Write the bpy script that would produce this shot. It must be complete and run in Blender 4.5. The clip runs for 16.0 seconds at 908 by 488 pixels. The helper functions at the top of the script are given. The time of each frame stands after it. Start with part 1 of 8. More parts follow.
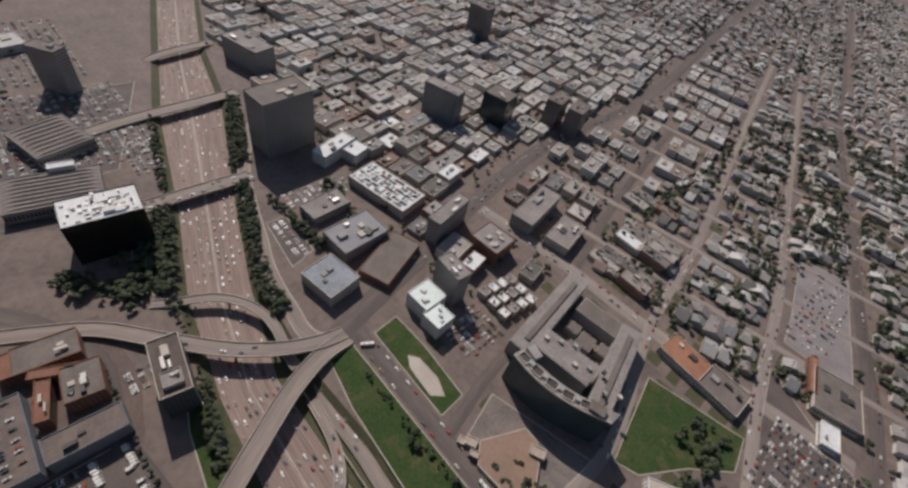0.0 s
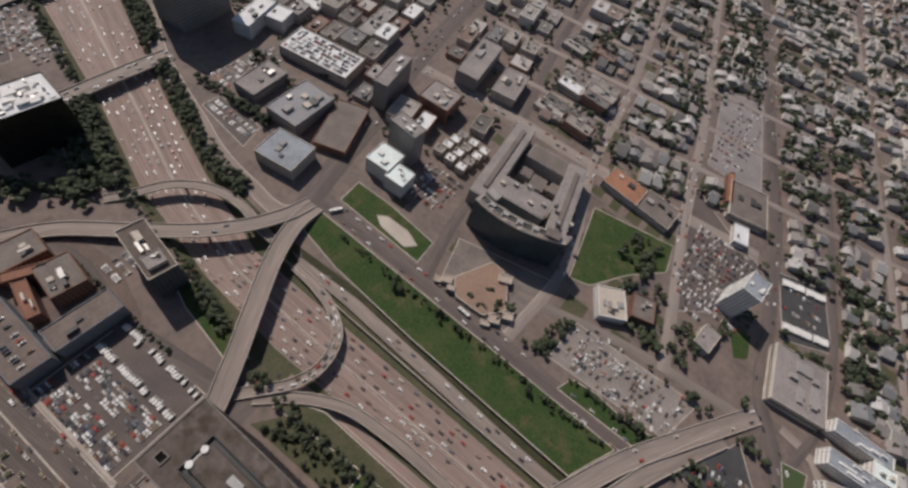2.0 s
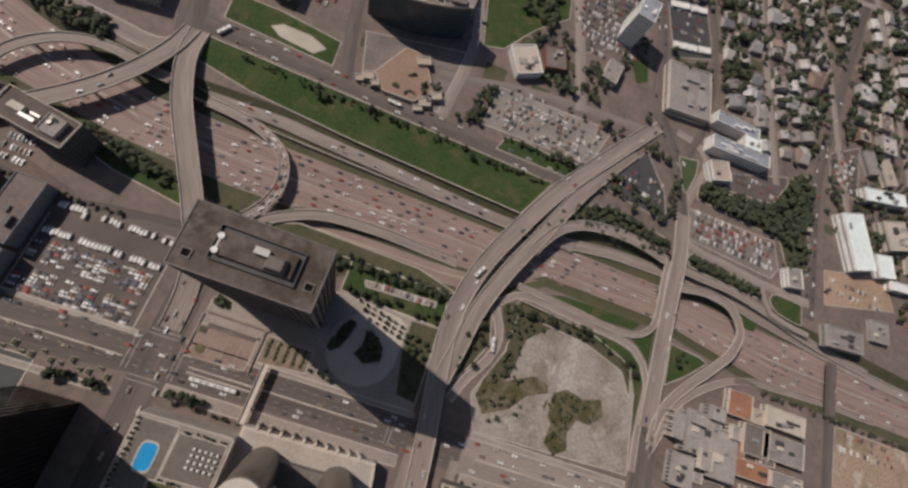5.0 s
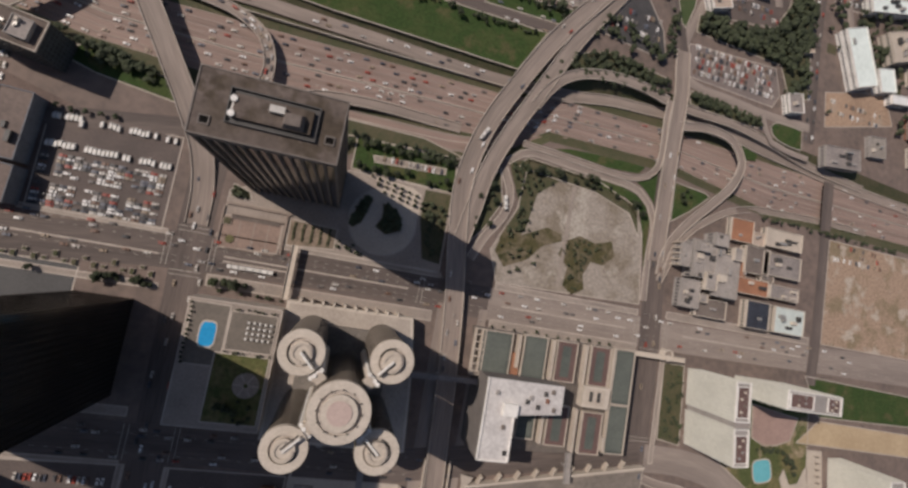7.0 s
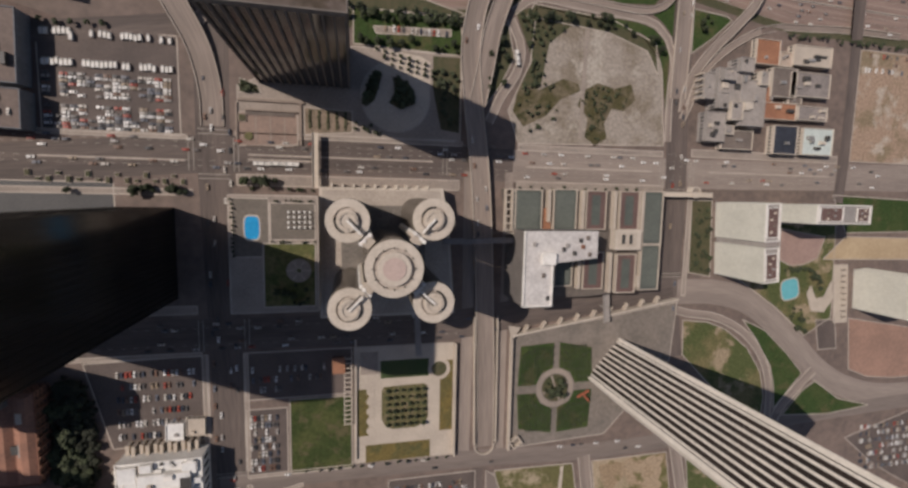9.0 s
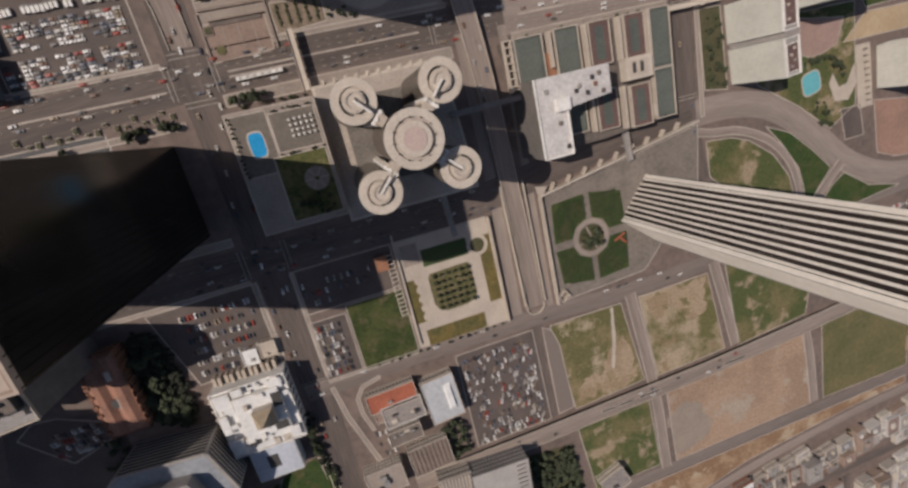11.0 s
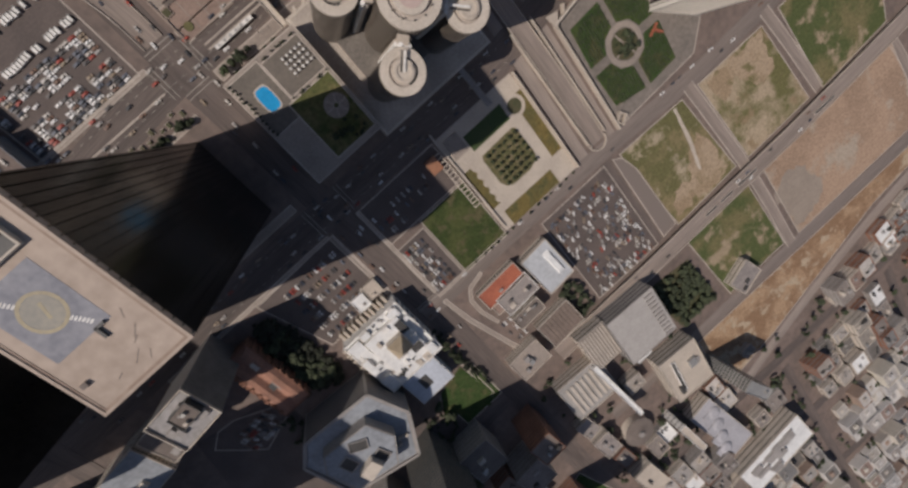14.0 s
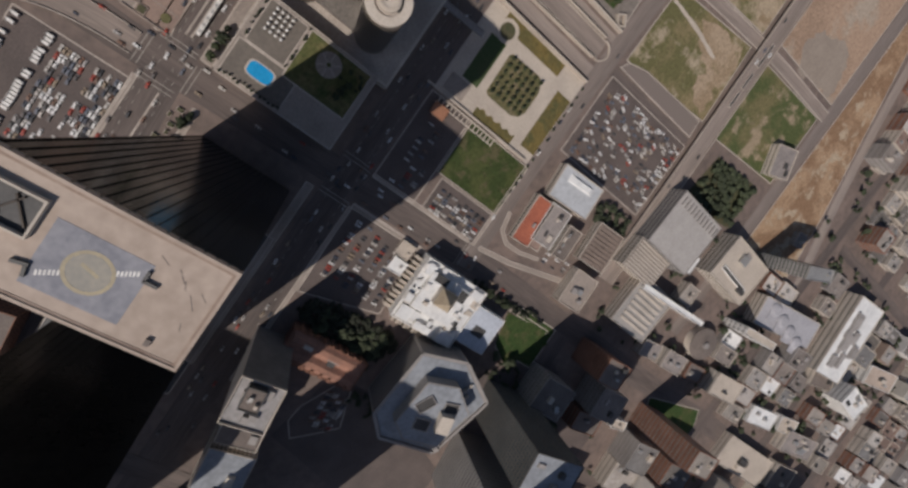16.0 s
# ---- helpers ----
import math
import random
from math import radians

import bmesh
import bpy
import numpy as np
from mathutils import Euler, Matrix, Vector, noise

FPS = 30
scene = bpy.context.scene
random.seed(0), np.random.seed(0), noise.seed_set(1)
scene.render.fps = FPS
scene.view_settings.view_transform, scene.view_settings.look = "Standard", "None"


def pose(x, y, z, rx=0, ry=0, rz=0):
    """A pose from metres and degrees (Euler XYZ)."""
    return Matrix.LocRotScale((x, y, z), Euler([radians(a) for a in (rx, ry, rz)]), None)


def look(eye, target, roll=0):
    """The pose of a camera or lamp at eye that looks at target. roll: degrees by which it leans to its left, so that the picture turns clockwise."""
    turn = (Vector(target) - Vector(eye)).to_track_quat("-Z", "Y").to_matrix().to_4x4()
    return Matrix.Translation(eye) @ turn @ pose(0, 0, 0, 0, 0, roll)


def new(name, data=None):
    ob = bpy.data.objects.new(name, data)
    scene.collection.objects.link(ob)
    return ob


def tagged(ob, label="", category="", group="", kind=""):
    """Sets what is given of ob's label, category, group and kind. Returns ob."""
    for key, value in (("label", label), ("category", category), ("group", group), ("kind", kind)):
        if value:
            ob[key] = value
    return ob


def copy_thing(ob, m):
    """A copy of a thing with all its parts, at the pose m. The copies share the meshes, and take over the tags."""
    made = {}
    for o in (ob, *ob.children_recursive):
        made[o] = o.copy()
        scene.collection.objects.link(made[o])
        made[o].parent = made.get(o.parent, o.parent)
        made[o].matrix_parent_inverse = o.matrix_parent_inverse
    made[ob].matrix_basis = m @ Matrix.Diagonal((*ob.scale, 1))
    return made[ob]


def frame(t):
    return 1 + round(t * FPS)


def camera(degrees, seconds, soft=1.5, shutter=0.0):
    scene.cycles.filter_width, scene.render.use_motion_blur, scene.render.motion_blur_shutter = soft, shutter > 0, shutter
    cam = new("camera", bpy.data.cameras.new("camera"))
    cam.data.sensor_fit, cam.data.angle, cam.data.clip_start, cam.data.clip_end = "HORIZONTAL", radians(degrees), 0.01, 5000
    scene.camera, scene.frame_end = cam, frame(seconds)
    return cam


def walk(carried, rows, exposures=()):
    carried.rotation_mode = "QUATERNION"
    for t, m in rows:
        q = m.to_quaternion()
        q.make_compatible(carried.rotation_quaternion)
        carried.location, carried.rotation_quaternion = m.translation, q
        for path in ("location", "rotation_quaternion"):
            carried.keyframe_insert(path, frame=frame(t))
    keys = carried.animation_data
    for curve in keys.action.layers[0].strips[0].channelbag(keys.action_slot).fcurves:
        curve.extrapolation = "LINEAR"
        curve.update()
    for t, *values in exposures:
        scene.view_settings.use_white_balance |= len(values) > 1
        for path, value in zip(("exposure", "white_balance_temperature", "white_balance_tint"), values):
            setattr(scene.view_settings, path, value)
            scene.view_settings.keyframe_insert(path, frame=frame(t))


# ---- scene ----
cam = camera(90.70, 16.0, soft=2.8)
walk(cam, [
    (0.0, pose(-30.25, 188.65, 360.49, 43.137, -10.796, 47.666)),
    (0.5, pose(-25.07, 179.83, 358.86, 40.186, -11.265, 45.999)),
    (1.0, pose(-20.39, 171.24, 358.03, 37.105, -11.569, 43.559)),
    (1.5, pose(-17.04, 162.82, 357.51, 33.933, -11.580, 40.759)),
    (2.0, pose(-15.29, 154.73, 356.63, 30.677, -11.720, 37.482)),
    (2.5, pose(-13.37, 146.58, 357.23, 27.561, -12.225, 34.255)),
    (3.0, pose(-11.86, 138.60, 357.71, 24.365, -12.704, 30.820)),
    (3.5, pose(-10.61, 130.23, 357.96, 21.474, -13.207, 27.600)),
    (4.0, pose(-9.18, 121.45, 357.96, 18.802, -13.654, 24.522)),
    (4.2, pose(-8.71, 117.65, 358.29, 17.795, -13.719, 23.200)),
    (4.7, pose(-8.01, 109.23, 358.39, 15.308, -14.267, 20.075)),
    (5.2, pose(-8.29, 101.19, 358.32, 13.074, -14.640, 17.134)),
    (5.7, pose(-9.21, 93.18, 358.28, 10.808, -14.730, 14.589)),
    (6.3, pose(-10.68, 83.12, 358.49, 7.651, -14.324, 12.354)),
    (6.5, pose(-10.90, 79.61, 358.61, 6.481, -14.222, 11.559)),
    (7.0, pose(-11.80, 70.66, 358.86, 3.555, -13.745, 10.229)),
    (7.5, pose(-13.66, 62.14, 359.40, 0.537, -13.040, 8.914)),
    (8.0, pose(-15.92, 54.06, 359.43, -2.053, -12.643, 6.535)),
    (8.5, pose(-18.69, 46.22, 360.01, -4.314, -12.472, 4.017)),
    (9.0, pose(-21.98, 38.53, 360.30, -6.233, -12.517, 1.175)),
    (9.2, pose(-23.46, 35.29, 360.31, -7.103, -12.603, -0.121)),
    (9.7, pose(-27.00, 27.70, 360.17, -9.302, -12.878, -3.152)),
    (10.2, pose(-31.23, 20.64, 359.33, -11.476, -13.410, -6.681)),
    (10.7, pose(-35.99, 14.17, 358.27, -13.299, -14.039, -10.679)),
    (11.3, pose(-42.18, 7.32, 357.37, -14.598, -14.627, -16.095)),
    (11.5, pose(-44.25, 5.16, 357.21, -15.129, -15.004, -18.083)),
    (12.0, pose(-49.44, -0.06, 356.60, -15.781, -15.462, -22.831)),
    (12.5, pose(-54.89, -5.32, 356.44, -15.848, -15.477, -27.648)),
    (13.0, pose(-60.65, -10.95, 356.24, -15.576, -15.238, -31.994)),
    (13.5, pose(-66.70, -15.77, 356.18, -15.403, -15.025, -36.133)),
    (14.0, pose(-72.86, -20.05, 355.64, -15.194, -15.251, -40.393)),
    (14.5, pose(-79.38, -24.62, 355.08, -14.781, -15.640, -44.795)),
    (15.0, pose(-86.11, -29.11, 354.51, -14.400, -16.174, -47.975)),
    (15.5, pose(-92.74, -33.08, 353.88, -14.106, -16.207, -50.788)),
    (16.0, pose(-99.92, -36.38, 352.95, -13.838, -15.910, -53.427)),
], [(0.0, -0.08, 6130, 15.0), (4.0, -0.10, 6280, 15.5), (7.0, -0.10, 6450, 16.5), (12.0, -0.12, 6430, 16.5), (16.0, -0.20, 6150, 14.5)])

# ---- light ----
SUN_EL, SUN_AZ = 46.0, 160.0   # degrees; the way to the sun, counter-clockwise from +x
world = bpy.data.worlds.new("world")
scene.world = world
world.use_nodes = True
_nt = world.node_tree
_bg = _nt.nodes["Background"]
_sky = _nt.nodes.new("ShaderNodeTexSky")
_sky.sky_type, _sky.sun_disc = "NISHITA", False
_sky.ozone_density = 0.2
_sky.sun_elevation, _sky.sun_rotation = radians(SUN_EL), radians(90 - SUN_AZ)
_nt.links.new(_sky.outputs[0], _bg.inputs[0])
_bg.inputs[1].default_value = 0.061
sun = new("sun", bpy.data.lights.new("sun", "SUN"))
sun.data.energy, sun.data.angle, sun.data.color = 3.8, radians(0.53), (1.0, 0.92, 0.80)
_way = Vector((math.cos(radians(SUN_EL)) * math.cos(radians(SUN_AZ)), math.cos(radians(SUN_EL)) * math.sin(radians(SUN_AZ)), math.sin(radians(SUN_EL))))
sun.matrix_world = look(_way * 2000, (0, 0, 0))
scene.view_settings.exposure = 0.0
rnd = random.Random(7)


# ---- materials ----
def surface(name, base, other=None, fine=0.6, coarse=0.03, rough=0.85, metal=0.0, spread=0.0, bump=0.0, island=False, streak=False, mix=0.5, stops=(), spec=0.5):
    """A surface in two scales of variation. spread: how far each object (or island) differs in value. stops: colours that
    objects (or islands) choose from at random. streak: wear drawn out along the length of a road."""
    m = bpy.data.materials.new(name)
    m.use_nodes = True
    nt = m.node_tree
    n, l = nt.nodes, nt.links
    b = n["Principled BSDF"]
    b.inputs["Roughness"].default_value, b.inputs["Metallic"].default_value, b.inputs["Specular IOR Level"].default_value = rough, metal, spec
    other = other or tuple(c * 0.62 for c in base)
    if streak:
        tc = n.new("ShaderNodeUVMap")
        mp = n.new("ShaderNodeMapping")
        mp.inputs["Scale"].default_value = (0.05, 1.0, 1.0)
        l.new(tc.outputs[0], mp.inputs[0])
        src = mp.outputs[0]
    else:
        src = n.new("ShaderNodeNewGeometry").outputs["Position"]
    a = n.new("ShaderNodeTexNoise")
    a.inputs["Scale"].default_value, a.inputs["Detail"].default_value = fine, 4
    c = n.new("ShaderNodeTexNoise")
    c.inputs["Scale"].default_value, c.inputs["Detail"].default_value = coarse, 3
    l.new(src, a.inputs["Vector"])
    l.new(src, c.inputs["Vector"])
    add = n.new("ShaderNodeMath")
    add.operation = "ADD"
    l.new(a.outputs[0], add.inputs[0])
    l.new(c.outputs[0], add.inputs[1])
    rg = n.new("ShaderNodeMapRange")
    rg.inputs["From Min"].default_value, rg.inputs["From Max"].default_value = 1.0 - 0.45 * mix, 1.0 + 0.45 * mix
    l.new(add.outputs[0], rg.inputs[0])
    mx = n.new("ShaderNodeMix")
    mx.data_type = "RGBA"
    mx.inputs[6].default_value, mx.inputs[7].default_value = (*base, 1), (*other, 1)
    l.new(rg.outputs[0], mx.inputs[0])
    col = mx.outputs[2]
    if spread or stops:
        if island:
            pick = n.new("ShaderNodeNewGeometry").outputs["Random Per Island"]
        else:
            pick = n.new("ShaderNodeObjectInfo").outputs["Random"]
        ramp = n.new("ShaderNodeValToRGB")
        ramp.color_ramp.interpolation = "CONSTANT" if stops else "LINEAR"
        cs = stops or ((1 - spread,) * 3, (1.0, 1.0, 1.0))
        for k, cc in enumerate(cs):
            e = ramp.color_ramp.elements[k] if k < 2 else ramp.color_ramp.elements.new(0.5)
            e.color = (*cc, 1)
        for k in range(len(cs)):
            ramp.color_ramp.elements[k].position = k / (len(cs) if stops else len(cs) - 1)
            ramp.color_ramp.elements[k].color = (*cs[k], 1)
        l.new(pick, ramp.inputs[0])
        mm = n.new("ShaderNodeMix")
        mm.data_type, mm.blend_type = "RGBA", "MULTIPLY"
        mm.inputs[0].default_value = 1.0
        l.new(col, mm.inputs[6])
        l.new(ramp.outputs[0], mm.inputs[7])
        col = mm.outputs[2]
    l.new(col, b.inputs["Base Color"])
    if bump:
        bp = n.new("ShaderNodeBump")
        bp.inputs["Distance"].default_value = bump
        l.new(a.outputs[0], bp.inputs["Height"])
        l.new(bp.outputs[0], b.inputs["Normal"])
    return m


def patchy(name, a, b, c, scale=0.03, cut=0.5, fine=0.4):
    """Open ground where growth, dry grass and bare soil meet in uneven patches."""
    m = bpy.data.materials.new(name)
    m.use_nodes = True
    n, l = m.node_tree.nodes, m.node_tree.links
    bs = n["Principled BSDF"]
    bs.inputs["Roughness"].default_value, bs.inputs["Specular IOR Level"].default_value = 0.95, 0.2
    src = n.new("ShaderNodeNewGeometry").outputs["Position"]
    col = None
    for k, (sc, lo, hi, extra) in enumerate(((scale, cut - 0.06, cut + 0.06, 0.0), (scale * 1.7, 0.54, 0.62, 40.0))):
        mp = n.new("ShaderNodeMapping")
        mp.inputs["Location"].default_value = (extra, extra * 0.7, extra)
        l.new(src, mp.inputs[0])
        t = n.new("ShaderNodeTexNoise")
        t.inputs["Scale"].default_value, t.inputs["Detail"].default_value, t.inputs["Roughness"].default_value = sc, 7, 0.62
        l.new(mp.outputs[0], t.inputs["Vector"])
        rg = n.new("ShaderNodeMapRange")
        rg.inputs["From Min"].default_value, rg.inputs["From Max"].default_value = lo, hi
        l.new(t.outputs[0], rg.inputs[0])
        mx = n.new("ShaderNodeMix")
        mx.data_type = "RGBA"
        if col is None:
            mx.inputs[6].default_value, mx.inputs[7].default_value = (*a, 1), (*b, 1)
        else:
            l.new(col, mx.inputs[6])
            mx.inputs[7].default_value = (*c, 1)
        l.new(rg.outputs[0], mx.inputs[0])
        col = mx.outputs[2]
    g = n.new("ShaderNodeTexNoise")
    g.inputs["Scale"].default_value, g.inputs["Detail"].default_value = fine, 4
    l.new(src, g.inputs["Vector"])
    rg = n.new("ShaderNodeMapRange")
    rg.inputs["From Min"].default_value, rg.inputs["From Max"].default_value, rg.inputs["To Min"].default_value, rg.inputs["To Max"].default_value = 0.3, 0.7, 0.72, 1.15
    l.new(g.outputs[0], rg.inputs[0])
    mm = n.new("ShaderNodeMix")
    mm.data_type, mm.blend_type = "RGBA", "MULTIPLY"
    mm.inputs[0].default_value = 1.0
    l.new(col, mm.inputs[6])
    l.new(rg.outputs[0], mm.inputs[7])
    l.new(mm.outputs[2], bs.inputs["Base Color"])
    bp = n.new("ShaderNodeBump")
    bp.inputs["Distance"].default_value = 0.25
    l.new(g.outputs[0], bp.inputs["Height"])
    l.new(bp.outputs[0], bs.inputs["Normal"])
    return m


CITY = surface("city_ground", (0.215, 0.158, 0.13), (0.10, 0.078, 0.066), 0.16, 0.03, mix=0.9, bump=0.05)
ASPHALT = surface("asphalt", (0.15, 0.117, 0.10), (0.082, 0.065, 0.057), 1.0, 0.06, streak=True)
FREEWAY = surface("freeway_concrete", (0.30, 0.214, 0.176), (0.188, 0.133, 0.109), 0.55, 0.12, streak=True)
DECK = surface("deck_concrete", (0.295, 0.238, 0.2), (0.195, 0.157, 0.131), 0.8, 0.10, streak=True)
KERB = surface("kerb_concrete", (0.48, 0.415, 0.35), (0.34, 0.29, 0.245), 0.7, 0.05)
PAVE = surface("pavement", (0.33, 0.275, 0.23), (0.235, 0.195, 0.165), 0.6, 0.04)
PALE = surface("pale_paving", (0.50, 0.43, 0.35), (0.40, 0.34, 0.28), 0.6, 0.05)
LOT = surface("lot_asphalt", (0.132, 0.102, 0.088), (0.086, 0.068, 0.06), 0.8, 0.05)
GRASS = surface("grass", (0.038, 0.068, 0.018), (0.06, 0.078, 0.028), 0.5, 0.035, bump=0.2)
DRYGRASS = surface("dry_grass", (0.17, 0.135, 0.06), (0.075, 0.085, 0.03), 0.2, 0.03, mix=0.8, bump=0.2)
SCRUB = surface("scrub", (0.05, 0.056, 0.022), (0.09, 0.076, 0.04), 0.35, 0.05, bump=0.4)
RUBBLE = patchy("rubble_ground", (0.33, 0.285, 0.24), (0.235, 0.195, 0.15), (0.40, 0.355, 0.30), 0.022, 0.52)
YARD = patchy("yard_soil", (0.35, 0.25, 0.18), (0.24, 0.185, 0.12), (0.43, 0.36, 0.29), 0.035, 0.55)
DARKLOT = surface("dark_asphalt", (0.07, 0.065, 0.064), (0.045, 0.043, 0.043), 0.5, 0.06)
FIELD_A = patchy("field_olive", (0.135, 0.125, 0.055), (0.235, 0.185, 0.1), (0.38, 0.31, 0.215), 0.022, 0.52)
FIELD_B = patchy("field_tan", (0.38, 0.30, 0.205), (0.14, 0.13, 0.055), (0.26, 0.19, 0.115), 0.02, 0.50)
FIELD_C = patchy("field_green", (0.085, 0.10, 0.038), (0.17, 0.145, 0.07), (0.32, 0.25, 0.165), 0.024, 0.54)
FIELD_D = patchy("field_brown", (0.38, 0.265, 0.185), (0.31, 0.215, 0.15), (0.38, 0.31, 0.24), 0.016, 0.5)
SLOPE = patchy("orange_soil", (0.37, 0.25, 0.155), (0.25, 0.155, 0.092), (0.42, 0.33, 0.23), 0.035, 0.48)
LAWN = patchy("lawn", (0.04, 0.068, 0.02), (0.058, 0.078, 0.026), (0.085, 0.085, 0.036), 0.035, 0.52)
PALEROAD = surface("pale_street", (0.31, 0.255, 0.215), (0.21, 0.17, 0.145), 1.0, 0.06, streak=True)
# paving darkened to carry the towers' shadow in its colour
SHADEPAVE = surface("shade_dark_paving", (0.05, 0.048, 0.047), (0.032, 0.031, 0.031), 0.6, 0.06, rough=0.6)
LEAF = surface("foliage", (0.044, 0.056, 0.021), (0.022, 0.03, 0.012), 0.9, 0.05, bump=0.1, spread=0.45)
# lighter than the near foliage, with distant haze put into the colour
LEAF_FAR_HAZY = surface("foliage_far_hazy", (0.066, 0.08, 0.036), (0.036, 0.046, 0.021), 0.9, 0.02, spread=0.5, island=True)
BARK = surface("bark", (0.13, 0.09, 0.06), None, 3.0, 0.3)
WHITE = surface("white_paint", (0.78, 0.75, 0.70), (0.62, 0.59, 0.54), 0.8, 0.08)
CREAM = surface("cream_concrete", (0.56, 0.49, 0.41), (0.45, 0.39, 0.32), 0.7, 0.06)
GREY = surface("grey_concrete", (0.34, 0.31, 0.285), (0.25, 0.228, 0.21), 0.6, 0.05)
ROOFTAN = surface("tan_roof", (0.45, 0.36, 0.29), (0.345, 0.272, 0.215), 0.25, 0.04)
ROOFGREY = surface("grey_roof", (0.30, 0.26, 0.235), (0.20, 0.175, 0.16), 0.4, 0.05)
ROOFBROWN = surface("brown_roof", (0.19, 0.155, 0.13), (0.13, 0.105, 0.09), 0.5, 0.07)
ROOFWHITE = surface("white_roof", (0.78, 0.77, 0.74), (0.55, 0.54, 0.52), 0.35, 0.08, mix=0.9)
ROOFGREEN = surface("green_court", (0.10, 0.112, 0.095), (0.07, 0.08, 0.07), 0.5, 0.06)
ROOFRED = surface("red_roof", (0.42, 0.13, 0.07), (0.28, 0.085, 0.05), 0.6, 0.07)
TERRA = surface("terracotta_roof", (0.36, 0.17, 0.095), (0.25, 0.115, 0.065), 0.6, 0.06)
MAROON = surface("maroon_border", (0.15, 0.09, 0.078), (0.105, 0.066, 0.058), 0.6, 0.06)
BRICK = surface("brick", (0.26, 0.12, 0.075), (0.17, 0.08, 0.05), 0.9, 0.08)
BLACKSTONE = surface("black_polished_stone", (0.022, 0.02, 0.018), (0.014, 0.013, 0.012), 0.3, 0.05, rough=0.16, spec=0.3)
GLASS = surface("dark_glass", (0.03, 0.034, 0.038), (0.02, 0.022, 0.025), 0.4, 0.05, rough=0.12)
WINDOW = surface("window_glass", (0.085, 0.082, 0.08), (0.05, 0.05, 0.052), 0.3, 0.05, rough=0.15)
PALEGLASS = surface("pale_window_glass", (0.30, 0.27, 0.24), (0.20, 0.18, 0.165), 0.3, 0.05, rough=0.25)
TEALGLASS = surface("teal_glass", (0.06, 0.085, 0.092), (0.045, 0.062, 0.068), 0.2, 0.05, rough=0.2)
BRONZEGLASS = surface("bronze_glass", (0.10, 0.08, 0.062), (0.07, 0.056, 0.044), 0.2, 0.05, rough=0.2, metal=0.3)
BLUEGLASS = surface("blue_glass", (0.04, 0.05, 0.056), (0.026, 0.033, 0.038), 0.3, 0.05, rough=0.15)
METAL = surface("galvanised_metal", (0.46, 0.44, 0.41), (0.34, 0.325, 0.30), 0.8, 0.1, rough=0.5, metal=0.5)
# machinery metal, also the painted shade of wells, pits and openings
DARKMETAL_WELLSHADE = surface("dark_machinery_and_well_shade", (0.07, 0.065, 0.06), None, 1.0, 0.1, rough=0.6)
POOL = surface("pool_water", (0.03, 0.33, 0.62), (0.02, 0.26, 0.52), 0.6, 0.1, rough=0.08)
POOL2 = surface("pale_pool_water", (0.16, 0.46, 0.50), (0.12, 0.38, 0.42), 0.6, 0.1, rough=0.08)
PADBLUE = surface("pad_blue", (0.285, 0.28, 0.295), (0.20, 0.20, 0.22), 0.5, 0.08)
PADYELLOW = surface("pad_yellow", (0.43, 0.36, 0.235), (0.33, 0.285, 0.20), 0.9, 0.1)
MARK = surface("road_paint", (0.46, 0.42, 0.36), (0.26, 0.235, 0.205), 1.5, 0.3)
_cars = ((0.75, 0.73, 0.70), (0.05, 0.05, 0.052), (0.56, 0.51, 0.45), (0.36, 0.065, 0.04), (0.42, 0.39, 0.36), (0.11, 0.10, 0.095), (0.80, 0.78, 0.74), (0.06, 0.065, 0.085), (0.34, 0.26, 0.18), (0.15, 0.16, 0.19), (0.21, 0.12, 0.08), (0.60, 0.56, 0.50), (0.84, 0.81, 0.77), (0.15, 0.13, 0.12))
CARPAINT = surface("car_paint", (1, 1, 1), (0.9, 0.9, 0.9), 0.5, 0.05, rough=0.42, spec=0.4, stops=_cars)
CARPAINT_FAR = surface("car_paint_far", (1, 1, 1), (0.9, 0.9, 0.9), 0.5, 0.05, rough=0.42, spec=0.4, stops=_cars, island=True)
CARGLASS = surface("car_glass", (0.04, 0.045, 0.05), None, 1, 0.1, rough=0.36)
_walls = ((0.52, 0.465, 0.39), (0.42, 0.375, 0.325), (0.60, 0.56, 0.51), (0.33, 0.24, 0.185), (0.48, 0.455, 0.43), (0.55, 0.50, 0.42), (0.36, 0.335, 0.315))
_roofs = ((0.24, 0.21, 0.19), (0.33, 0.30, 0.265), (0.17, 0.155, 0.14), (0.40, 0.365, 0.33), (0.26, 0.185, 0.15), (0.22, 0.215, 0.21), (0.46, 0.425, 0.39), (0.54, 0.51, 0.475), (0.29, 0.255, 0.23), (0.36, 0.34, 0.32))
HOUSEWALL = surface("house_wall", (1, 1, 1), (0.82, 0.82, 0.82), 0.6, 0.1, stops=_walls)
HOUSEROOF = surface("house_roof", (1, 1, 1), (0.75, 0.75, 0.75), 0.9, 0.1, stops=_roofs)
HOUSEWALL_FAR = surface("house_wall_far", (1, 1, 1), (0.82, 0.82, 0.82), 0.6, 0.1, stops=_walls, island=True)
HOUSEROOF_FAR = surface("house_roof_far", (1, 1, 1), (0.75, 0.75, 0.75), 0.9, 0.1, stops=_roofs, island=True)
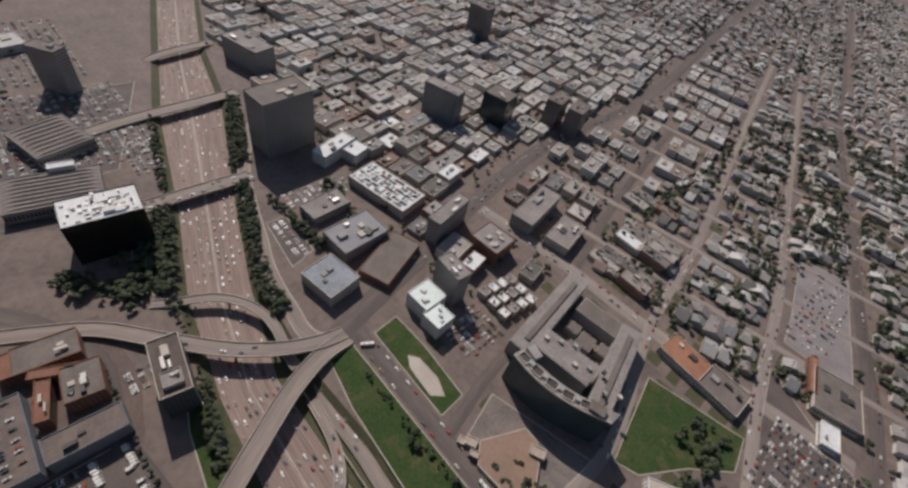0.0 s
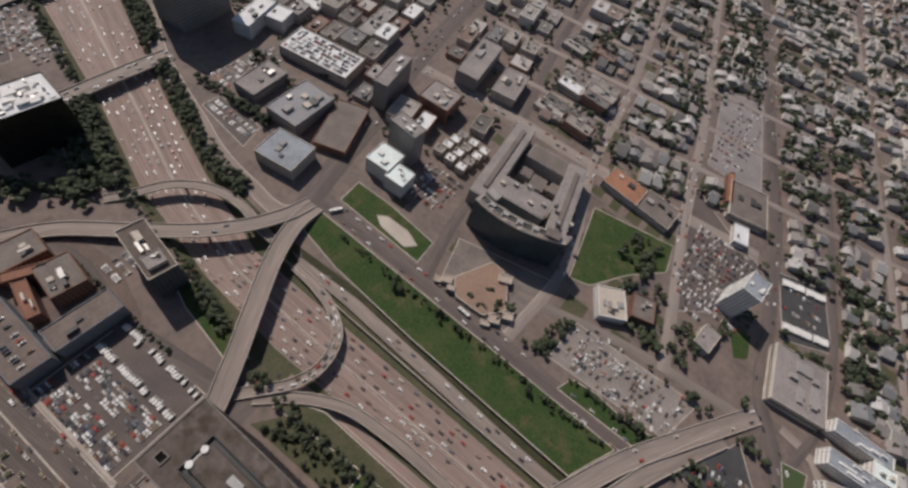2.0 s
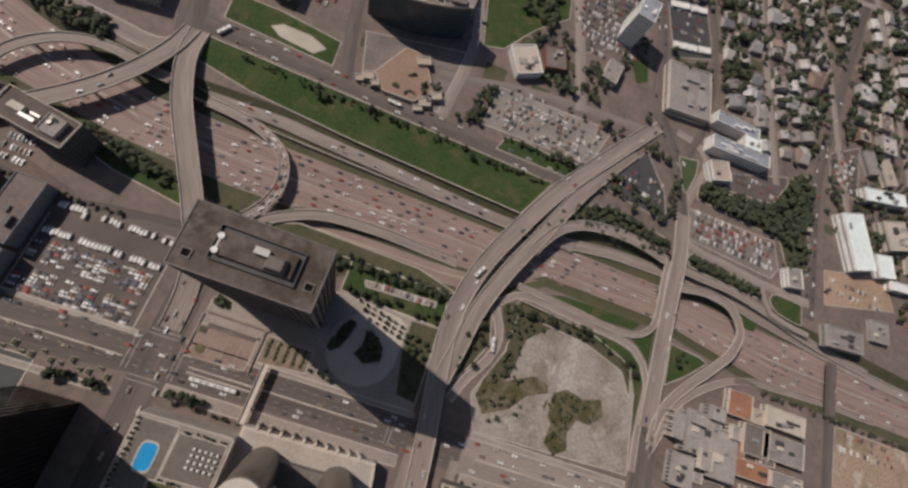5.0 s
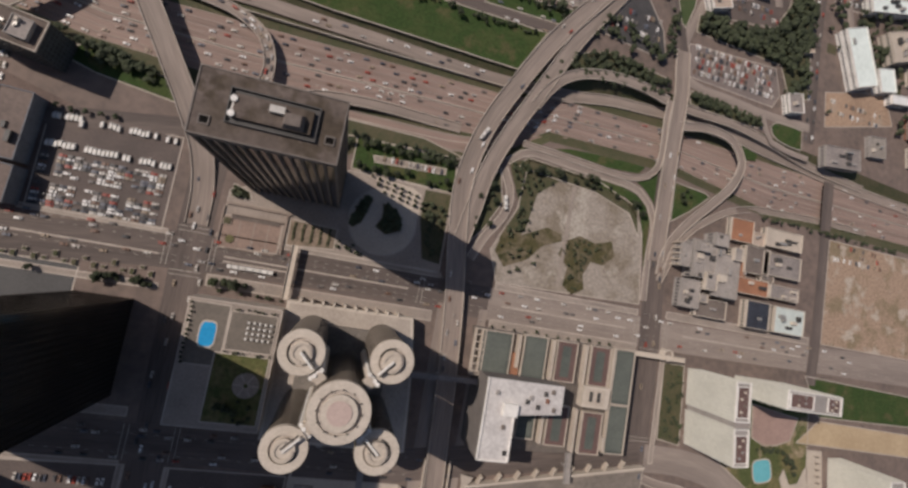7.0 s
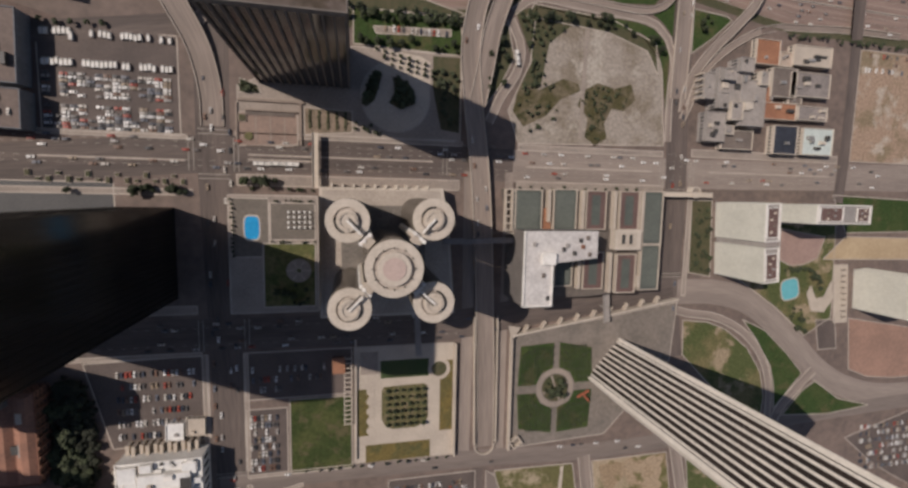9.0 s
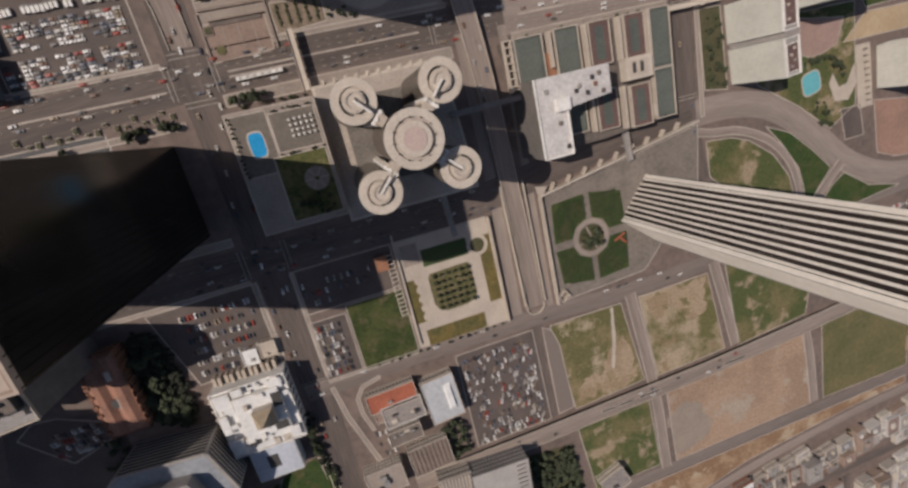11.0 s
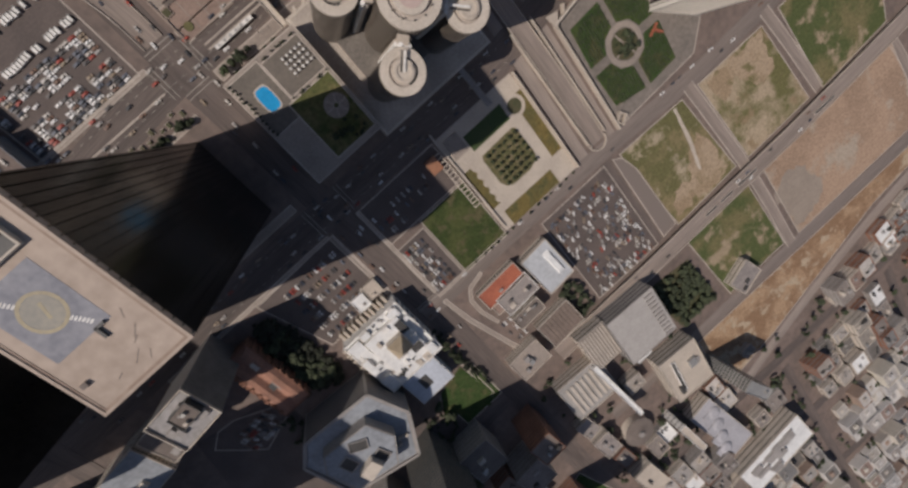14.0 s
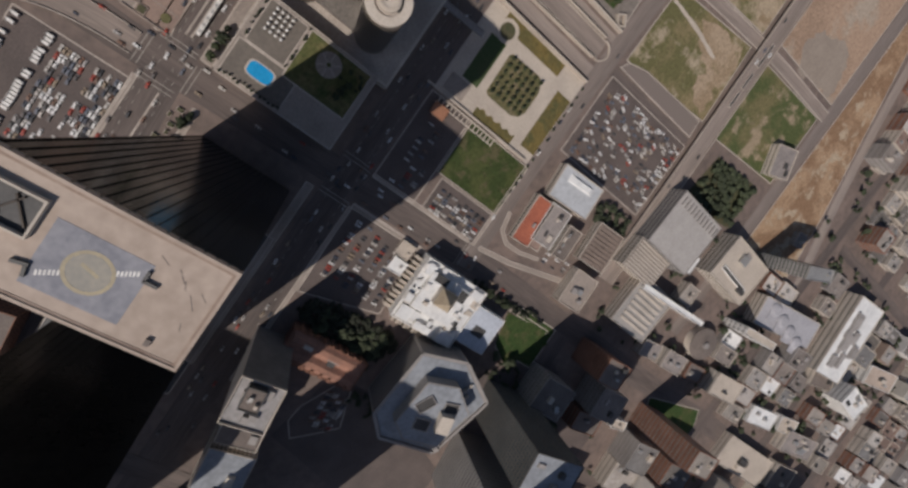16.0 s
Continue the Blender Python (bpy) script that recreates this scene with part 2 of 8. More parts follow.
FLATROOF = surface("flat_roof", (0.92, 0.90, 0.88), (0.62, 0.59, 0.56), 0.35, 0.06, stops=_roofs)


# ---- geometry helpers ----
class Geo:
    """Vertices and faces gathered for one mesh."""

    def __init__(self):
        self.v, self.f, self.uv = [], [], None

    def prism(self, ring, z0, z1, top=None):
        """An upright solid over a ring of corners; top: a smaller ring for a sloped side."""
        n, s = len(ring), len(self.v)
        area = sum(ring[i][0] * ring[(i + 1) % n][1] - ring[(i + 1) % n][0] * ring[i][1] for i in range(n))
        if area < 0:
            ring = ring[::-1]
            top = top[::-1] if top else None
        self.v += [(x, y, z0) for x, y in ring] + [(x, y, z1) for x, y in (top or ring)]
        self.f += [tuple(range(s + n, s + 2 * n)), tuple(range(s + n - 1, s - 1, -1))]
        self.f += [(s + i, s + (i + 1) % n, s + n + (i + 1) % n, s + n + i) for i in range(n)]
        return self

    def box(self, cx, cy, w, d, z0, z1, ang=0.0, taper=0.0):
        c, s = math.cos(radians(ang)), math.sin(radians(ang))
        q = lambda a, b: (cx + a * c - b * s, cy + a * s + b * c)
        w, d = w / 2, d / 2
        k = 1 - taper
        r = [q(-w, -d), q(w, -d), q(w, d), q(-w, d)]
        t = [q(-w * k, -d * k), q(w * k, -d * k), q(w * k, d * k), q(-w * k, d * k)]
        return self.prism(r, z0, z1, t)

    def disc(self, cx, cy, r, z0, z1, n=32, r1=None):
        p = [(math.cos(2 * math.pi * i / n), math.sin(2 * math.pi * i / n)) for i in range(n)]
        return self.prism([(cx + r * a, cy + r * b) for a, b in p], z0, z1, [(cx + (r1 or r) * a, cy + (r1 or r) * b) for a, b in p])

    def ring(self, cx, cy, r0, r1, z0, z1, n=40, a0=0.0, a1=360.0):
        full = a1 - a0 >= 360
        m = n if full else n + 1
        s = len(self.v)
        for i in range(m):
            a = radians(a0 + (a1 - a0) * i / n)
            for r, z in ((r0, z0), (r1, z0), (r1, z1), (r0, z1)):
                self.v.append((cx + r * math.cos(a), cy + r * math.sin(a), z))
        for i in range(n if full else n):
            j = (i + 1) % m
            for k in range(4):
                self.f.append((s + 4 * i + k, s + 4 * i + (k + 1) % 4, s + 4 * j + (k + 1) % 4, s + 4 * j + k))
        if not full:
            self.f += [(s, s + 3, s + 2, s + 1), (s + 4 * n, s + 4 * n + 1, s + 4 * n + 2, s + 4 * n + 3)]
        return self

    def rim_of(self, cx, cy, w, d, t, z0, z1, ang=0.0):
        """A rectangular rim of thickness t inside w x d."""
        c, s = math.cos(radians(ang)), math.sin(radians(ang))
        for a, b, ww, dd in ((0, d / 2 - t / 2, w, t), (0, -d / 2 + t / 2, w, t), (w / 2 - t / 2, 0, t, d - 2 * t), (-w / 2 + t / 2, 0, t, d - 2 * t)):
            self.box(cx + a * c - b * s, cy + a * s + b * c, ww, dd, z0, z1, ang)
        return self


def mesh_of(name, g, mat):
    me = bpy.data.meshes.new(name)
    me.from_pydata(g.v, [], g.f)
    me.materials.append(mat)
    if g.uv:
        lay = me.uv_layers.new(name="UVMap")
        idx = np.empty(len(me.loops), dtype=np.int32)
        me.loops.foreach_get("vertex_index", idx)
        lay.data.foreach_set("uv", np.asarray(g.uv, dtype=np.float32)[idx].ravel())
    me.update()
    return me


def part(name, g, mat, parent, label="", at=None, kind=""):
    """One mesh object under a thing or a part. g: a Geo, or a mesh to share."""
    ob = new(name, g if isinstance(g, bpy.types.Mesh) else mesh_of(name, g, mat))
    ob.parent = parent
    if at:
        ob.location = at
    if label or kind:
        tagged(ob, label, kind=kind)
    return ob


def thing(name, label, category, m=None, group="", kind=""):
    ob = new(name)
    ob.empty_display_size = 0.5
    if m is not None:
        ob.matrix_basis = m
    return tagged(ob, label, category, group, kind)


def single(name, g, mat, label, category, kind="", group=""):
    return tagged(new(name, mesh_of(name, g, mat)), label, category, group, kind)


TAKEN, ROADS = [], []   # footprints and road lines that fillings keep clear of


def take(cx, cy, w, d, ang=0.0, margin=2.0):
    TAKEN.append((cx, cy, w / 2 + margin, d / 2 + margin, math.cos(radians(ang)), math.sin(radians(ang))))


def spline(pts, step=6.0):
    """A smooth line through points of two or three coordinates."""
    p = [Vector(q) for q in pts]
    h = [(b - a).length for a, b in zip(p, p[1:])]
    way = [(b - a) / d for a, b, d in zip(p, p[1:], h)]
    m = [way[0]] + [(way[i - 1] * h[i] + way[i] * h[i - 1]) / (h[i - 1] + h[i]) for i in range(1, len(h))] + [way[-1]]
    out = []
    for i in range(len(h)):
        n = max(1, int(h[i] / step))
        for k in range(n):
            t = k / n
            out.append(p[i] * (2 * t ** 3 - 3 * t * t + 1) + m[i] * h[i] * (t ** 3 - 2 * t * t + t) + p[i + 1] * (3 * t * t - 2 * t ** 3) + m[i + 1] * h[i] * (t ** 3 - t * t))
    out.append(p[-1])
    return out


def sweep(g, line, sections):
    """Quads along a line: sections is a closed ring of (side, height); side is to the left of the way."""
    s, n, run = len(g.v), len(sections), 0.0
    g.uv = g.uv or []
    for i, q in enumerate(line):
        a, b = line[max(0, i - 1)], line[min(len(line) - 1, i + 1)]
        d = Vector((b[0] - a[0], b[1] - a[1])).normalized()
        if i:
            run += (Vector(q[:2]) - Vector(line[i - 1][:2])).length
        for side, up in sections:
            g.v.append((q[0] - d.y * side, q[1] + d.x * side, q[2] + up))
            g.uv.append((run, side))
    for i in range(len(line) - 1):
        for k in range(n):
            a, b = s + i * n + k, s + i * n + (k + 1) % n
            g.f.append((a, b, b + n, a + n))
    g.f.append(tuple(range(s + n - 1, s - 1, -1)))
    g.f.append(tuple(range(s + (len(line) - 1) * n, s + len(line) * n)))
    return g


def street(name, pts, width, label, mat=None, z=0.03, step=12.0, keep=True):
    line = spline([(x, y, z) for x, y in pts], step)
    if keep:
        ROADS.append(([tuple(q[:2]) for q in line], width / 2 + 3))
    g = sweep(Geo(), line, [(width / 2, 0), (-width / 2, 0), (-width / 2, -0.5), (width / 2, -0.5)])
    return single(name, g, mat or ASPHALT, label, "road", "structure")


def viaduct(pts, width, label, thick=1.3, piers=True, mat=None, every=26.0):
    """A raised roadway through (x, y, z) points, with parapets and piers."""
    line = spline(pts, 7.0)
    root = thing("viaduct", label, "bridge", pose(*pts[0][:2], 0))
    o = Vector((pts[0][0], pts[0][1], 0))
    loc = [q - o for q in line]
    w = width / 2
    ROADS.append(([tuple(q[:2]) for q in line], w + 2))
    part("deck", sweep(Geo(), loc, [(w, 0), (-w, 0), (-w * 0.8, -thick), (w * 0.8, -thick)]), mat or DECK, root)
    for sd in (1, -1):
        part("parapet", sweep(Geo(), loc, [(sd * w + 0.3, 1.0), (sd * w - 0.3, 1.0), (sd * w - 0.3, -0.5), (sd * w + 0.3, -0.5)]), KERB, root, "pale concrete parapet")
    run = 0.0
    for i in range(1, len(loc) - 1):
        run += (loc[i] - loc[i - 1]).length
        if piers and run > every and line[i][2] > 2.5:
            run = 0.0
            part("pier", Geo().disc(0, 0, 1.0, -6.5, line[i][2] - thick + 0.05, 10), GREY, root, at=(loc[i].x, loc[i].y, 0))
    return root


def slab(name, ring, z, mat, label, category="ground", z0=-0.3, kerb=None):
    ob = single(name, Geo().prism(ring, z0, z), mat, label, category, "structure")
    if category == "parking lot":
        xs, ys = [p[0] for p in ring], [p[1] for p in ring]
        take((min(xs) + max(xs)) / 2, (min(ys) + max(ys)) / 2, (max(xs) - min(xs)) * 0.86, (max(ys) - min(ys)) * 0.86)
    if kerb is not False:
        g = Geo()
        for (x0, y0), (x1, y1) in zip(ring, ring[1:] + ring[:1]):
            L = math.dist((x0, y0), (x1, y1))
            g.box((x0 + x1) / 2, (y0 + y1) / 2, L + 0.3, kerb or 0.9, z0, z + 0.08, math.degrees(math.atan2(y1 - y0, x1 - x0)))
        part("kerb", g, KERB, ob, "pale concrete kerb")
    return ob


def rect(x0, x1, y0, y1):
    return [(x0, y0), (x1, y0), (x1, y1), (x0, y1)]


def pane_row(w, d, z0, z1, gap=3.0, proud=0.08, g=None):
    """One storey's panes round a w x d block."""
    g = g or Geo()
    for side, length, off in ((0, w, d / 2), (1, w, -d / 2), (2, d, w / 2), (3, d, -w / 2)):
        n = max(1, int(length / gap))
        for i in range(n):
            p = (i + 0.5) / n * length - length / 2
            ww = length / n * 0.55
            if side < 2:
                g.box(p, off, ww, proud * 2, z0, z1)
            else:
                g.box(off, p, proud * 2, ww, z0, z1)
    return g


def building(label, cx, cy, w, d, h, ang=0.0, wall=None, roof=None, storeys=None, units=3, rim=0.9, name="building", glass=None, unit_mat=None, category="building", gap=3.0, z0=0.0):
    """A block with walls, a roof behind a parapet, window rows and roof units."""
    take(cx, cy, w, d, ang)
    if len(label.split()) < 4:
        label += " with a flat roof"
    root = thing(name, label, category, pose(cx, cy, z0, 0, 0, ang))
    wall = wall or GREY
    part("wall", Geo().box(0, 0, w, d, -0.2, h), wall, root)
    part("parapet", Geo().rim_of(0, 0, w + 0.3, d + 0.3, 0.55, h, h + rim), wall if rim < 1.2 else CREAM, root)
    part("roof", Geo().box(0, 0, w - 1.0, d - 1.0, h, h + 0.12), roof or ROOFGREY, root)
    storeys = int(h / 3.6) if storeys is None else storeys
    if storeys:
        step = h / storeys
        g = Geo()
        for k in range(storeys):
            pane_row(w, d, (k + 0.32) * step, (k + 0.72) * step, gap, g=g)
        part("glazing", g, glass or WINDOW, root, "rows of small dark window panes", kind="stuff")
    r = random.Random(int(cx * 13 + cy * 7))
    for k in range(units):
        uw, ud, uh = r.uniform(0.08, 0.22) * w, r.uniform(0.08, 0.22) * d, r.uniform(1.2, 3.4)
        part("roof_unit", Geo().box(r.uniform(-0.32, 0.32) * w, r.uniform(-0.32, 0.32) * d, uw, ud, h + 0.1, h + 0.1 + uh, 0, 0.06), unit_mat or r.choice((METAL, CREAM, GREY, DARKMETAL_WELLSHADE)), root)
    return root

# ---- ground, freeway and roads ----
FLOOR = -6.0
SOUTH = [(-3600, 1315), (-948, 416), (-737, 345), (-598, 298), (-430, 255), (-327, 223), (-217, 205), (-134, 185), (68, 185), (112, 205), (140, 224), (264, 224), (377, 206), (592, 205), (1200, 205), (4500, 205)]
NORTH = [(-3580, 1371), (-936, 472), (-735, 402), (-593, 370), (-403, 302), (-305, 270), (-209, 262), (-106, 269), (98, 265), (140, 265), (159, 270), (263, 284), (400, 268), (592, 252), (1200, 252), (4500, 252)]


def ground_sheet():
    g = Geo()
    for (sx, sy), (nx, ny) in zip(SOUTH, NORTH):
        g.v += [(sx, -4500, 0), (sx, sy - 9, 0), (sx, sy, FLOOR), (nx, ny, FLOOR), (nx, ny + 9, 0), (nx, 6500, 0)]
    for i in range(len(SOUTH) - 1):
        for k in range(5):
            a = 6 * i + k
            g.f.append((a, a + 6, a + 7, a + 1))
    ob = single("ground", g, CITY, "brown-grey city ground with a sunken freeway trench", "ground", "structure")
    ob.data.materials.append(SCRUB)
    for k, p in enumerate(ob.data.polygons):
        p.material_index = 1 if k % 5 in (1, 2, 3) else 0
    return ob


ground_sheet()


def lane_strip(name, a, b, f0, f1, z, mat, label):
    """A surface between two shares of the way from line a to line b."""
    g = Geo()
    g.uv = []
    run, last = 0.0, None
    pts = []
    for i in range(len(a) - 1):
        n = max(1, int(math.dist(a[i], a[i + 1]) / 20))
        pts += [(Vector(a[i]).lerp(Vector(a[i + 1]), k / n), Vector(b[i]).lerp(Vector(b[i + 1]), k / n)) for k in range(n)]
    pts.append((Vector(a[-1]), Vector(b[-1])))
    for p, q in pts:
        if last is not None:
            run += (p - last).length
        last = p
        for f in (f0, f1):
            w = p.lerp(q, f)
            g.v.append((w.x, w.y, z))
            g.uv.append((run, f * 60))
    g.f = [(2 * i, 2 * i + 2, 2 * i + 3, 2 * i + 1) for i in range(len(pts) - 1)]
    return single(name, g, mat, label, "road", "structure")


S2, N2 = SOUTH[1:-1], NORTH[1:-1]
MAINS = [(-948, 416), (-737, 345), (-598, 298), (-430, 255), (-327, 223), (-217, 205), (-134, 200), (0, 204), (68, 206), (112, 210), (140, 226), (264, 227), (377, 208), (592, 207), (1200, 207)]
MAINN = [(-936, 472), (-735, 402), (-593, 370), (-403, 302), (-305, 270), (-209, 246), (-106, 247), (0, 248), (98, 248), (140, 256), (159, 258), (263, 259), (400, 254), (592, 250), (1200, 250)]
lane_strip("freeway", MAINS, MAINN, 0.0, 0.47, FLOOR + 0.05, FREEWAY, "worn pinkish concrete freeway lanes heading one way")
lane_strip("freeway", MAINS, MAINN, 0.51, 1.0, FLOOR + 0.05, FREEWAY, "worn pinkish concrete freeway lanes heading the other way")
lane_strip("median", MAINS, MAINN, 0.47, 0.51, FLOOR + 0.04, KERB, "pale concrete strip along the freeway median")
_med = Geo()
for (a, b), (c, d) in zip(zip(MAINS, MAINN), zip(MAINS[1:], MAINN[1:])):
    p, q = Vector(a).lerp(Vector(b), 0.49), Vector(c).lerp(Vector(d), 0.49)
    sweep(_med, [Vector((p.x, p.y, FLOOR)), Vector((q.x, q.y, FLOOR))], [(0.4, 0), (0.15, 0.9), (-0.15, 0.9), (-0.4, 0)])
single("median_barrier", _med, KERB, "low pale concrete median barrier of the freeway", "barrier", "structure")
_lines = Geo()
for f in (0.0, 0.12, 0.235, 0.355, 0.47, 0.51, 0.63, 0.745, 0.865, 1.0):
    for i in range(len(MAINS) - 1):
        p, q = Vector(MAINS[i]).lerp(Vector(MAINN[i]), f), Vector(MAINS[i + 1]).lerp(Vector(MAINN[i + 1]), f)
        d = (q - p).normalized()
        s = len(_lines.v)
        w = 0.10
        _lines.v += [(p.x - d.y * w, p.y + d.x * w, FLOOR + 0.06), (q.x - d.y * w, q.y + d.x * w, FLOOR + 0.06), (q.x + d.y * w, q.y - d.x * w, FLOOR + 0.06), (p.x + d.y * w, p.y - d.x * w, FLOOR + 0.06)]
        _lines.f.append((s + 3, s + 2, s + 1, s))
single("lane_lines", _lines, MARK, "worn white lane lines along the freeway", "road marking", "stuff")

# collector roadway on the north side and the entry lanes on the south side
street("collector_road", [(-209, 283), (-184, 271), (-111, 266), (-23, 263), (98, 259), (159, 262)], 11, "pale concrete collector road beside the freeway", DECK, FLOOR + 2.2)
viaduct([(100, 260, -4.2), (158, 264, -5.2), (194, 270, -5.2), (258, 274, -5.2), (284, 278, -5), (326, 274, -5), (363, 267, -5), (423, 260, -5.2), (474, 254, -5.5), (600, 246, -5.8)], 10, "pale concrete collector road leading on beside the freeway", 0.6, False)
street("entry_lane", [(-110, 188), (-40, 192), (30, 194), (66, 196), (120, 210), (160, 219)], 13, "concrete entry lanes along the freeway", FREEWAY, FLOOR + 0.12)
street("shoulder", [(-110, 184.4), (-40, 186.2), (30, 187), (66, 189), (112, 205.5)], 2.2, "pale concrete shoulder of the entry lanes", DECK, FLOOR + 0.25)
street("lane_divider", [(-60, 198.6), (10, 199.6), (60, 201), (120, 213)], 1.6, "pale strip between entry lanes and freeway", DECK, FLOOR + 0.2)
street("lane_divider", [(-60, 192.5), (10, 194), (60, 196), (110, 207.5)], 0.7, "pale strip between two entry lanes", KERB, FLOOR + 0.2)
_wall = sweep(Geo(), [Vector((-205, 257, FLOOR)), Vector((-106, 255, FLOOR)), Vector((98, 254, FLOOR)), Vector((150, 258, FLOOR))], [(0.4, 0), (0.4, 3.4), (-0.4, 3.4), (-0.4, 0)])
single("retaining_wall", _wall, KERB, "concrete retaining wall between freeway and collector road", "wall", "structure")

_z = [0.03]
HOPEROAD = surface("worn_street", (0.225, 0.182, 0.155), (0.15, 0.122, 0.105), 1.0, 0.06, streak=True)


def road(name, pts, width, label, mat=None, step=14.0):
    _z[0] += 0.006
    ob = street(name, pts, width, label, mat, _z[0], step)
    if mat is DECK:
        line = spline([(x, y, 0.0) for x, y in pts], 8.0)
        for sd in (1, -1):
            part("kerb", sweep(Geo(), line, [(sd * width / 2 + 0.6, 0.3), (sd * width / 2 - 0.4, 0.3), (sd * width / 2 - 0.4, -0.2), (sd * width / 2 + 0.6, -0.2)]), KERB, ob, "pale concrete kerb")
    return ob


road("road_avenue_west", [(-1200, 52), (-252, 55), (-120, 66), (60, 66), (112, 65.5)], 27, "broad worn asphalt avenue with many lanes")
road("road_avenue_east", [(108, 65.5), (256, 64), (543, 67), (1500, 60)], 27, "broad pale concrete avenue with many lanes", PALEROAD)
road("road_fifth", [(-120, 170), (-121, 80), (-119, 0), (-117, -82), (-115, -192), (-118, -340), (-122, -900)], 23, "asphalt street between parking lots and lawns")
road("road_fourth_west", [(71, 60), (72, -60), (71, -195)], 10, "pale service street beside the viaduct", PALEROAD)
road("road_fourth_east", [(105, 60), (104, -60), (104, -195)], 7, "pale service street beside the viaduct", PALEROAD)
road("road_third", [(261, 240), (264, 90), (266, 50), (268, -70), (275, -110)], 22, "asphalt street crossing the avenue")
road("road_flower", [(-700, -70), (-260, -69), (-100, -68), (59, -69), (110, -62), (200, -50), (269, -40)], 25, "broad asphalt street in the towers' shadow")
road("road_curve", [(275, -46), (313, -47), (354, -57), (389, -79), (421, -106), (448, -131), (488, -154), (531, -166), (581, -169), (900, -160)], 24, "broad pale road curving past lawns", PALEROAD)
road("road_curve_branch", [(446, -134), (427, -152), (406, -175), (400, -188)], 10, "short concrete link road", DECK)
road("ramp_garden", [(276, -64), (292, -68), (315, -71), (337, -79), (366, -99), (386, -129), (392, -152), (393, -184)], 7, "narrow curving concrete ramp round a lawn", DECK)
road("road_hope", [(-125, -190), (-10, -189), (95, -191), (198, -196), (290, -193), (420, -185), (900, -170)], 16, "narrow worn street beside vacant lots", HOPEROAD)
road("road_low", [(-60, -428), (161, -427), (342, -430), (900, -440)], 14, "pale asphalt lane beside a dug-up slope", HOPEROAD)
road("road_cross", [(187, -200), (194, -250), (203, -330), (207, -424)], 11, "short concrete street across vacant land", DECK)
road("road_cross_b", [(284, -196), (294, -240), (306, -300)], 11, "short concrete street across vacant land", DECK)
road("road_cross_c", [(396, -300), (405, -340), (414, -420)], 11, "short concrete street across vacant land", DECK)
road("road_slope", [(36, -546), (119, -521), (307, -479), (480, -462), (700, -458)], 12, "pale lane below the dug-up slope", PALEROAD)
road("road_ramp_south", [(84, -200), (85.5, -250), (87, -303)], 9, "sunken asphalt street beside a vacant lot")
road("road_frontage", [(-214, 322), (-150, 322), (0, 321), (131, 319)], 15, "asphalt frontage road along the green strip")
road("road_boulevard", [(-212, 305), (-226, 350), (-242, 420), (-276, 541), (-309, 708), (-312, 964), (-418, 1631), (-700, 3200)], 22, "asphalt boulevard running into the distance")
road("road_hospital_west", [(-86, 325), (-102, 387), (-111, 445), (-131, 559), (-160, 663), (-230, 1000)], 11, "asphalt street beside the hospital")
road("road_forecourt", [(-13, 370), (10, 376), (49, 388), (106, 400), (168, 408), (205, 412)], 10, "worn street behind the dusty car park", HOPEROAD)
road("road_hospital_north", [(-264, 540), (-135, 560), (-41, 567), (77, 585), (170, 600)], 17, "asphalt street behind the hospital", PALEROAD)
road("road_field_west", [(2, 330), (8, 415), (-33, 566), (-60, 736), (-120, 1000), (-250, 1600)], 11, "pale residential street beside the field", PALEROAD)
road("road_field_east", [(130, 400), (105, 497), (78, 597), (53, 726), (-20, 1000), (-150, 1500)], 12, "pale residential street", PALEROAD)
road("road_fork", [(263, 345), (268, 362), (277, 386), (283, 404), (272, 420), (240, 428)], 9, "pale fork road beside the traffic island", PALEROAD)
road("road_glendale", [(262, 330), (250, 376), (236, 408), (219, 434), (203, 522), (168, 695), (148, 755), (67, 1046), (-15, 1315), (-128, 1853), (-300, 2700)], 15, "straight asphalt avenue through the houses")
road("road_east", [(252, 394), (270, 448), (272, 522), (250, 647), (205, 850)], 9, "residential street behind the warehouse")
road("road_far_east", [(424, 285), (425, 448), (450, 583), (506, 848), (560, 1300)], 14, "asphalt street with parked cars")
road("road_freeway_side", [(-560, 402), (-468, 341), (-409, 320), (-352, 304), (-315, 293), (-262, 287), (-222, 288), (-210, 300)], 13, "pale concrete slip road beside the freeway cutting", DECK)
road("road_west_a", [(-230, 141), (-300, 148), (-360, 120), (-420, 60), (-470, -60)], 14, "asphalt street past brick buildings")
road("road_west_b", [(-125, 158), (-170, 150), (-230, 141)], 14, "asphalt street beside the parking lot")
road("road_west_c", [(-447, 232), (-470, 150), (-520, 40)], 14, "asphalt street past the sheds")
road("road_west_d", [(-600, 228), (-690, 160), (-760, 60)], 14, "asphalt street between parking lots")
road("road_east_link", [(264, 315), (276, 309), (324, 304.5), (365, 301), (424, 301)], 9, "pale lane behind the parking lot", PALEROAD)
road("road_slip_east", [(363, 301), (369, 286), (378, 274), (396, 270), (426, 268)], 6, "narrow slip lane round the green verge", PALEROAD)
road("road_alameda", [(457, 250), (457, 80), (455, 40)], 13, "asphalt street with parked cars")
road("road_right", [(620, 900), (610, 300), (620, 70)], 14, "asphalt street among low buildings")

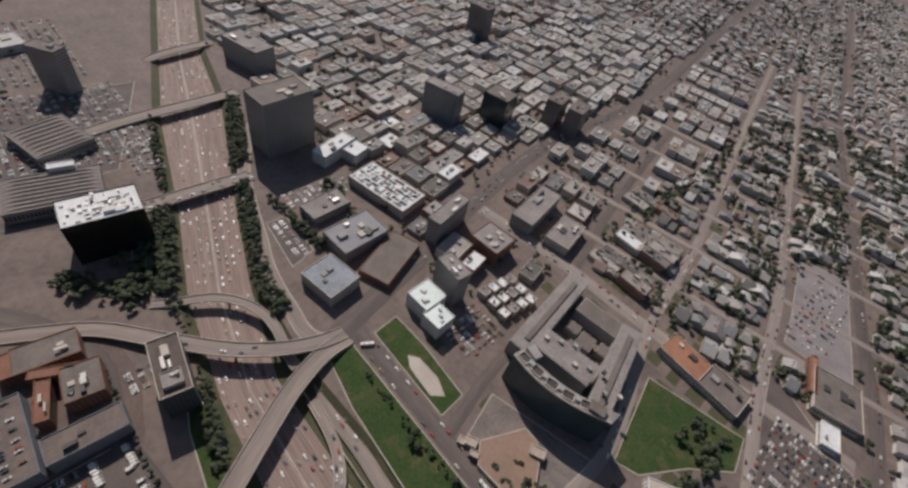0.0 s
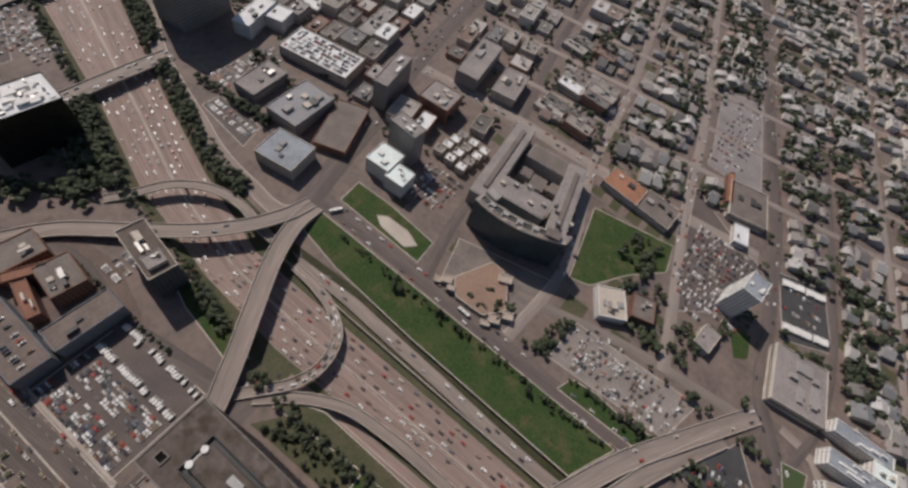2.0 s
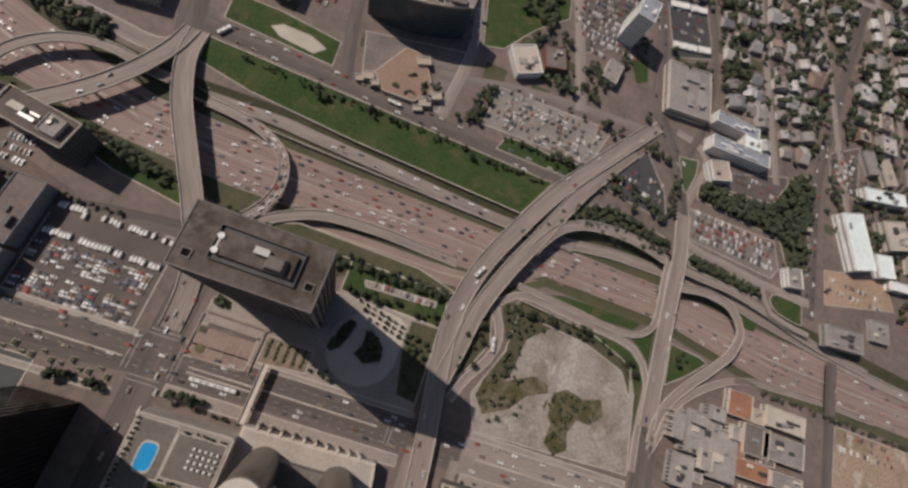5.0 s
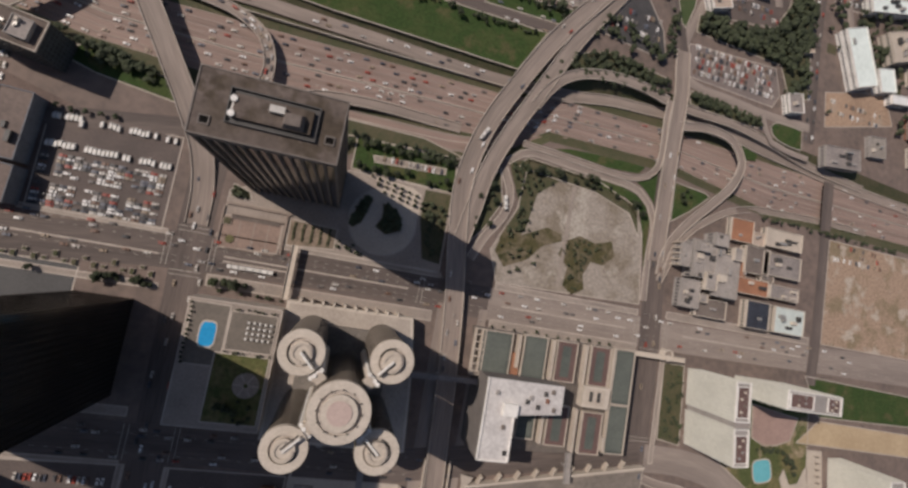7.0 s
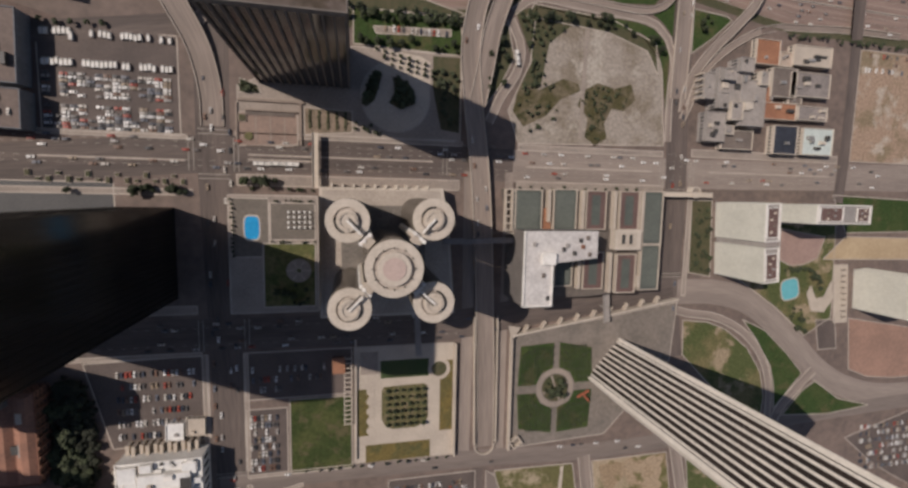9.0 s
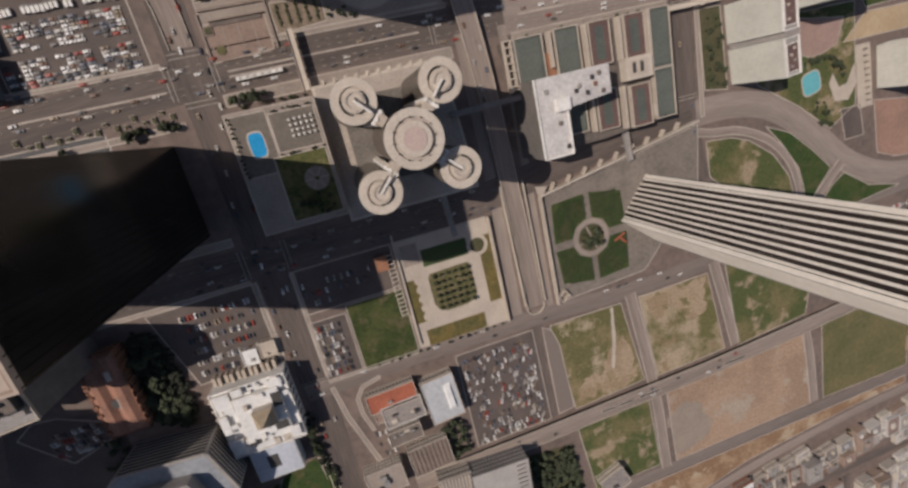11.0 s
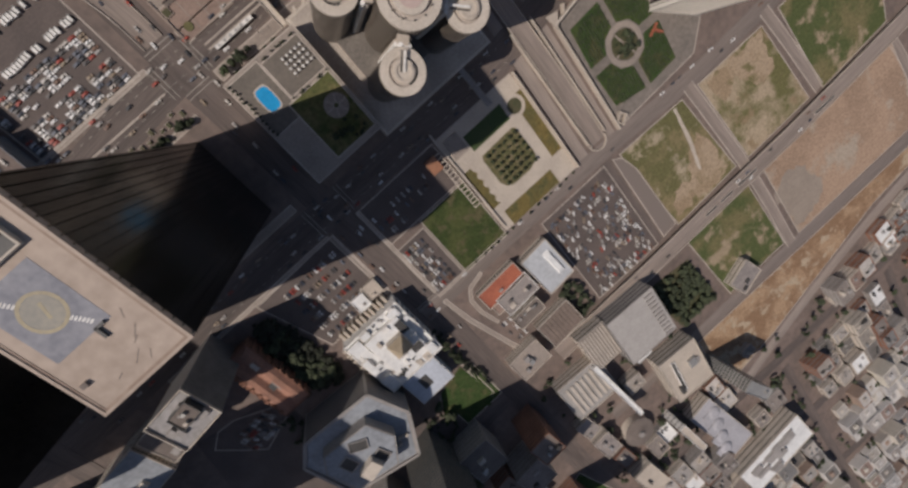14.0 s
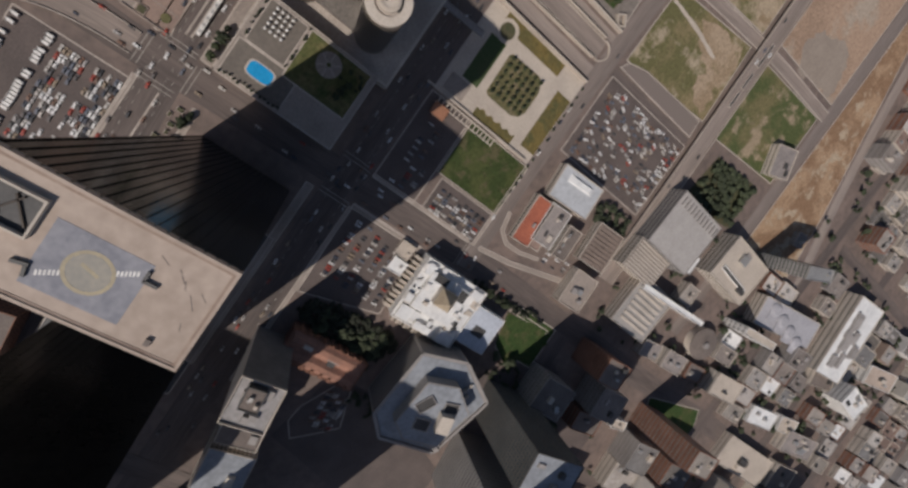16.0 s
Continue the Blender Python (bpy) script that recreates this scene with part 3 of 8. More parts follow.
# ramps on the ground
viaduct([(267, 118, 0.4), (270, 140, 0.5), (278, 156, 1), (293, 175, 2), (316, 198, 2.6), (336, 222, 3), (342, 244, 3), (330, 261, 3), (304, 267, 3), (268, 262, 3)], 8, "curving concrete loop ramp over the freeway")
road("ramp_curve", [(254, 92), (253, 130), (254, 166), (248, 180), (236, 190.5), (216, 195), (190, 196.5), (158, 199), (116, 198), (104, 188)], 5.6, "curving concrete exit ramp", DECK)
viaduct([(116, 207, 0.1), (143, 205.5, 0.2), (172, 203.6, 0.25), (204, 201.2, 0.3), (224, 201, 0.5), (240, 206, 1.2), (249.5, 217, 2.2), (251.5, 236, 3), (251.5, 262, 3.2), (253.5, 284, 3.1)], 5.2, "narrow hooked ramp climbing to the overpass", 0.6)
viaduct([(267, 112, 0.3), (275, 130, 0.35), (282, 149, 0.4), (296, 166, 0.4), (317, 182, 0.4), (339, 194, 0.3), (363, 201, -1.2), (404, 205, -4), (443, 208, -5.4), (520, 209, -5.75)], 6, "entry ramp running down beside the loop to the freeway", 0.6, False)
road("ramp_small", [(102, 182), (112, 158), (108, 140), (96, 122), (86, 100)], 6.5, "narrow curving concrete ramp", DECK)

# raised roadways
viaduct([(-360, 96, 0.3), (-345, 125, 1.5), (-329, 151, 3), (-285, 192, 6), (-242, 235, 7), (-221, 268, 7), (-213, 292, 5), (-212, 312, 0.4)], 13, "curving raised connector road over the freeway")
viaduct([(-330, 195, 0.3), (-320, 211, 2), (-304, 241, 4), (-277, 261, 4.5), (-245, 266, 4), (-222, 262, 2.5), (-206, 262, 0)], 8, "curved concrete ramp over the freeway lanes")
viaduct([(-206, 312, 0.4), (-203, 289, 5), (-190, 252, 7), (-165, 208, 7), (-141, 167, 6), (-128, 140, 3), (-122, 112, 0.5), (-121, 86, 0.12)], 15, "straight raised roadway crossing the freeway")
viaduct([(-176, 258, -3.5), (-150, 256, -2), (-125, 250, 0), (-104, 236, 1.5), (-96, 212, 2.5), (-102, 190, 2.5), (-116, 172, 1.5), (-128, 158, 0.4)], 8, "curling ramp crowded with cars", piers=False)
viaduct([(-116, 164, 0.4), (-96, 182, 1), (-65, 200, 0.5), (-23, 207, -1.5), (34, 208, -5), (60, 208, -5.6)], 8, "descending concrete entry ramp", piers=False)
viaduct([(217, 424, 0.4), (167, 358, 3), (131, 309, 5), (104, 262, 6), (77, 203, 6), (68, 160, 6), (71, 113, 6), (77, 66, 6), (82, 10, 5), (86, -60, 3), (89, -120, 1.5), (90, -180, 0.4)], 15, "long raised roadway curving from the freeway to downtown")
viaduct([(74, 112, 5.7), (80, 140, 5.85), (86, 172, 5.9), (101, 212, 5.9), (119.5, 250, 5.85), (138, 288, 5.2), (147, 306, 4.6), (172, 346, 2.5), (196, 382, 1.2)], 13.5, "second raised deck running beside the first with a dark slot between")
viaduct([(119, 240, 5.5), (128, 256, 5.6), (142, 272, 5.8), (158, 281, 5.8), (172, 285, 5.5), (215, 288, 4.5), (252, 282, 3)], 9, "curved branch of the raised roadway")
viaduct([(263, 338, 0.4), (263, 320, 1.6), (264, 300, 3), (262, 241, 3), (261, 190, 2.5), (261, 130, 0.4)], 15, "straight overpass across the freeway")
viaduct([(262, 282, 0.5), (290, 281, 0.3), (325, 281, 0), (376, 274, -1.5), (431, 263, -4), (511, 255, -5.7)], 8, "pale slip road descending to the freeway", piers=False)
viaduct([(-450, 225, 0.4), (-449, 245, 1.5), (-447, 318, 1.5), (-447, 340, 0.4)], 17, "flat overpass with traffic above the freeway")
viaduct([(-596, 212, 0.4), (-599, 232, 1.5), (-614, 378, 1.5), (-618, 402, 0.4)], 17, "flat overpass above the freeway")
viaduct([(-740, 330, 0.4), (-745, 345, 1.5), (-760, 410, 1.5), (-765, 430, 0.4)], 15, "distant overpass above the freeway")
viaduct([(-60, -319, 0.4), (-20, -317, 3), (60, -315.7, 4.9), (100, -315, 5), (125, -314.6, 5), (160, -314, 5), (200, -313.6, 5), (225, -313.3, 5), (254, -313, 5), (300, -311.2, 5), (400, -307, 4), (560, -300, 0.4)], 17, "long raised street with pale parapets", every=30)
# ---- verges, lots and plazas ----
slab("lawn_strip", [(-198, 311), (-196, 287), (-150, 279), (-60, 274), (100, 271), (122, 312), (20, 312)], 0.25, LAWN, "long green grass strip with trees beside the freeway")
slab("park_triangle", [(-196, 333), (-199, 360), (-160, 362), (-103, 358), (-101, 332)], 0.25, LAWN, "small triangular park lawn")
slab("park_path", [(-150, 338), (-120, 336), (-112, 345), (-128, 351), (-152, 350), (-160, 344)], 0.3, PALE, "pale paved island in the small park")
slab("sports_field", [(16, 421), (-4, 516), (86, 537), (92, 500), (62, 468), (36, 428)], 0.25, LAWN, "green sports field")
slab("hospital_forecourt", [(-74, 332), (-2, 332), (4, 405), (-88, 380)], 0.12, surface("forecourt_paving", (0.21, 0.17, 0.145), (0.13, 0.108, 0.094), 0.35, 0.05), "worn brown paved hospital forecourt")
slab("parking_lot_a", [(40, 340), (45, 385), (168, 394), (152, 347)], 0.10, surface("dusty_lot", (0.28, 0.24, 0.205), (0.19, 0.16, 0.14), 0.5, 0.05), "large dusty car park full of cars", "parking lot")
slab("parking_lot_b", [(174, 330), (210, 390), (238, 352), (245, 322)], 0.10, DARKLOT, "dark asphalt car park", "parking lot")
slab("parking_lot_c", [(268, 348), (374, 353), (382, 325), (374, 311), (272, 315)], 0.10, surface("pinkish_lot", (0.225, 0.18, 0.158), (0.155, 0.125, 0.112), 0.6, 0.05), "worn pinkish car park behind trees", "parking lot")
slab("scrub_belt_a", [(136, 296), (184, 313), (248, 306), (250, 297), (215, 294), (172, 292), (146, 282)], 0.22, SCRUB, "dark scrub belt beside the raised road")
slab("scrub_belt_b", [(276, 301), (325, 298), (358, 294), (365, 285), (325, 284), (278, 288)], 0.22, SCRUB, "dark scrub belt beside the slip road")
slab("grove_ground", [(275, 362), (276, 381), (327, 384), (365, 391), (391, 438), (414, 450), (418, 330), (392, 330), (380, 358)], 0.22, SCRUB, "shaded ground under a dense grove")
slab("parking_lot_i", [(306, 406), (384, 436), (384, 398), (312, 387)], 0.1, LOT, "asphalt car park behind the grove", "parking lot")
slab("parking_lot_j", [(440, 494), (484, 522), (482, 450), (443, 446)], 0.1, LOT, "gravel car park beside the depots", "parking lot")
slab("brown_yard", [(441, 346), (524, 368), (538, 333), (444, 308)], 0.12, FIELD_D, "brown yard with scattered machines")
take(490, 338, 92, 46)
take(345, 372, 140, 34)
take(402, 400, 26, 100)
take(330, 338, 112, 44)
take(208, 352, 66, 60)
take(160, 445, 70, 60)
take(252, 425, 70, 60)
take(355, 425, 60, 40)
take(532, 136, 136, 106)
slab("ramp_verge", [(146, 209.5), (160, 213), (185, 214.5), (222, 215), (238, 214.5), (232, 207), (202, 205), (172, 207.5)], 0.18, LAWN, "green strip between the exit ramp and the freeway", kerb=False)
slab("ramp_lawn", [(194, 192), (216, 191), (232, 187.5), (243, 179), (250, 166), (249.5, 120), (244, 152), (238, 172), (222, 182), (192, 186)], 0.29, LAWN, "green strip inside the curving exit ramp", kerb=False)
slab("hook_lawn", [(231, 199), (243, 204), (252, 214), (252, 182), (248, 187), (240, 194)], 0.22, LAWN, "small green triangle beside the hooked ramp", kerb=False)
slab("loop_green", [(272, 208), (306, 205), (312, 202), (292, 184), (272, 170)], 0.25, LAWN, "green lawn inside the loop ramp")
slab("loop_bank", [(338, 263), (352, 264), (367, 260), (366, 253), (345, 250)], -4.6, LAWN, "small green bank beside the loop ramp", z0=-6.5, kerb=False)
slab("verge_round", [(375, 290), (379, 295), (388, 298), (415, 296), (416, 275), (404, 275), (386, 278), (378, 283)], 0.2, LAWN, "rounded green verge")
TANSOIL = patchy("tan_soil", (0.37, 0.28, 0.19), (0.30, 0.22, 0.14), (0.17, 0.145, 0.07), 0.035, 0.52)


def ragged(ring, amount):
    """An outline with uneven, broken edges."""
    r = random.Random(len(ring) * 7 + int(ring[0][0]))
    out = []
    for (x0, y0), (x1, y1) in zip(ring, ring[1:] + ring[:1]):
        n = max(2, int(math.dist((x0, y0), (x1, y1)) / 5))
        for k in range(n):
            f = k / n
            out.append((x0 + (x1 - x0) * f + r.uniform(-amount, amount), y0 + (y1 - y0) * f + r.uniform(-amount, amount)))
    return out


slab("vacant_lot", [(102, 110), (120, 150), (124, 194), (188, 189), (224, 179), (243, 158), (250, 88), (112, 84)], 0.2, RUBBLE, "pale vacant lot with rubble and scrub")
slab("vacant_scrub", [(116, 186), (190, 180), (228, 168), (240, 148), (236, 175), (192, 191), (122, 196)], 0.28, SCRUB, "dark scrub along the vacant lot")
slab("rubble_scrub", [(106, 188), (122, 194), (170, 194), (150, 178), (136, 166), (130, 132), (116, 118), (108, 122), (122, 152)], 0.27, SCRUB, "brown-green scrub at the vacant lot edge", kerb=False)
slab("scrub_patch", [(168, 130), (182, 138), (198, 134), (214, 139), (219, 126), (208, 116), (196, 117), (190, 104), (193, 92), (182, 85), (172, 92), (174, 108), (164, 118)], 0.28, patchy("lot_scrub", (0.085, 0.075, 0.035), (0.16, 0.13, 0.085), (0.055, 0.055, 0.024), 0.06, 0.5), "dark scrub patch on the vacant lot", kerb=False)
slab("lot_scrub_west", [(112, 134), (128, 128), (150, 139), (164, 136), (166, 130), (148, 122), (136, 108), (116, 98), (106, 110)], 0.275, bpy.data.materials["lot_scrub"], "thin brown-green scrub across the vacant lot", kerb=False)
slab("lot_track", [(166, 90), (169, 90), (172, 180), (168, 180)], 0.285, PAVE, "pale worn track across the vacant lot", kerb=False)
slab("planted_bank", [(-104, 152), (-88, 173), (-67, 178), (-26, 178), (-3, 178), (-9, 174), (-38, 154), (-84, 153)], 0.16, SCRUB, "planted green bank beside the curved ramp", kerb=False)
slab("street_green", [(60, 322), (66, 337), (89, 341), (119, 338), (156, 344), (138, 324)], 0.16, LAWN, "green verge beside the car park")
slab("ramp_island", [(82, 172), (100, 178), (106, 152), (94, 128), (82, 112)], 0.2, SCRUB, "scrub-covered island beside the small ramp")
slab("tower_lawn", [(-22, 152), (-22, 178), (60, 180), (64, 150)], 0.2, LAWN, "lawn with trees behind the office tower")
slab("tower_plaza", [(-104, 82), (-104, 116), (-22, 150), (62, 150), (62, 84)], 0.16, PAVE, "paved plaza round the office tower")
slab("sunken_court", [(-104, 73), (-104, 97), (-63, 98), (-63, 75)], 0.24, surface("reddish_paving", (0.29, 0.205, 0.162), (0.21, 0.15, 0.12), 0.5, 0.06), "reddish paved court with steps")
slab("planter_court", [(-58, 83), (-58, 103), (-23, 102), (-23, 86)], 0.24, surface("brown_planters", (0.255, 0.19, 0.14), (0.15, 0.118, 0.08), 0.4, 0.1), "brown paved court with planted rows")
slab("parking_lot_d", rect(-226, -142, 78, 146), 0.10, LOT, "large asphalt car park packed with cars", "parking lot")
# the twin tower's shadow on this plaza is painted into the paving
slab("tower_court", rect(-330, -186, -50, 44), 0.14, SHADEPAVE, "plaza between the dark towers, coloured near black for their shade")
slab("parking_lot_h", [(-326, -150), (-312, -140), (-296, -142), (-262, -160), (-264, -170), (-300, -182), (-312, -168)], 0.1, LOT, "small packed car park between towers", "parking lot")
slab("hotel_terrace", rect(-106, -47.2, -46, 37), 26.6, PAVE, "raised concrete terrace block beside the hotel")
take(-77, -4, 58, 82)
slab("hotel_court_lawn", rect(-84, -49, -42, 3.5), 26.9, patchy("terrace_lawn", (0.10, 0.105, 0.04), (0.15, 0.13, 0.06), (0.07, 0.085, 0.03), 0.06, 0.5), "dry green lawn on the hotel terrace", z0=26.5)
slab("sunshade_court", rect(-79, -49, 6, 32), 26.8, surface("court_brown", (0.165, 0.14, 0.115), (0.125, 0.107, 0.088), 0.4, 0.05), "dull brown terrace court beside the pool", z0=26.5)
slab("pool_terrace", rect(-104, -80, -6, 35), 26.75, bpy.data.materials["court_brown"], "dull brown pool terrace on the raised block", z0=26.5)
slab("plaza", [(-22, -84), (60, -84), (62, -184), (-22, -183)], 0.16, PALE, "pale paved plaza with lawns and trees")
slab("garden", [(112, -80), (190, -70), (276, -56), (272, -112), (206, -180), (114, -184)], 0.16, surface("terrace_paving", (0.225, 0.19, 0.16), (0.15, 0.13, 0.11), 0.3, 0.05), "paved garden terrace with round beds")
slab("lawn_west", rect(-72, -24, -186, -124), 0.2, patchy("shaded_lawn", (0.045, 0.062, 0.02), (0.075, 0.085, 0.03), (0.10, 0.09, 0.045), 0.045, 0.5), "dark mottled lawn beside the plaza")
slab("parking_lot_e", rect(-104, -74, -184, -130), 0.10, LOT, "small packed car park", "parking lot")
slab("back_street", [(-330, -135), (-258, -150), (-262, -210), (-300, -290), (-360, -290), (-352, -205)], 0.05, LOT, "dark asphalt street between the towers", kerb=False)
slab("tower_lane", [(-206, -258), (-150, -318), (-200, -420), (-270, -420), (-262, -350)], 0.05, LOT, "dark asphalt lane between office towers", kerb=False)
slab("tower_lawn", [(-166, -260), (-136, -252), (-132, -296), (-142, -308), (-168, -290), (-186, -291)], 0.36, LAWN, "green lawn beside the white office block", kerb=False)
slab("courtyard", rect(-104, -24, -122, -84), 0.14, LOT, "shaded asphalt court below the towers")
slab("parking_lot_f", [(-212, -86), (-130, -84), (-130, -150), (-196, -152)], 0.10, LOT, "asphalt car park beside the library", "parking lot")
slab("parking_lot_g", [(6, -202), (82, -202), (84, -304), (6, -304)], 0.10, LOT, "dusty car park packed with cars", "parking lot")
slab("ramp_apron", [(92, -203), (100, -208), (106, -226), (110, -300), (93, -302)], 0.5, HOPEROAD, "pale concrete apron beside the sunken street")
slab("vacant_a", [(100, -204), (176, -206), (192, -300), (112, -304)], 0.2, FIELD_A, "vacant lot of dry grass")
slab("vacant_b", [(196, -206), (276, -206), (292, -300), (208, -302)], 0.2, FIELD_B, "vacant lot of bare soil and dry grass")
slab("bare_corner", ragged([(205, -209), (272, -208), (272, -246), (256, -256), (240, -236), (228, -226), (210, -240)], 3), 0.24, TANSOIL, "bare tan soil spreading over the vacant lot", kerb=False)
slab("bare_corner", ragged([(174, -240), (180, -262), (187, -296), (118, -301), (122, -272), (146, -273), (160, -252)], 4), 0.24, TANSOIL, "worn bare soil along the vacant lot", kerb=False)
slab("dirt_track", ragged([(164, -208), (167, -208), (166, -240), (160, -274), (157, -274), (162, -240)], 0.5), 0.26, PALE, "thin dirt track across the vacant lot", kerb=False)
slab("vacant_c", [(298, -204), (420, -198), (400, -296), (310, -302)], 0.2, FIELD_C, "vacant grassy lot")
slab("vacant_d", [(216, -326), (398, -318), (408, -420), (220, -420)], 0.2, FIELD_D, "brown vacant lot of bare soil")
slab("grey_patch", ragged([(214, -358), (236, -345), (258, -359), (270, -392), (247, -412), (222, -412)], 3), 0.24, surface("grey_soil", (0.30, 0.245, 0.195), (0.24, 0.195, 0.155), 0.3, 0.05), "grey trodden patch on the bare lot", kerb=False)
slab("vacant_e", [(110, -328), (194, -326), (200, -416), (120, -416)], 0.2, FIELD_C, "green vacant lot beside the house")
slab("vacant_f", [(424, -318), (560, -312), (560, -424), (428, -420)], 0.2, DRYGRASS, "dry vacant lot")
slab("tree_hollow", [(44, -336), (101, -343), (107, -404), (57, -404)], 0.2, SCRUB, "dark hollow under dense trees", kerb=False)
slab("dug_slope", [(60, -436), (560, -440), (560, -450), (470, -452), (317, -464), (141, -504), (60, -516)], 0.2, SLOPE, "orange dug-up earth slope")
slab("library_lawn", rect(-170, -126, -306, -262), 0.2, LAWN, "green lawn beside the library")
slab("park_right", [(284, -74), (312, -77), (333, -85), (360, -105), (379, -131), (386, -158), (384, -180), (340, -160), (286, -108)], 0.2, FIELD_C, "olive lawn inside the curving ramp")
slab("park_right_b", [(352, -76), (380, -88), (408, -112), (432, -136), (421, -149), (400, -172), (398, -150), (391, -126), (370, -96)], 0.2, LAWN, "green lawn between two curving roads")
slab("park_right_c", [(434, -156), (450, -146), (484, -168), (528, -179), (470, -184), (412, -180)], 0.2, LAWN, "green lawn below the link road")
slab("red_yard", [(486, -80), (640, -104), (640, -148), (560, -150), (520, -146), (494, -136)], 0.16, surface("red_brown_soil", (0.34, 0.205, 0.15), (0.25, 0.155, 0.115), 0.25, 0.04, bump=0.2), "red-brown bare yard")
slab("grey_court", [(443, -80), (468, -81), (474, -112), (450, -112)], 0.16, LOT, "small asphalt court beside the garden")
slab("parking_lot_k", [(500, -214), (600, -188), (620, -290), (546, -250)], 0.1, LOT, "dusty car park beside vacant land", "parking lot")
slab("garden_walk", [(459, -23), (477, -23), (484, -84), (466, -84)], 0.24, PALE, "pale paved garden walk")
slab("lawn_right", [(448, 48), (700, 40), (700, 14), (470, 10)], 0.2, LAWN, "bright green lawn beside the avenue")
slab("dirt_right", rect(464, 600, 82, 190), 0.2, YARD, "dirt yard with parked machines")
slab("sand_right", [(470, 6), (700, 2), (700, -20), (444, -17)], 0.2, surface("sand", (0.46, 0.35, 0.22), (0.38, 0.28, 0.17), 0.3, 0.04), "sandy yellow strip")
slab("terrace_right", [(336, 20), (456, 18), (462, -78), (430, -96), (392, -66), (344, -36)], 0.14, FIELD_C, "green garden round a small pool")
slab("brick_terrace", [(388, 14), (421, 9), (444, 6), (436, -16), (420, -22), (404, -23), (390, -17)], 0.24, surface("pink_paving", (0.36, 0.245, 0.205), (0.28, 0.19, 0.16), 0.5, 0.08), "pink brick terrace between apartment towers")
slab("garden_path", [(432, -44), (440, -58), (450, -56), (458, -40), (462, -58), (452, -72), (436, -70), (428, -52)], 0.26, PALE, "pale forked garden path")
slab("planting_strip", [(286, -28), (284, 40), (306, 40), (310, -32)], 0.2, SCRUB, "planted strip before the apartment tower")
slab("far_west_lot", [(-700, 60), (-530, 50), (-520, 230), (-690, 300)], 0.08, LOT, "large distant car park", "parking lot")
slab("west_asphalt", [(-345, 72), (-342, 160), (-270, 168), (-214, 152), (-213, 72)], 0.06, surface("reddish_asphalt", (0.155, 0.108, 0.088), (0.10, 0.07, 0.058), 0.5, 0.05), "reddish worn asphalt round the brick buildings", kerb=False)
slab("bank_west", [(-330, 205), (-360, 190), (-440, 218), (-440, 236), (-340, 214)], 0.2, SCRUB, "scrubby freeway bank")
slab("bank_fork", [(-232, 186), (-206, 178), (-150, 170), (-140, 182), (-215, 198)], 0.2, LAWN, "green freeway bank behind the small tower")
slab("building_court", [(-120, 168), (-106, 176), (-70, 190), (30, 190), (64, 182), (60, 178), (-24, 178)], 0.2, SCRUB, "planted bank behind the office tower")

slab("yard_buses", [(196, 598), (246, 616), (268, 541), (219, 518)], 0.10, DARKLOT, "dark asphalt yard with parked white trucks", "parking lot")
slab("lot_avenue", [(76, 640), (150, 596), (172, 590), (182, 520), (118, 468), (96, 545)], 0.09, LOT, "asphalt car park beside the avenue", "parking lot")
slab("pale_lot", [(74, 690), (68, 735), (52, 810), (42, 860), (100, 880), (120, 800), (136, 740), (148, 690)], 0.09, surface("lilac_asphalt", (0.275, 0.24, 0.225), (0.19, 0.165, 0.157), 0.4, 0.04), "large pale faded car park among the houses", "parking lot")
slab("house_verge", [(170, 487), (190, 497), (194, 470), (182, 462)], 0.2, LAWN, "green verge beside the white slab tower", kerb=False)
slab("slip_lot", [(-370, 319), (-369, 340), (-312, 340), (-303, 312)], 0.1, LOT, "narrow car park beside the slip road", "parking lot")
slab("traffic_island", [(247, 400), (270, 405), (270, 388), (262, 362), (257, 366)], 0.2, GRASS, "small green traffic island")
slab("green_square", [(-130, -455), (-112, -528), (-150, -545), (-166, -472)], 0.2, LAWN, "small green square between blocks")
slab("round_court", [(10 + 27 * math.cos(k * math.pi / 14), 115 + 27 * math.sin(k * math.pi / 14)) for k in range(28)], 0.26, PALE, "round paved garden court beside the tower")
slab("bed_court", [(-16, 151), (-4, 150.5), (29, 147), (37, 143), (37, 122), (20, 141)], 0.22, PALE, "pale paved strip with rows of small trees", kerb=False)
slab("court_bed", [(-17, 108), (-15, 112), (-11, 126), (-6, 134), (0, 131), (-3, 120), (-6, 111), (-12, 106)], 0.5, SCRUB, "dark bean-shaped planting bed")
slab("court_bed", [(7, 130), (14, 130), (25, 121), (25, 110), (14, 105), (4, 110), (9, 119)], 0.5, SCRUB, "dark curved planting bed")
slab("plaza_scrub", [(39, 124), (39, 148), (61, 148.5), (61, 90), (46, 92)], 0.22, SCRUB, "brown-green planted ground beside the viaduct", kerb=False)
slab("shade_garden", [(-103, 111), (-102, 121), (-90, 117), (-88, 111)], 0.3, SCRUB, "sunken planting beside the tower")
slab("staff_parking", [(-7, 166), (53, 169), (53, 164), (-5, 161)], 0.3, PAVE, "narrow pale parking strip on the lawn", "parking lot")

# kerbed pavements along the main streets
def pavement(name, ring, label):
    return slab(name, ring, 0.15, PAVE, label, "pavement")


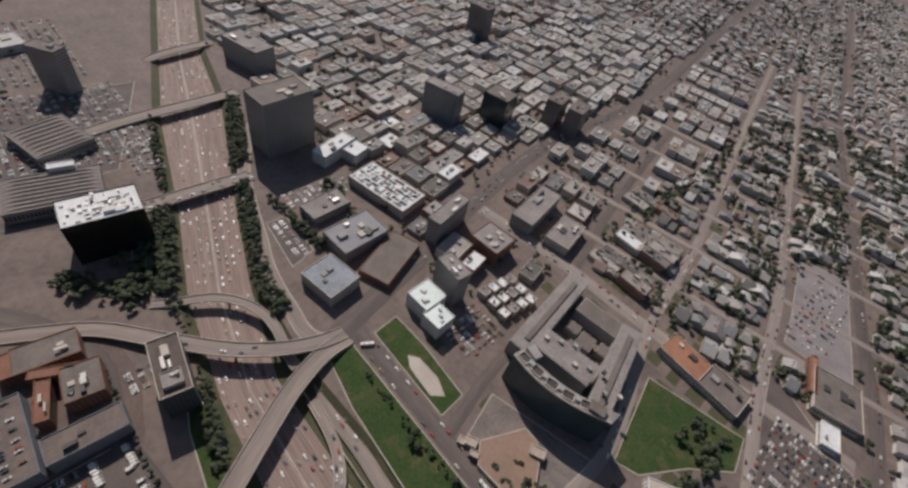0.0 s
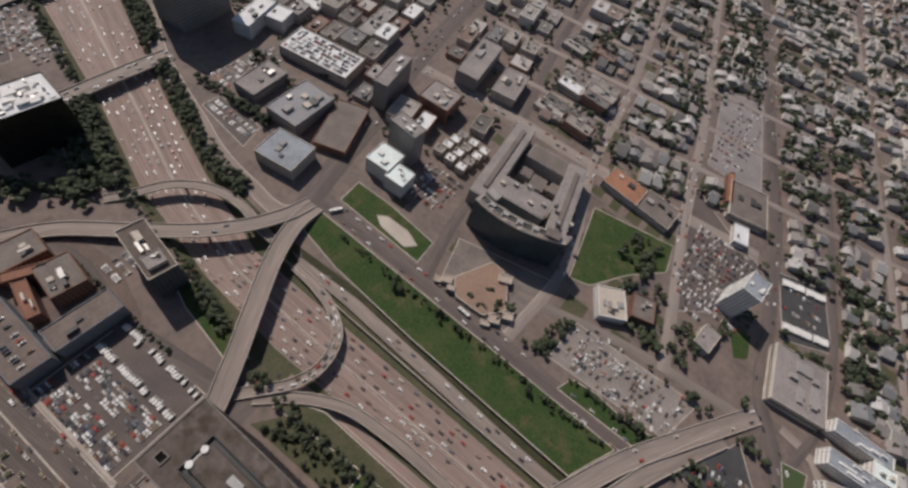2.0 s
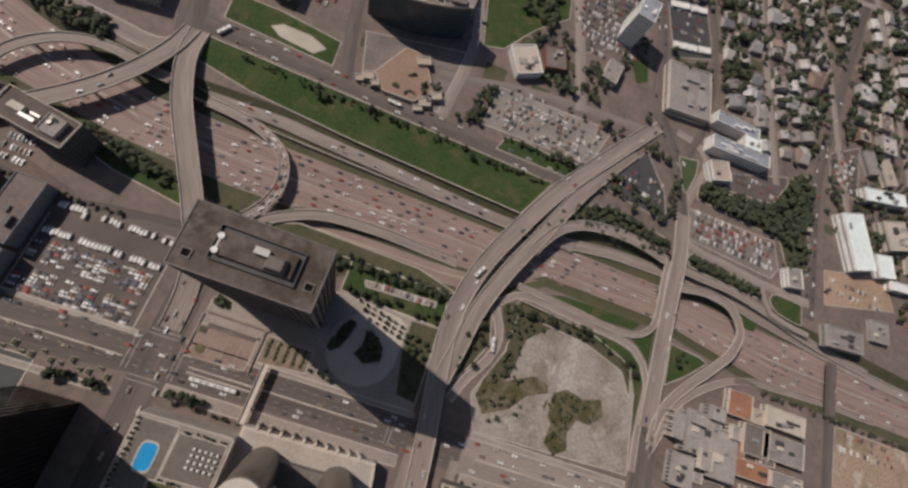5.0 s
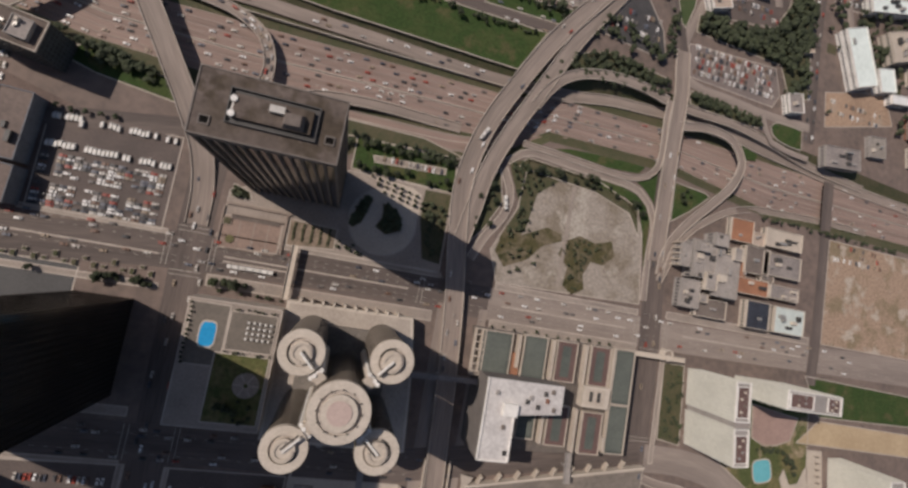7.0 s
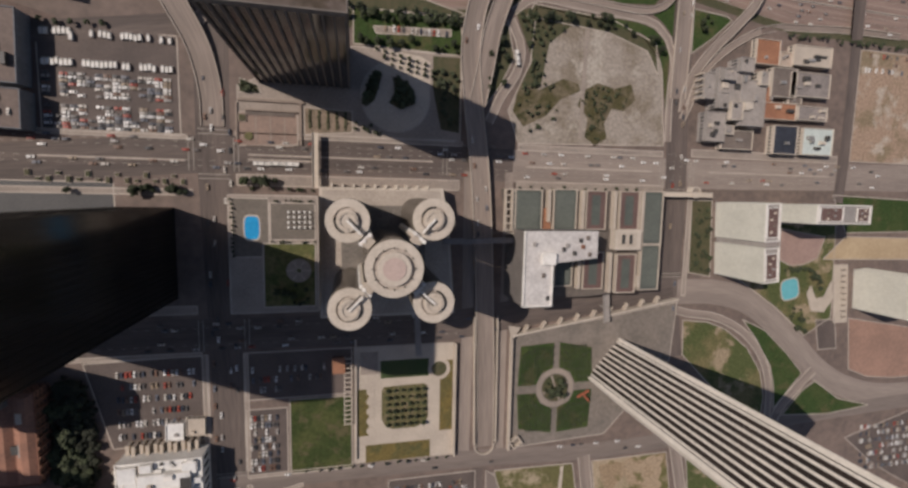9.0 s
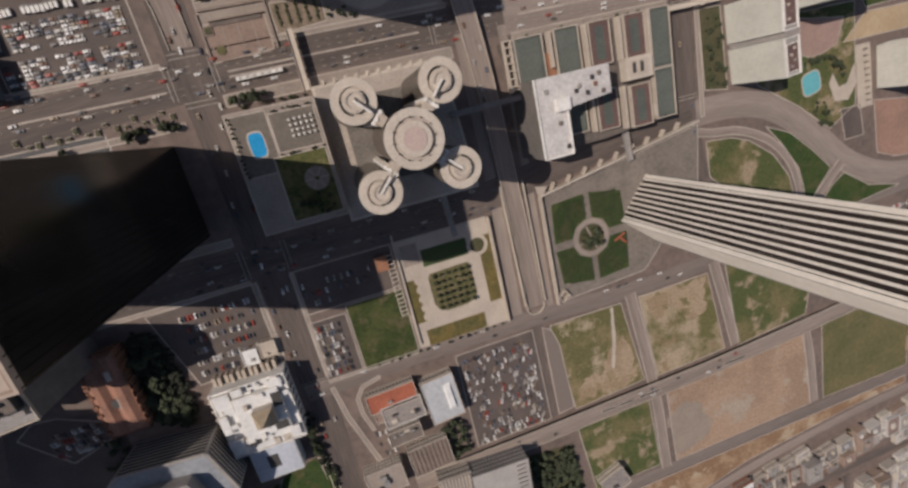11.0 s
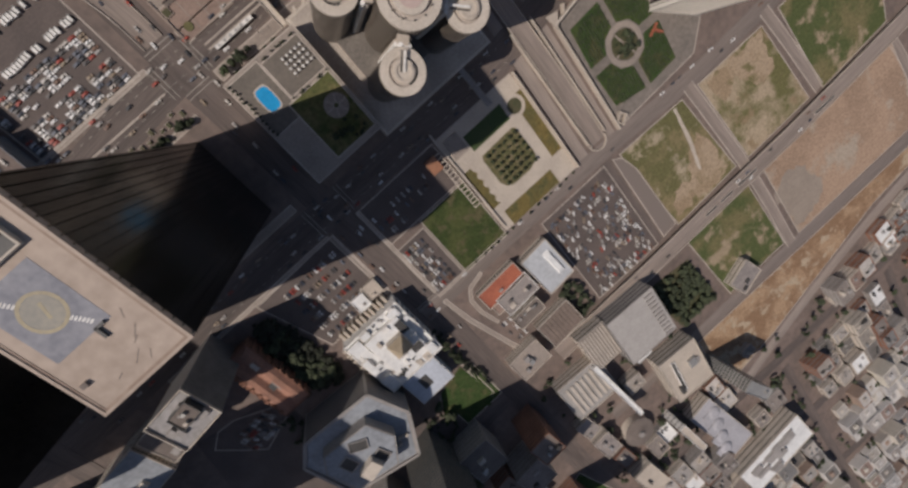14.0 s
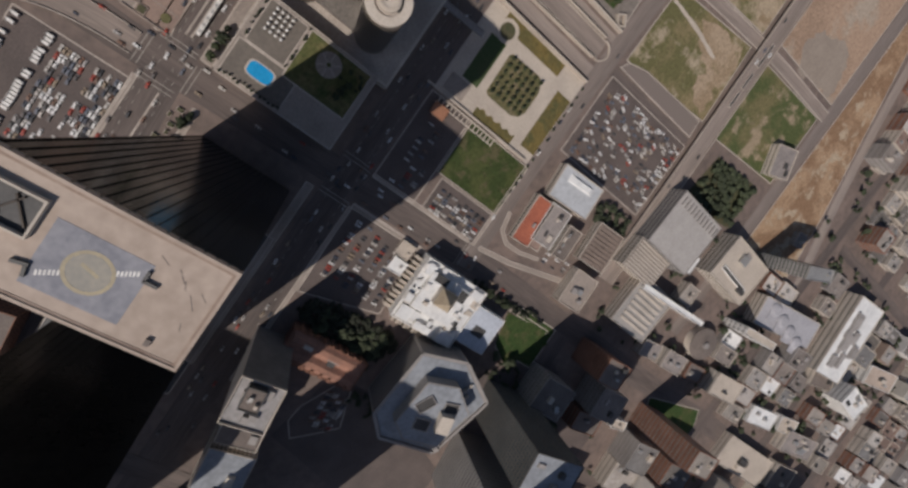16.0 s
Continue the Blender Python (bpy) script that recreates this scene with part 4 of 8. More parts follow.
pavement("pavement_a", rect(-230, -138, 76, 79), "pale kerbed pavement beside a car park")
pavement("pavement_b", rect(-106, 64, 79.6, 83), "pale kerbed pavement along the avenue")
pavement("pavement_c", rect(-106, 62, 44, 52), "pale kerbed pavement before the hotel")
pavement("pavement_d", rect(112, 250, 78.5, 83), "pale kerbed pavement along the avenue")
pavement("pavement_e", rect(112, 252, 46, 52.5), "pale kerbed pavement before the shops")
pavement("pavement_f", rect(280, 448, 79.5, 86), "pale kerbed pavement along the avenue")
pavement("pavement_g", rect(-104, -24, -186.5, -184), "pale kerbed pavement beside the lawn")
pavement("pavement_h", rect(-105, -102, -180, -84), "pale kerbed pavement beside a car park")
pavement("pavement_i", rect(-134, -131, -300, -84), "pale kerbed pavement along the street")
pavement("pavement_n", [(-105, -192), (-101.5, -192), (-97, -224), (-86, -268), (-74, -310), (-79, -310), (-90, -268), (-101, -224)], "pale kerbed pavement along the bending street")
pavement("pavement_o", [(-63, -195), (-80, -199), (-88, -210), (-88, -226), (-83, -246), (-80, -246), (-85, -226), (-85, -211), (-79, -202), (-63, -198)], "pale kerb curving round the red-roofed building")
pavement("pavement_j", rect(-300, -134, -84.5, -81.8), "pale kerbed pavement beside the library grounds")
pavement("pavement_k", rect(-300, -136, -52, -46), "pavement below the black tower")
pavement("pavement_l", rect(-300, -136, 36, 40), "planted pavement along the avenue")
pavement("pavement_m", rect(280, 284, -50, 50), "pale kerbed pavement along the street")
_marks = Geo()
for cx, cy, along in ((-136, 66, 1), (-106, 66, 1), (-121, 50, 0), (-121, 82, 0), (250, 64, 1), (282, 64, 1), (266, 48, 0), (-134, -69, 1), (-102, -69, 1), (50, 68, 1), (-116, -182, 0), (268, -30, 0)):
    for o in (-1.6, 1.6):
        if along:
            _marks.box(cx + o, cy, 0.45, 24, 0.2, 0.215)
        else:
            _marks.box(cx, cy + o, 21, 0.45, 0.2, 0.215)
for y in (57.5, 61.5, 70.5, 74.5):
    for k in range(120):
        _marks.box(-250 + 8 * k, y, 3, 0.25, 0.2, 0.212)
for y in (-76, -63):
    for k in range(40):
        _marks.box(-250 + 8 * k, y, 3, 0.25, 0.2, 0.212)
single("road_markings", _marks, MARK, "worn white crosswalk lines and lane dashes", "road marking", "stuff")
_med2 = Geo()
for x0, x1, y in ((-98, -52, 66.5), (-98, -52, 63), (-46, 40, 66.5), (120, 240, 65), (300, 440, 66), (-230, -140, 61)):
    _med2.box((x0 + x1) / 2, y, x1 - x0, 1.2, 0.0, 0.28)
single("median_kerb", _med2, KERB, "narrow raised medians on the avenue", "kerb", "structure")

# ---- the towers ----
def hotel():
    """Five round mirrored towers on a concrete podium."""
    root = thing("hotel", "hotel of five round bronze-glass towers on a pale concrete podium", "hotel")
    take(0, -18, 100, 128)
    part("podium", Geo().prism([(-47, 44), (46, 45), (52, 10), (57, -55), (-47, -55)], -0.2, 14), CREAM, root)
    part("podium_roof", Geo().prism([(-45, 42), (44, 43), (50, 10), (55, -53), (-45, -53)], 14, 14.15), surface("podium_deck", (0.44, 0.38, 0.32), (0.33, 0.28, 0.235), 0.5, 0.06), root, "pale concrete podium deck")
    # coloured darker than the podium to give the shade between the towers
    part("podium_block", Geo().box(0, 0, 62, 62, 12, 22), surface("shade_darkened_block", (0.20, 0.175, 0.15), None, 0.5, 0.06), root)
    for x in (-38, -30, -22, -14, -6, 2, 10, 18, 26, 34):
        part("fin", Geo().box(x, 45.2, 1.6, 3.2, 0, 14.8), CREAM, root)
    towers = ((0, -2, 16, 112, 36), (-25.5, 24, 12, 100, 28), (24.5, 25, 12, 98, 28), (-24.5, -27, 12, 101, 28), (25, -25, 12, 99, 28))
    for k, (x, y, r, h, n) in enumerate(towers):
        t = part("tower", Geo().disc(0, 0, r, 12, h - 3, 48), BRONZEGLASS, root, "round tower of bronze mirror glass", at=(x, y, 0))
        for z in range(16, int(h) - 4, 4):
            part("spandrel", Geo().ring(0, 0, r - 0.05, r + 0.18, z, z + 0.9, 32), surface("spandrel_%d" % k, (0.16, 0.135, 0.11), None, 0.5, 0.1, rough=0.4) if z == 16 else bpy.data.materials["spandrel_%d" % k], t)
        part("crown", Geo().ring(0, 0, r - 4.2, r + 0.5, h - 3, h, 48), CREAM, t, "pale concrete roof ring")
        part("roof", Geo().disc(0, 0, r - 4.2, h - 3, h - 1.2, 40), surface("roof_disc_%d" % k, (0.46, 0.40, 0.345), (0.36, 0.31, 0.265), 0.5, 0.1), t)
        if k == 0:
            part("roof_step", Geo().disc(0, 0, 9.5, h - 1.2, h + 1.5, 40), CREAM, t)
            part("roof_disc", Geo().disc(0, 0, 6.5, h + 1.5, h + 1.9, 36), surface("pinkish_disc", (0.50, 0.38, 0.33), (0.42, 0.32, 0.28), 0.7, 0.1), t)
            for a in range(0, 360, 30):
                part("vent", Geo().disc(11.8 * math.cos(radians(a)), 11.8 * math.sin(radians(a)), 0.5, h, h + 0.8, 8), DARKMETAL_WELLSHADE, t)
        else:
            part("penthouse", Geo().disc(0, 0, 6.2, h - 1.2, h + 2.2, 32), CREAM, t)
            d = math.degrees(math.atan2(-y - 2, -x))
            part("penthouse_top", Geo().ring(0, 0, 4.0, 5.4, h + 2.2, h + 2.9, 32, d + 40, d + 320), PALE, t)
            part("slot", Geo().ring(0, 0, 6.4, 7.6, h - 1.15, h - 1.0, 24, d - 150, d - 60), DARKMETAL_WELLSHADE, t)
            c, s = math.cos(radians(d)), math.sin(radians(d))
            part("track", Geo().box(5 * c, 5 * s, 11, 1.1, h + 2.2, h + 3.4, d), WHITE, t, "white track across the roof")
            part("track_slot", Geo().box(5 * c - 1.6 * s, 5 * s + 1.6 * c, 11, 0.9, h + 2.2, h + 2.6, d), DARKMETAL_WELLSHADE, t)
    for x, y in ((-14.8, 12.5), (14.8, 13.5), (-14.8, -16), (15.2, -15.5)):
        a = math.degrees(math.atan2(y + 2, x))
        lift = part("lift_shaft", Geo().box(0, 0, 3.4, 8.5, 12, 97, a), CREAM, root, "pale lift shaft between the towers", at=(x, y, 0))
        for o in (-3.6, -1.2, 1.2, 3.6):
            part("lift_tube", Geo().disc(1.2 * math.cos(radians(a)) - o * math.sin(radians(a)), 1.2 * math.sin(radians(a)) + o * math.cos(radians(a)), 1.25, 12, 99.5 + rnd.uniform(0, 2.4), 14), WHITE, lift)
        part("lift_cap", Geo().box(-1.5 * math.cos(radians(a)), -1.5 * math.sin(radians(a)), 5, 6.5, 97, 100.2, a), PALE, lift)
    return root


hotel()


def black_tower(cx, cy, w, d, h, pad, label):
    root = thing("office_tower", label, "tower", pose(cx, cy, 0))
    take(cx, cy, w, d)
    part("shaft", Geo().box(0, 0, w - 0.6, d - 0.6, -0.2, h - 1), BLACKSTONE, root)
    mull = mesh_of("mullion", Geo().box(0, 0, 0.5, 0.5, 0, h - 1.5), BLACKSTONE)
    for k in range(19):
        y = -d / 2 + 1 + k * (d - 2) / 18
        for x in (-w / 2 + 0.1, w / 2 - 0.1):
            part("mullion", mull, None, root, at=(x, y, 0))
    for k in range(11):
        x = -w / 2 + 1 + k * (w - 2) / 10
        for y in (-d / 2 + 0.1, d / 2 - 0.1):
            part("mullion", mull, None, root, at=(x, y, 0))
    part("roof", Geo().box(0, 0, w - 3, d - 3, h - 1, h - 0.5), ROOFTAN, root, "tan rooftop")
    part("rim", Geo().rim_of(0, 0, w, d, 1.0, h - 3.0, h), ROOFTAN, root)
    part("gutter", Geo().rim_of(0, 0, w - 2.0, d - 2.0, 0.9, h - 0.7, h - 0.35), surface("rust_gutter", (0.22, 0.15, 0.11), (0.36, 0.28, 0.22), 0.35, 0.2, mix=1.0), root, "rusty stained roof gutter")
    part("ledge", Geo().box(-w / 2 - 0.5, 0, 1.0, d, h - 4.2, h - 3.4), ROOFBROWN, root)
    if pad:
        px, py = -168 - cx, -7 - cy
        landing = part("landing_pad", Geo().box(px, py, 20.5, 25.5, h - 0.5, h - 0.42), PADBLUE, root, "blue-grey painted landing pad")
        part("ring", Geo().ring(px, py, 5.4, 6.5, h - 0.42, h - 0.38, 40), PADYELLOW, landing, "faded yellow ring")
        part("emblem", Geo().disc(px, py, 5.3, h - 0.42, h - 0.39, 36), surface("pad_faded", (0.33, 0.30, 0.245), (0.27, 0.255, 0.22), 0.7, 0.2), landing)
        part("emblem_bar", Geo().box(px + 0.8, py, 1.0, 5.4, h - 0.39, h - 0.36, -18), PADYELLOW, landing)
        for s in (-1, 1):
            for k in range(6):
                q = 6.9 + 1.0 * k
                part("dash", Geo().box(px - 0.5 * s * q, py + 0.86 * s * q, 1.6, 0.55, h - 0.42, h - 0.38, 12), WHITE, landing)
        for s in (-1, 1):
            part("wall_marker", Geo().box(px - 5.0 * s, py + 14.2 * s, 1.0, 4.2, h - 0.5, h + 0.6, 12 if s > 0 else 0), DARKMETAL_WELLSHADE, root)
            part("wall_marker", Geo().box(px - 6.6 * s, py + 12.4 * s, 3.2, 0.9, h - 0.5, h + 0.6, 12 if s > 0 else 0), DARKMETAL_WELLSHADE, root)
        # pit floor is a flat sheet, its depth shown by dark colour
        pit = part("machine_pit", Geo().box(-160.5 - cx, 16.5 - cy, 10.5, 14.5, h - 0.5, h - 0.3), DARKMETAL_WELLSHADE, root, "machine pit with a floor coloured dark as shade")
        part("pit_wall", Geo().rim_of(-160.5 - cx, 16.5 - cy, 11.8, 15.8, 0.6, h - 0.5, h + 1.6), CREAM, pit)
        for k in range(3):
            part("cross_beam", Geo().box(-160.5 - cx, 13 - cy + 3.2 * k, 9, 0.5, h - 0.3, h + 0.4, 35 * (-1) ** k), BRONZEGLASS, pit)
        part("hatch", Geo().box(-179 - cx, -29 - cy, 2.2, 1.6, h - 0.5, h + 0.7), ROOFBROWN, root)
        for sx, sy, sl, sa in ((-157, -27, 4.5, 40), (-159, -29, 3.0, 25), (-163, -33, 5.0, 35), (-160, -35, 3.2, 48), (-171, -34, 2.6, 20), (-155, -21, 3.4, 60), (-176, 14, 4.0, 15)):
            part("roof_stain", Geo().box(sx - cx, sy - cy, sl, 0.35, h - 0.5, h - 0.485, sa), ROOFBROWN, root)
    else:
        part("penthouse", Geo().box(0, 0, w * 0.5, d * 0.4, h - 0.5, h + 4), ROOFBROWN, root)
    return root


black_tower(-166, -6.5, 36, 67, 213, True, "black polished stone office tower with a tan rooftop landing pad")
black_tower(-283, -10.5, 36, 67, 250, False, "twin black polished stone office tower")


# near-black colour for the unlit inside of open hatches
HATCHSHADE = surface("hatch_shade_black", (0.010, 0.009, 0.008), None, 0.8, 0.1, rough=0.95, spec=0.1)


def ribbed_tower():
    cx, cy, w, d, h = -56.7, 133.5, 64.5, 31, 148
    root = thing("office_tower", "dark ribbed concrete office tower with a brown flat roof", "tower", pose(cx, cy, 0))
    take(cx, cy, w, d)
    part("core", Geo().box(0, 0, w - 2.6, d - 2.6, -0.2, h - 5), GLASS, root, "dark recessed glazing")
    rib = mesh_of("rib", Geo().box(0, 0, 0.9, 1.6, 0, h - 4), surface("rib_concrete", (0.20, 0.172, 0.15), (0.14, 0.12, 0.105), 0.4, 0.05))
    for k in range(13):
        x = -w / 2 + 0.8 + k * (w - 1.6) / 12
        for y in (-d / 2 + 0.8, d / 2 - 0.8):
            part("rib", rib, None, root, at=(x, y, 0))
    rib2 = mesh_of("rib", Geo().box(0, 0, 1.6, 1.1, 0, h - 4), bpy.data.materials["rib_concrete"])
    for k in range(1, 6):
        y = -d / 2 + 0.8 + k * (d - 1.6) / 6
        for x in (-w / 2 + 0.8, w / 2 - 0.8):
            part("rib", rib2, None, root, at=(x, y, 0))
    part("cornice", Geo().box(0, 0, w, d, h - 5, h - 1), bpy.data.materials["rib_concrete"], root)
    part("roof", Geo().box(0, 0, w - 1.2, d - 1.2, h - 1, h - 0.4), patchy("tower_roof", (0.128, 0.102, 0.086), (0.082, 0.064, 0.048), (0.15, 0.12, 0.104), 0.045, 0.52, 0.25), root)
    part("rim", Geo().rim_of(0, 0, w, d, 0.6, h - 1, h), bpy.data.materials["rib_concrete"], root)
    # flat dark band on the roof, painted as the shade of a recess
    part("moat", Geo().rim_of(1.5, 0.5, 38, 15.5, 2.2, h - 0.45, h - 0.3), DARKMETAL_WELLSHADE, root, "dark band standing in for a shaded recess round the penthouse")
    pent = part("penthouse", Geo().box(1.5, 0.5, 33.5, 11, h - 0.4, h + 1.8), bpy.data.materials["tower_roof"], root)
    part("penthouse_rim", Geo().rim_of(1.5, 0.5, 38.8, 16.3, 0.5, h - 0.4, h + 1.2), DARKMETAL_WELLSHADE, pent, "dark louvred screen")
    part("machine_house", Geo().box(10.5, -1, 9.5, 7.5, h + 1.8, h + 5.4, 0, 0.3), ROOFBROWN, pent, "brown hipped machine house")
    part("machine_house", Geo().box(3, 2.4, 6.5, 3.2, h + 1.8, h + 4), METAL, pent)
    for y in (-3.6, 3.2):
        part("cooling_tank", Geo().disc(-15.5, y, 1.5, h - 0.3, h + 2.6, 14), WHITE, pent, "white roof tank")
    part("gantry", Geo().box(-15.5, 0, 1.2, 6.5, h + 0.5, h + 1.4), METAL, pent)
    for x, y in ((-26, -8.5), (27, -5)):
        part("hatch", Geo().rim_of(x, y, 4.6, 4.2, 0.5, h - 0.4, h + 0.3), bpy.data.materials["rib_concrete"], root)
        # flat black sheet gives the dark of the open hatch
        part("hatch_opening", Geo().box(x, y, 3.6, 3.2, h - 0.45, h - 0.3), HATCHSHADE, root, "black sheet standing in for the shade inside a hatch")
    return root


ribbed_tower()


def striped_tower():
    """A square tower of white stone fins and dark glass, turned against the street grid."""
    ang = 49.5
    c, s = math.cos(radians(ang)), math.sin(radians(ang))
    w, h = 47.5, 226
    # corner nearest the garden at (187, -124), along the face to (217, -88)
    cx = 202 + s * w / 2
    cy = -106 - c * w / 2
    root = thing("office_tower", "tall office tower of white stone fins and dark glass", "tower", pose(cx, cy, 0, 0, 0, ang))
    take(cx, cy, w, w, ang)
    part("core", Geo().box(0, 0, w - 1.8, w - 1.8, -0.2, h - 4), surface("dark_brown_glass", (0.034, 0.025, 0.022), (0.022, 0.017, 0.016), 0.3, 0.05, rough=0.3), root, "dark recessed glazing")
    st = surface("white_stone", (0.70, 0.645, 0.57), (0.59, 0.545, 0.48), 0.3, 0.03, rough=0.5)
    n = 10
    fin = mesh_of("fin", Geo().box(0, 0, 1.7, 1.6, 0, h - 4), st)
    fin2 = mesh_of("fin", Geo().box(0, 0, 1.6, 1.7, 0, h - 4), st)
    for k in range(1, n):
        o = -w / 2 + k * w / n
        for e in (-w / 2 + 0.8, w / 2 - 0.8):
            part("fin", fin, None, root, at=(o, e, 0))
            part("fin", fin2, None, root, at=(e, o, 0))
    for a in (-1, 1):
        for b in (-1, 1):
            part("corner_pier", Geo().box(a * (w / 2 - 1.6), b * (w / 2 - 1.6), 3.2, 3.2, 0, h - 4), st, root)
    part("crown", Geo().box(0, 0, w, w, h - 4, h), st, root)
    part("roof", Geo().box(0, 0, w - 4, w - 4, h, h + 0.3), ROOFGREY, root)
    part("penthouse", Geo().box(0, 0, 22, 22, h, h + 5), GREY, root)
    return root


striped_tower()


# ---- the downtown blocks ----
def shops():
    root = thing("shopping_centre", "low shopping centre of dark roofed courts with pale walls", "shops", pose(0, 0, 0))
    take(170, 2, 160, 96)
    part("base", Geo().prism([(98, 46), (240, 46), (240, -38), (172, -44), (150, -44), (128, -44), (104, 10)], -0.2, 16), surface("shop_base", (0.15, 0.125, 0.105), (0.10, 0.084, 0.072), 0.4, 0.06), root)
    for x, y, w, d, top in ((114, 29, 24, 32, 0), (147, 30, 19, 32, 0), (175, 30, 17, 31, 1), (206, 30, 17, 31, 1), (229, 24, 17, 44, 0), (175, -21, 17, 30, 1), (206, -24, 17, 32, 1), (229, -19, 17, 38, 0), (148, -20, 14, 26, 0)):
        block = part("court_roof", Geo().box(x, y, w, d, 16, 20), ROOFGREEN if not top else MAROON, root, "dull green flat roof" if not top else "maroon roof border")
        part("court_rim", Geo().rim_of(x, y, w + 1.8, d + 1.8, 0.8, 16, 21.0), PALE, block, "pale concrete court wall")
        if top:
            part("roof_panel", Geo().box(x, y, w * 0.46, d * 0.80, 20, 20.15), ROOFGREEN, block)
        else:
            part("roof_panel", Geo().box(x, y, w * 0.8, d * 0.9, 20, 20.1), surface("court_top", (0.125, 0.135, 0.115), (0.095, 0.105, 0.09), 0.4, 0.06) if "court_top" not in bpy.data.materials else bpy.data.materials["court_top"], block)
    for x, y0, y1 in ((162.5, 14, 46), (192, 14, 46), (218, 12, 46), (161.5, -36, -6), (190.5, -40, -6), (217.5, -36, -26), (132.5, 20, 46)):
        part("pale_wall", Geo().box(x, (y0 + y1) / 2, 2.2, y1 - y0, 16, 22), PALE, root)
    part("terrace_wall", Geo().rim_of(100, 28, 9, 36, 1.0, 16, 20.5), PALE, root)
    for k in range(6):
        part("terrace_beam", Geo().box(100, 13 + 5.6 * k, 8, 1.0, 18, 20), PALE, root)
    part("brick_terrace", Geo().box(131, 22, 9, 18, 16, 18.6), TERRA, root)
    t = thing("office_slab", "white-roofed slab building in the shape of an L", "building")
    take(118, -14, 30, 62)
    wallm = surface("slab_wall", (0.17, 0.15, 0.135), (0.125, 0.11, 0.1), 0.4, 0.06)
    part("long_wing", Geo().box(115.5, -15, 24, 58, -0.2, 42), wallm, t)
    part("short_wing", Geo().prism([(127.5, 14), (165, 14), (165, -7), (127.5, -11)], 16, 42), wallm, t)
    SLABROOF = surface("pale_gravel_roof", (0.60, 0.57, 0.54), (0.44, 0.41, 0.39), 0.4, 0.08)
    part("long_roof", Geo().box(115.5, -15, 24, 58, 42, 43), SLABROOF, t)
    part("short_roof", Geo().prism([(127.5, 14), (165, 14), (165, -7), (127.5, -11)], 42, 43), SLABROOF, t)
    part("parapet", Geo().box(103.9, -15, 1.2, 58.4, 42.5, 44.2), WHITE, t)
    part("parapet", Geo().box(115.5, -44, 24, 1.0, 42.5, 44.2), WHITE, t)
    part("parapet", Geo().box(127.3, -27, 1.0, 33, 42.5, 44.2), WHITE, t)
    part("lift_house", Geo().box(123, -7, 11, 9, 43, 47), WHITE, t)
    for x, y in ((136, 0), (139, 3), (150, 7), (156, 9), (145, -3), (158, -4), (152, 2), (112, 4), (120, -20), (124, -38)):
        part("roof_unit", Geo().box(x, y, 2.4, 3.2, 43, 44.6), rnd.choice((DARKMETAL_WELLSHADE, ROOFBROWN, BRICK, GREY)), t)
    q = thing("square_pavilion", "pale square pavilion with roof openings", "building")
    part("body", Geo().box(204, 5.5, 24, 17, 0, 25), CREAM, q)
    part("roof", Geo().box(203, 5.5, 18, 13, 25, 25.2), PALE, q)
    # dark plates on the roof stand in for shade inside openings
    for x in (199, 206):
        part("opening", Geo().box(x, 6, 3, 8, 25.2, 25.5), DARKMETAL_WELLSHADE, q)
    return root


shops()


def sky_bridge(label, x0, y0, x1, y1, z, w, h=3.2, mat=None, legs=2):
    L, a = math.hypot(x1 - x0, y1 - y0), math.degrees(math.atan2(y1 - y0, x1 - x0))
    root = thing("footbridge", label, "footbridge", pose((x0 + x1) / 2, (y0 + y1) / 2, 0, 0, 0, a))
    part("deck", Geo().box(0, 0, L, w, z - 0.6, z), mat or CREAM, root)
    for s in (-1, 1):
        part("side_wall", Geo().box(0, s * (w / 2 - 0.15), L, 0.3, z, z + 1.2), mat or CREAM, root)
    if h > 2:
        part("roof", Geo().box(0, 0, L, w * 0.9, z + h - 0.4, z + h), mat or ROOFGREY, root)
    for k in range(legs):
        part("leg", Geo().box(-L / 2 + (k + 0.5) * L / legs, 0, 1.2, w * 0.6, -0.1, z - 0.6), GREY, root)
    return root


sky_bridge("pale concrete footbridge over the avenue", -50, 43, -50, 84, 7, 4.5, 1.2)
sky_bridge("grey roofed footbridge across the viaduct", 46, 3.5, 104, 4.5, 15, 4.6, 3.2, ROOFGREY, 1)
sky_bridge("grey footbridge from the hotel to the plaza", 27, -53, 29, -90, 11, 4.6, 1.2, GREY, 1)
sky_bridge("pale footbridge over the street", 238, 45, 300, 45, 7, 4.5, 1.2)
sky_bridge("concrete footbridge to the garden", 196, -43, 198, -70, 8, 5.5, 1.2, GREY, 1)
_rot = thing("round_stair", "round pale concrete spiral stair tower", "stair")
part("rim", Geo().ring(282, 47, 4.2, 5.2, -0.2, 7.5, 28), CREAM, _rot)
part("tread", Geo().disc(282, 47, 4.2, -0.2, 6.2, 28), PAVE, _rot)

# plaza beside the hotel
GOLDGRASS = patchy("golden_lawn", (0.165, 0.125, 0.045), (0.125, 0.105, 0.042), (0.10, 0.095, 0.04), 0.07, 0.5)
_p = thing("plaza_garden", "formal plaza garden with lawns, pergola and round fountain", "garden")
part("dark_lawn", Geo().box(19, -104, 40, 15, 0, 0.4), GRASS, _p)
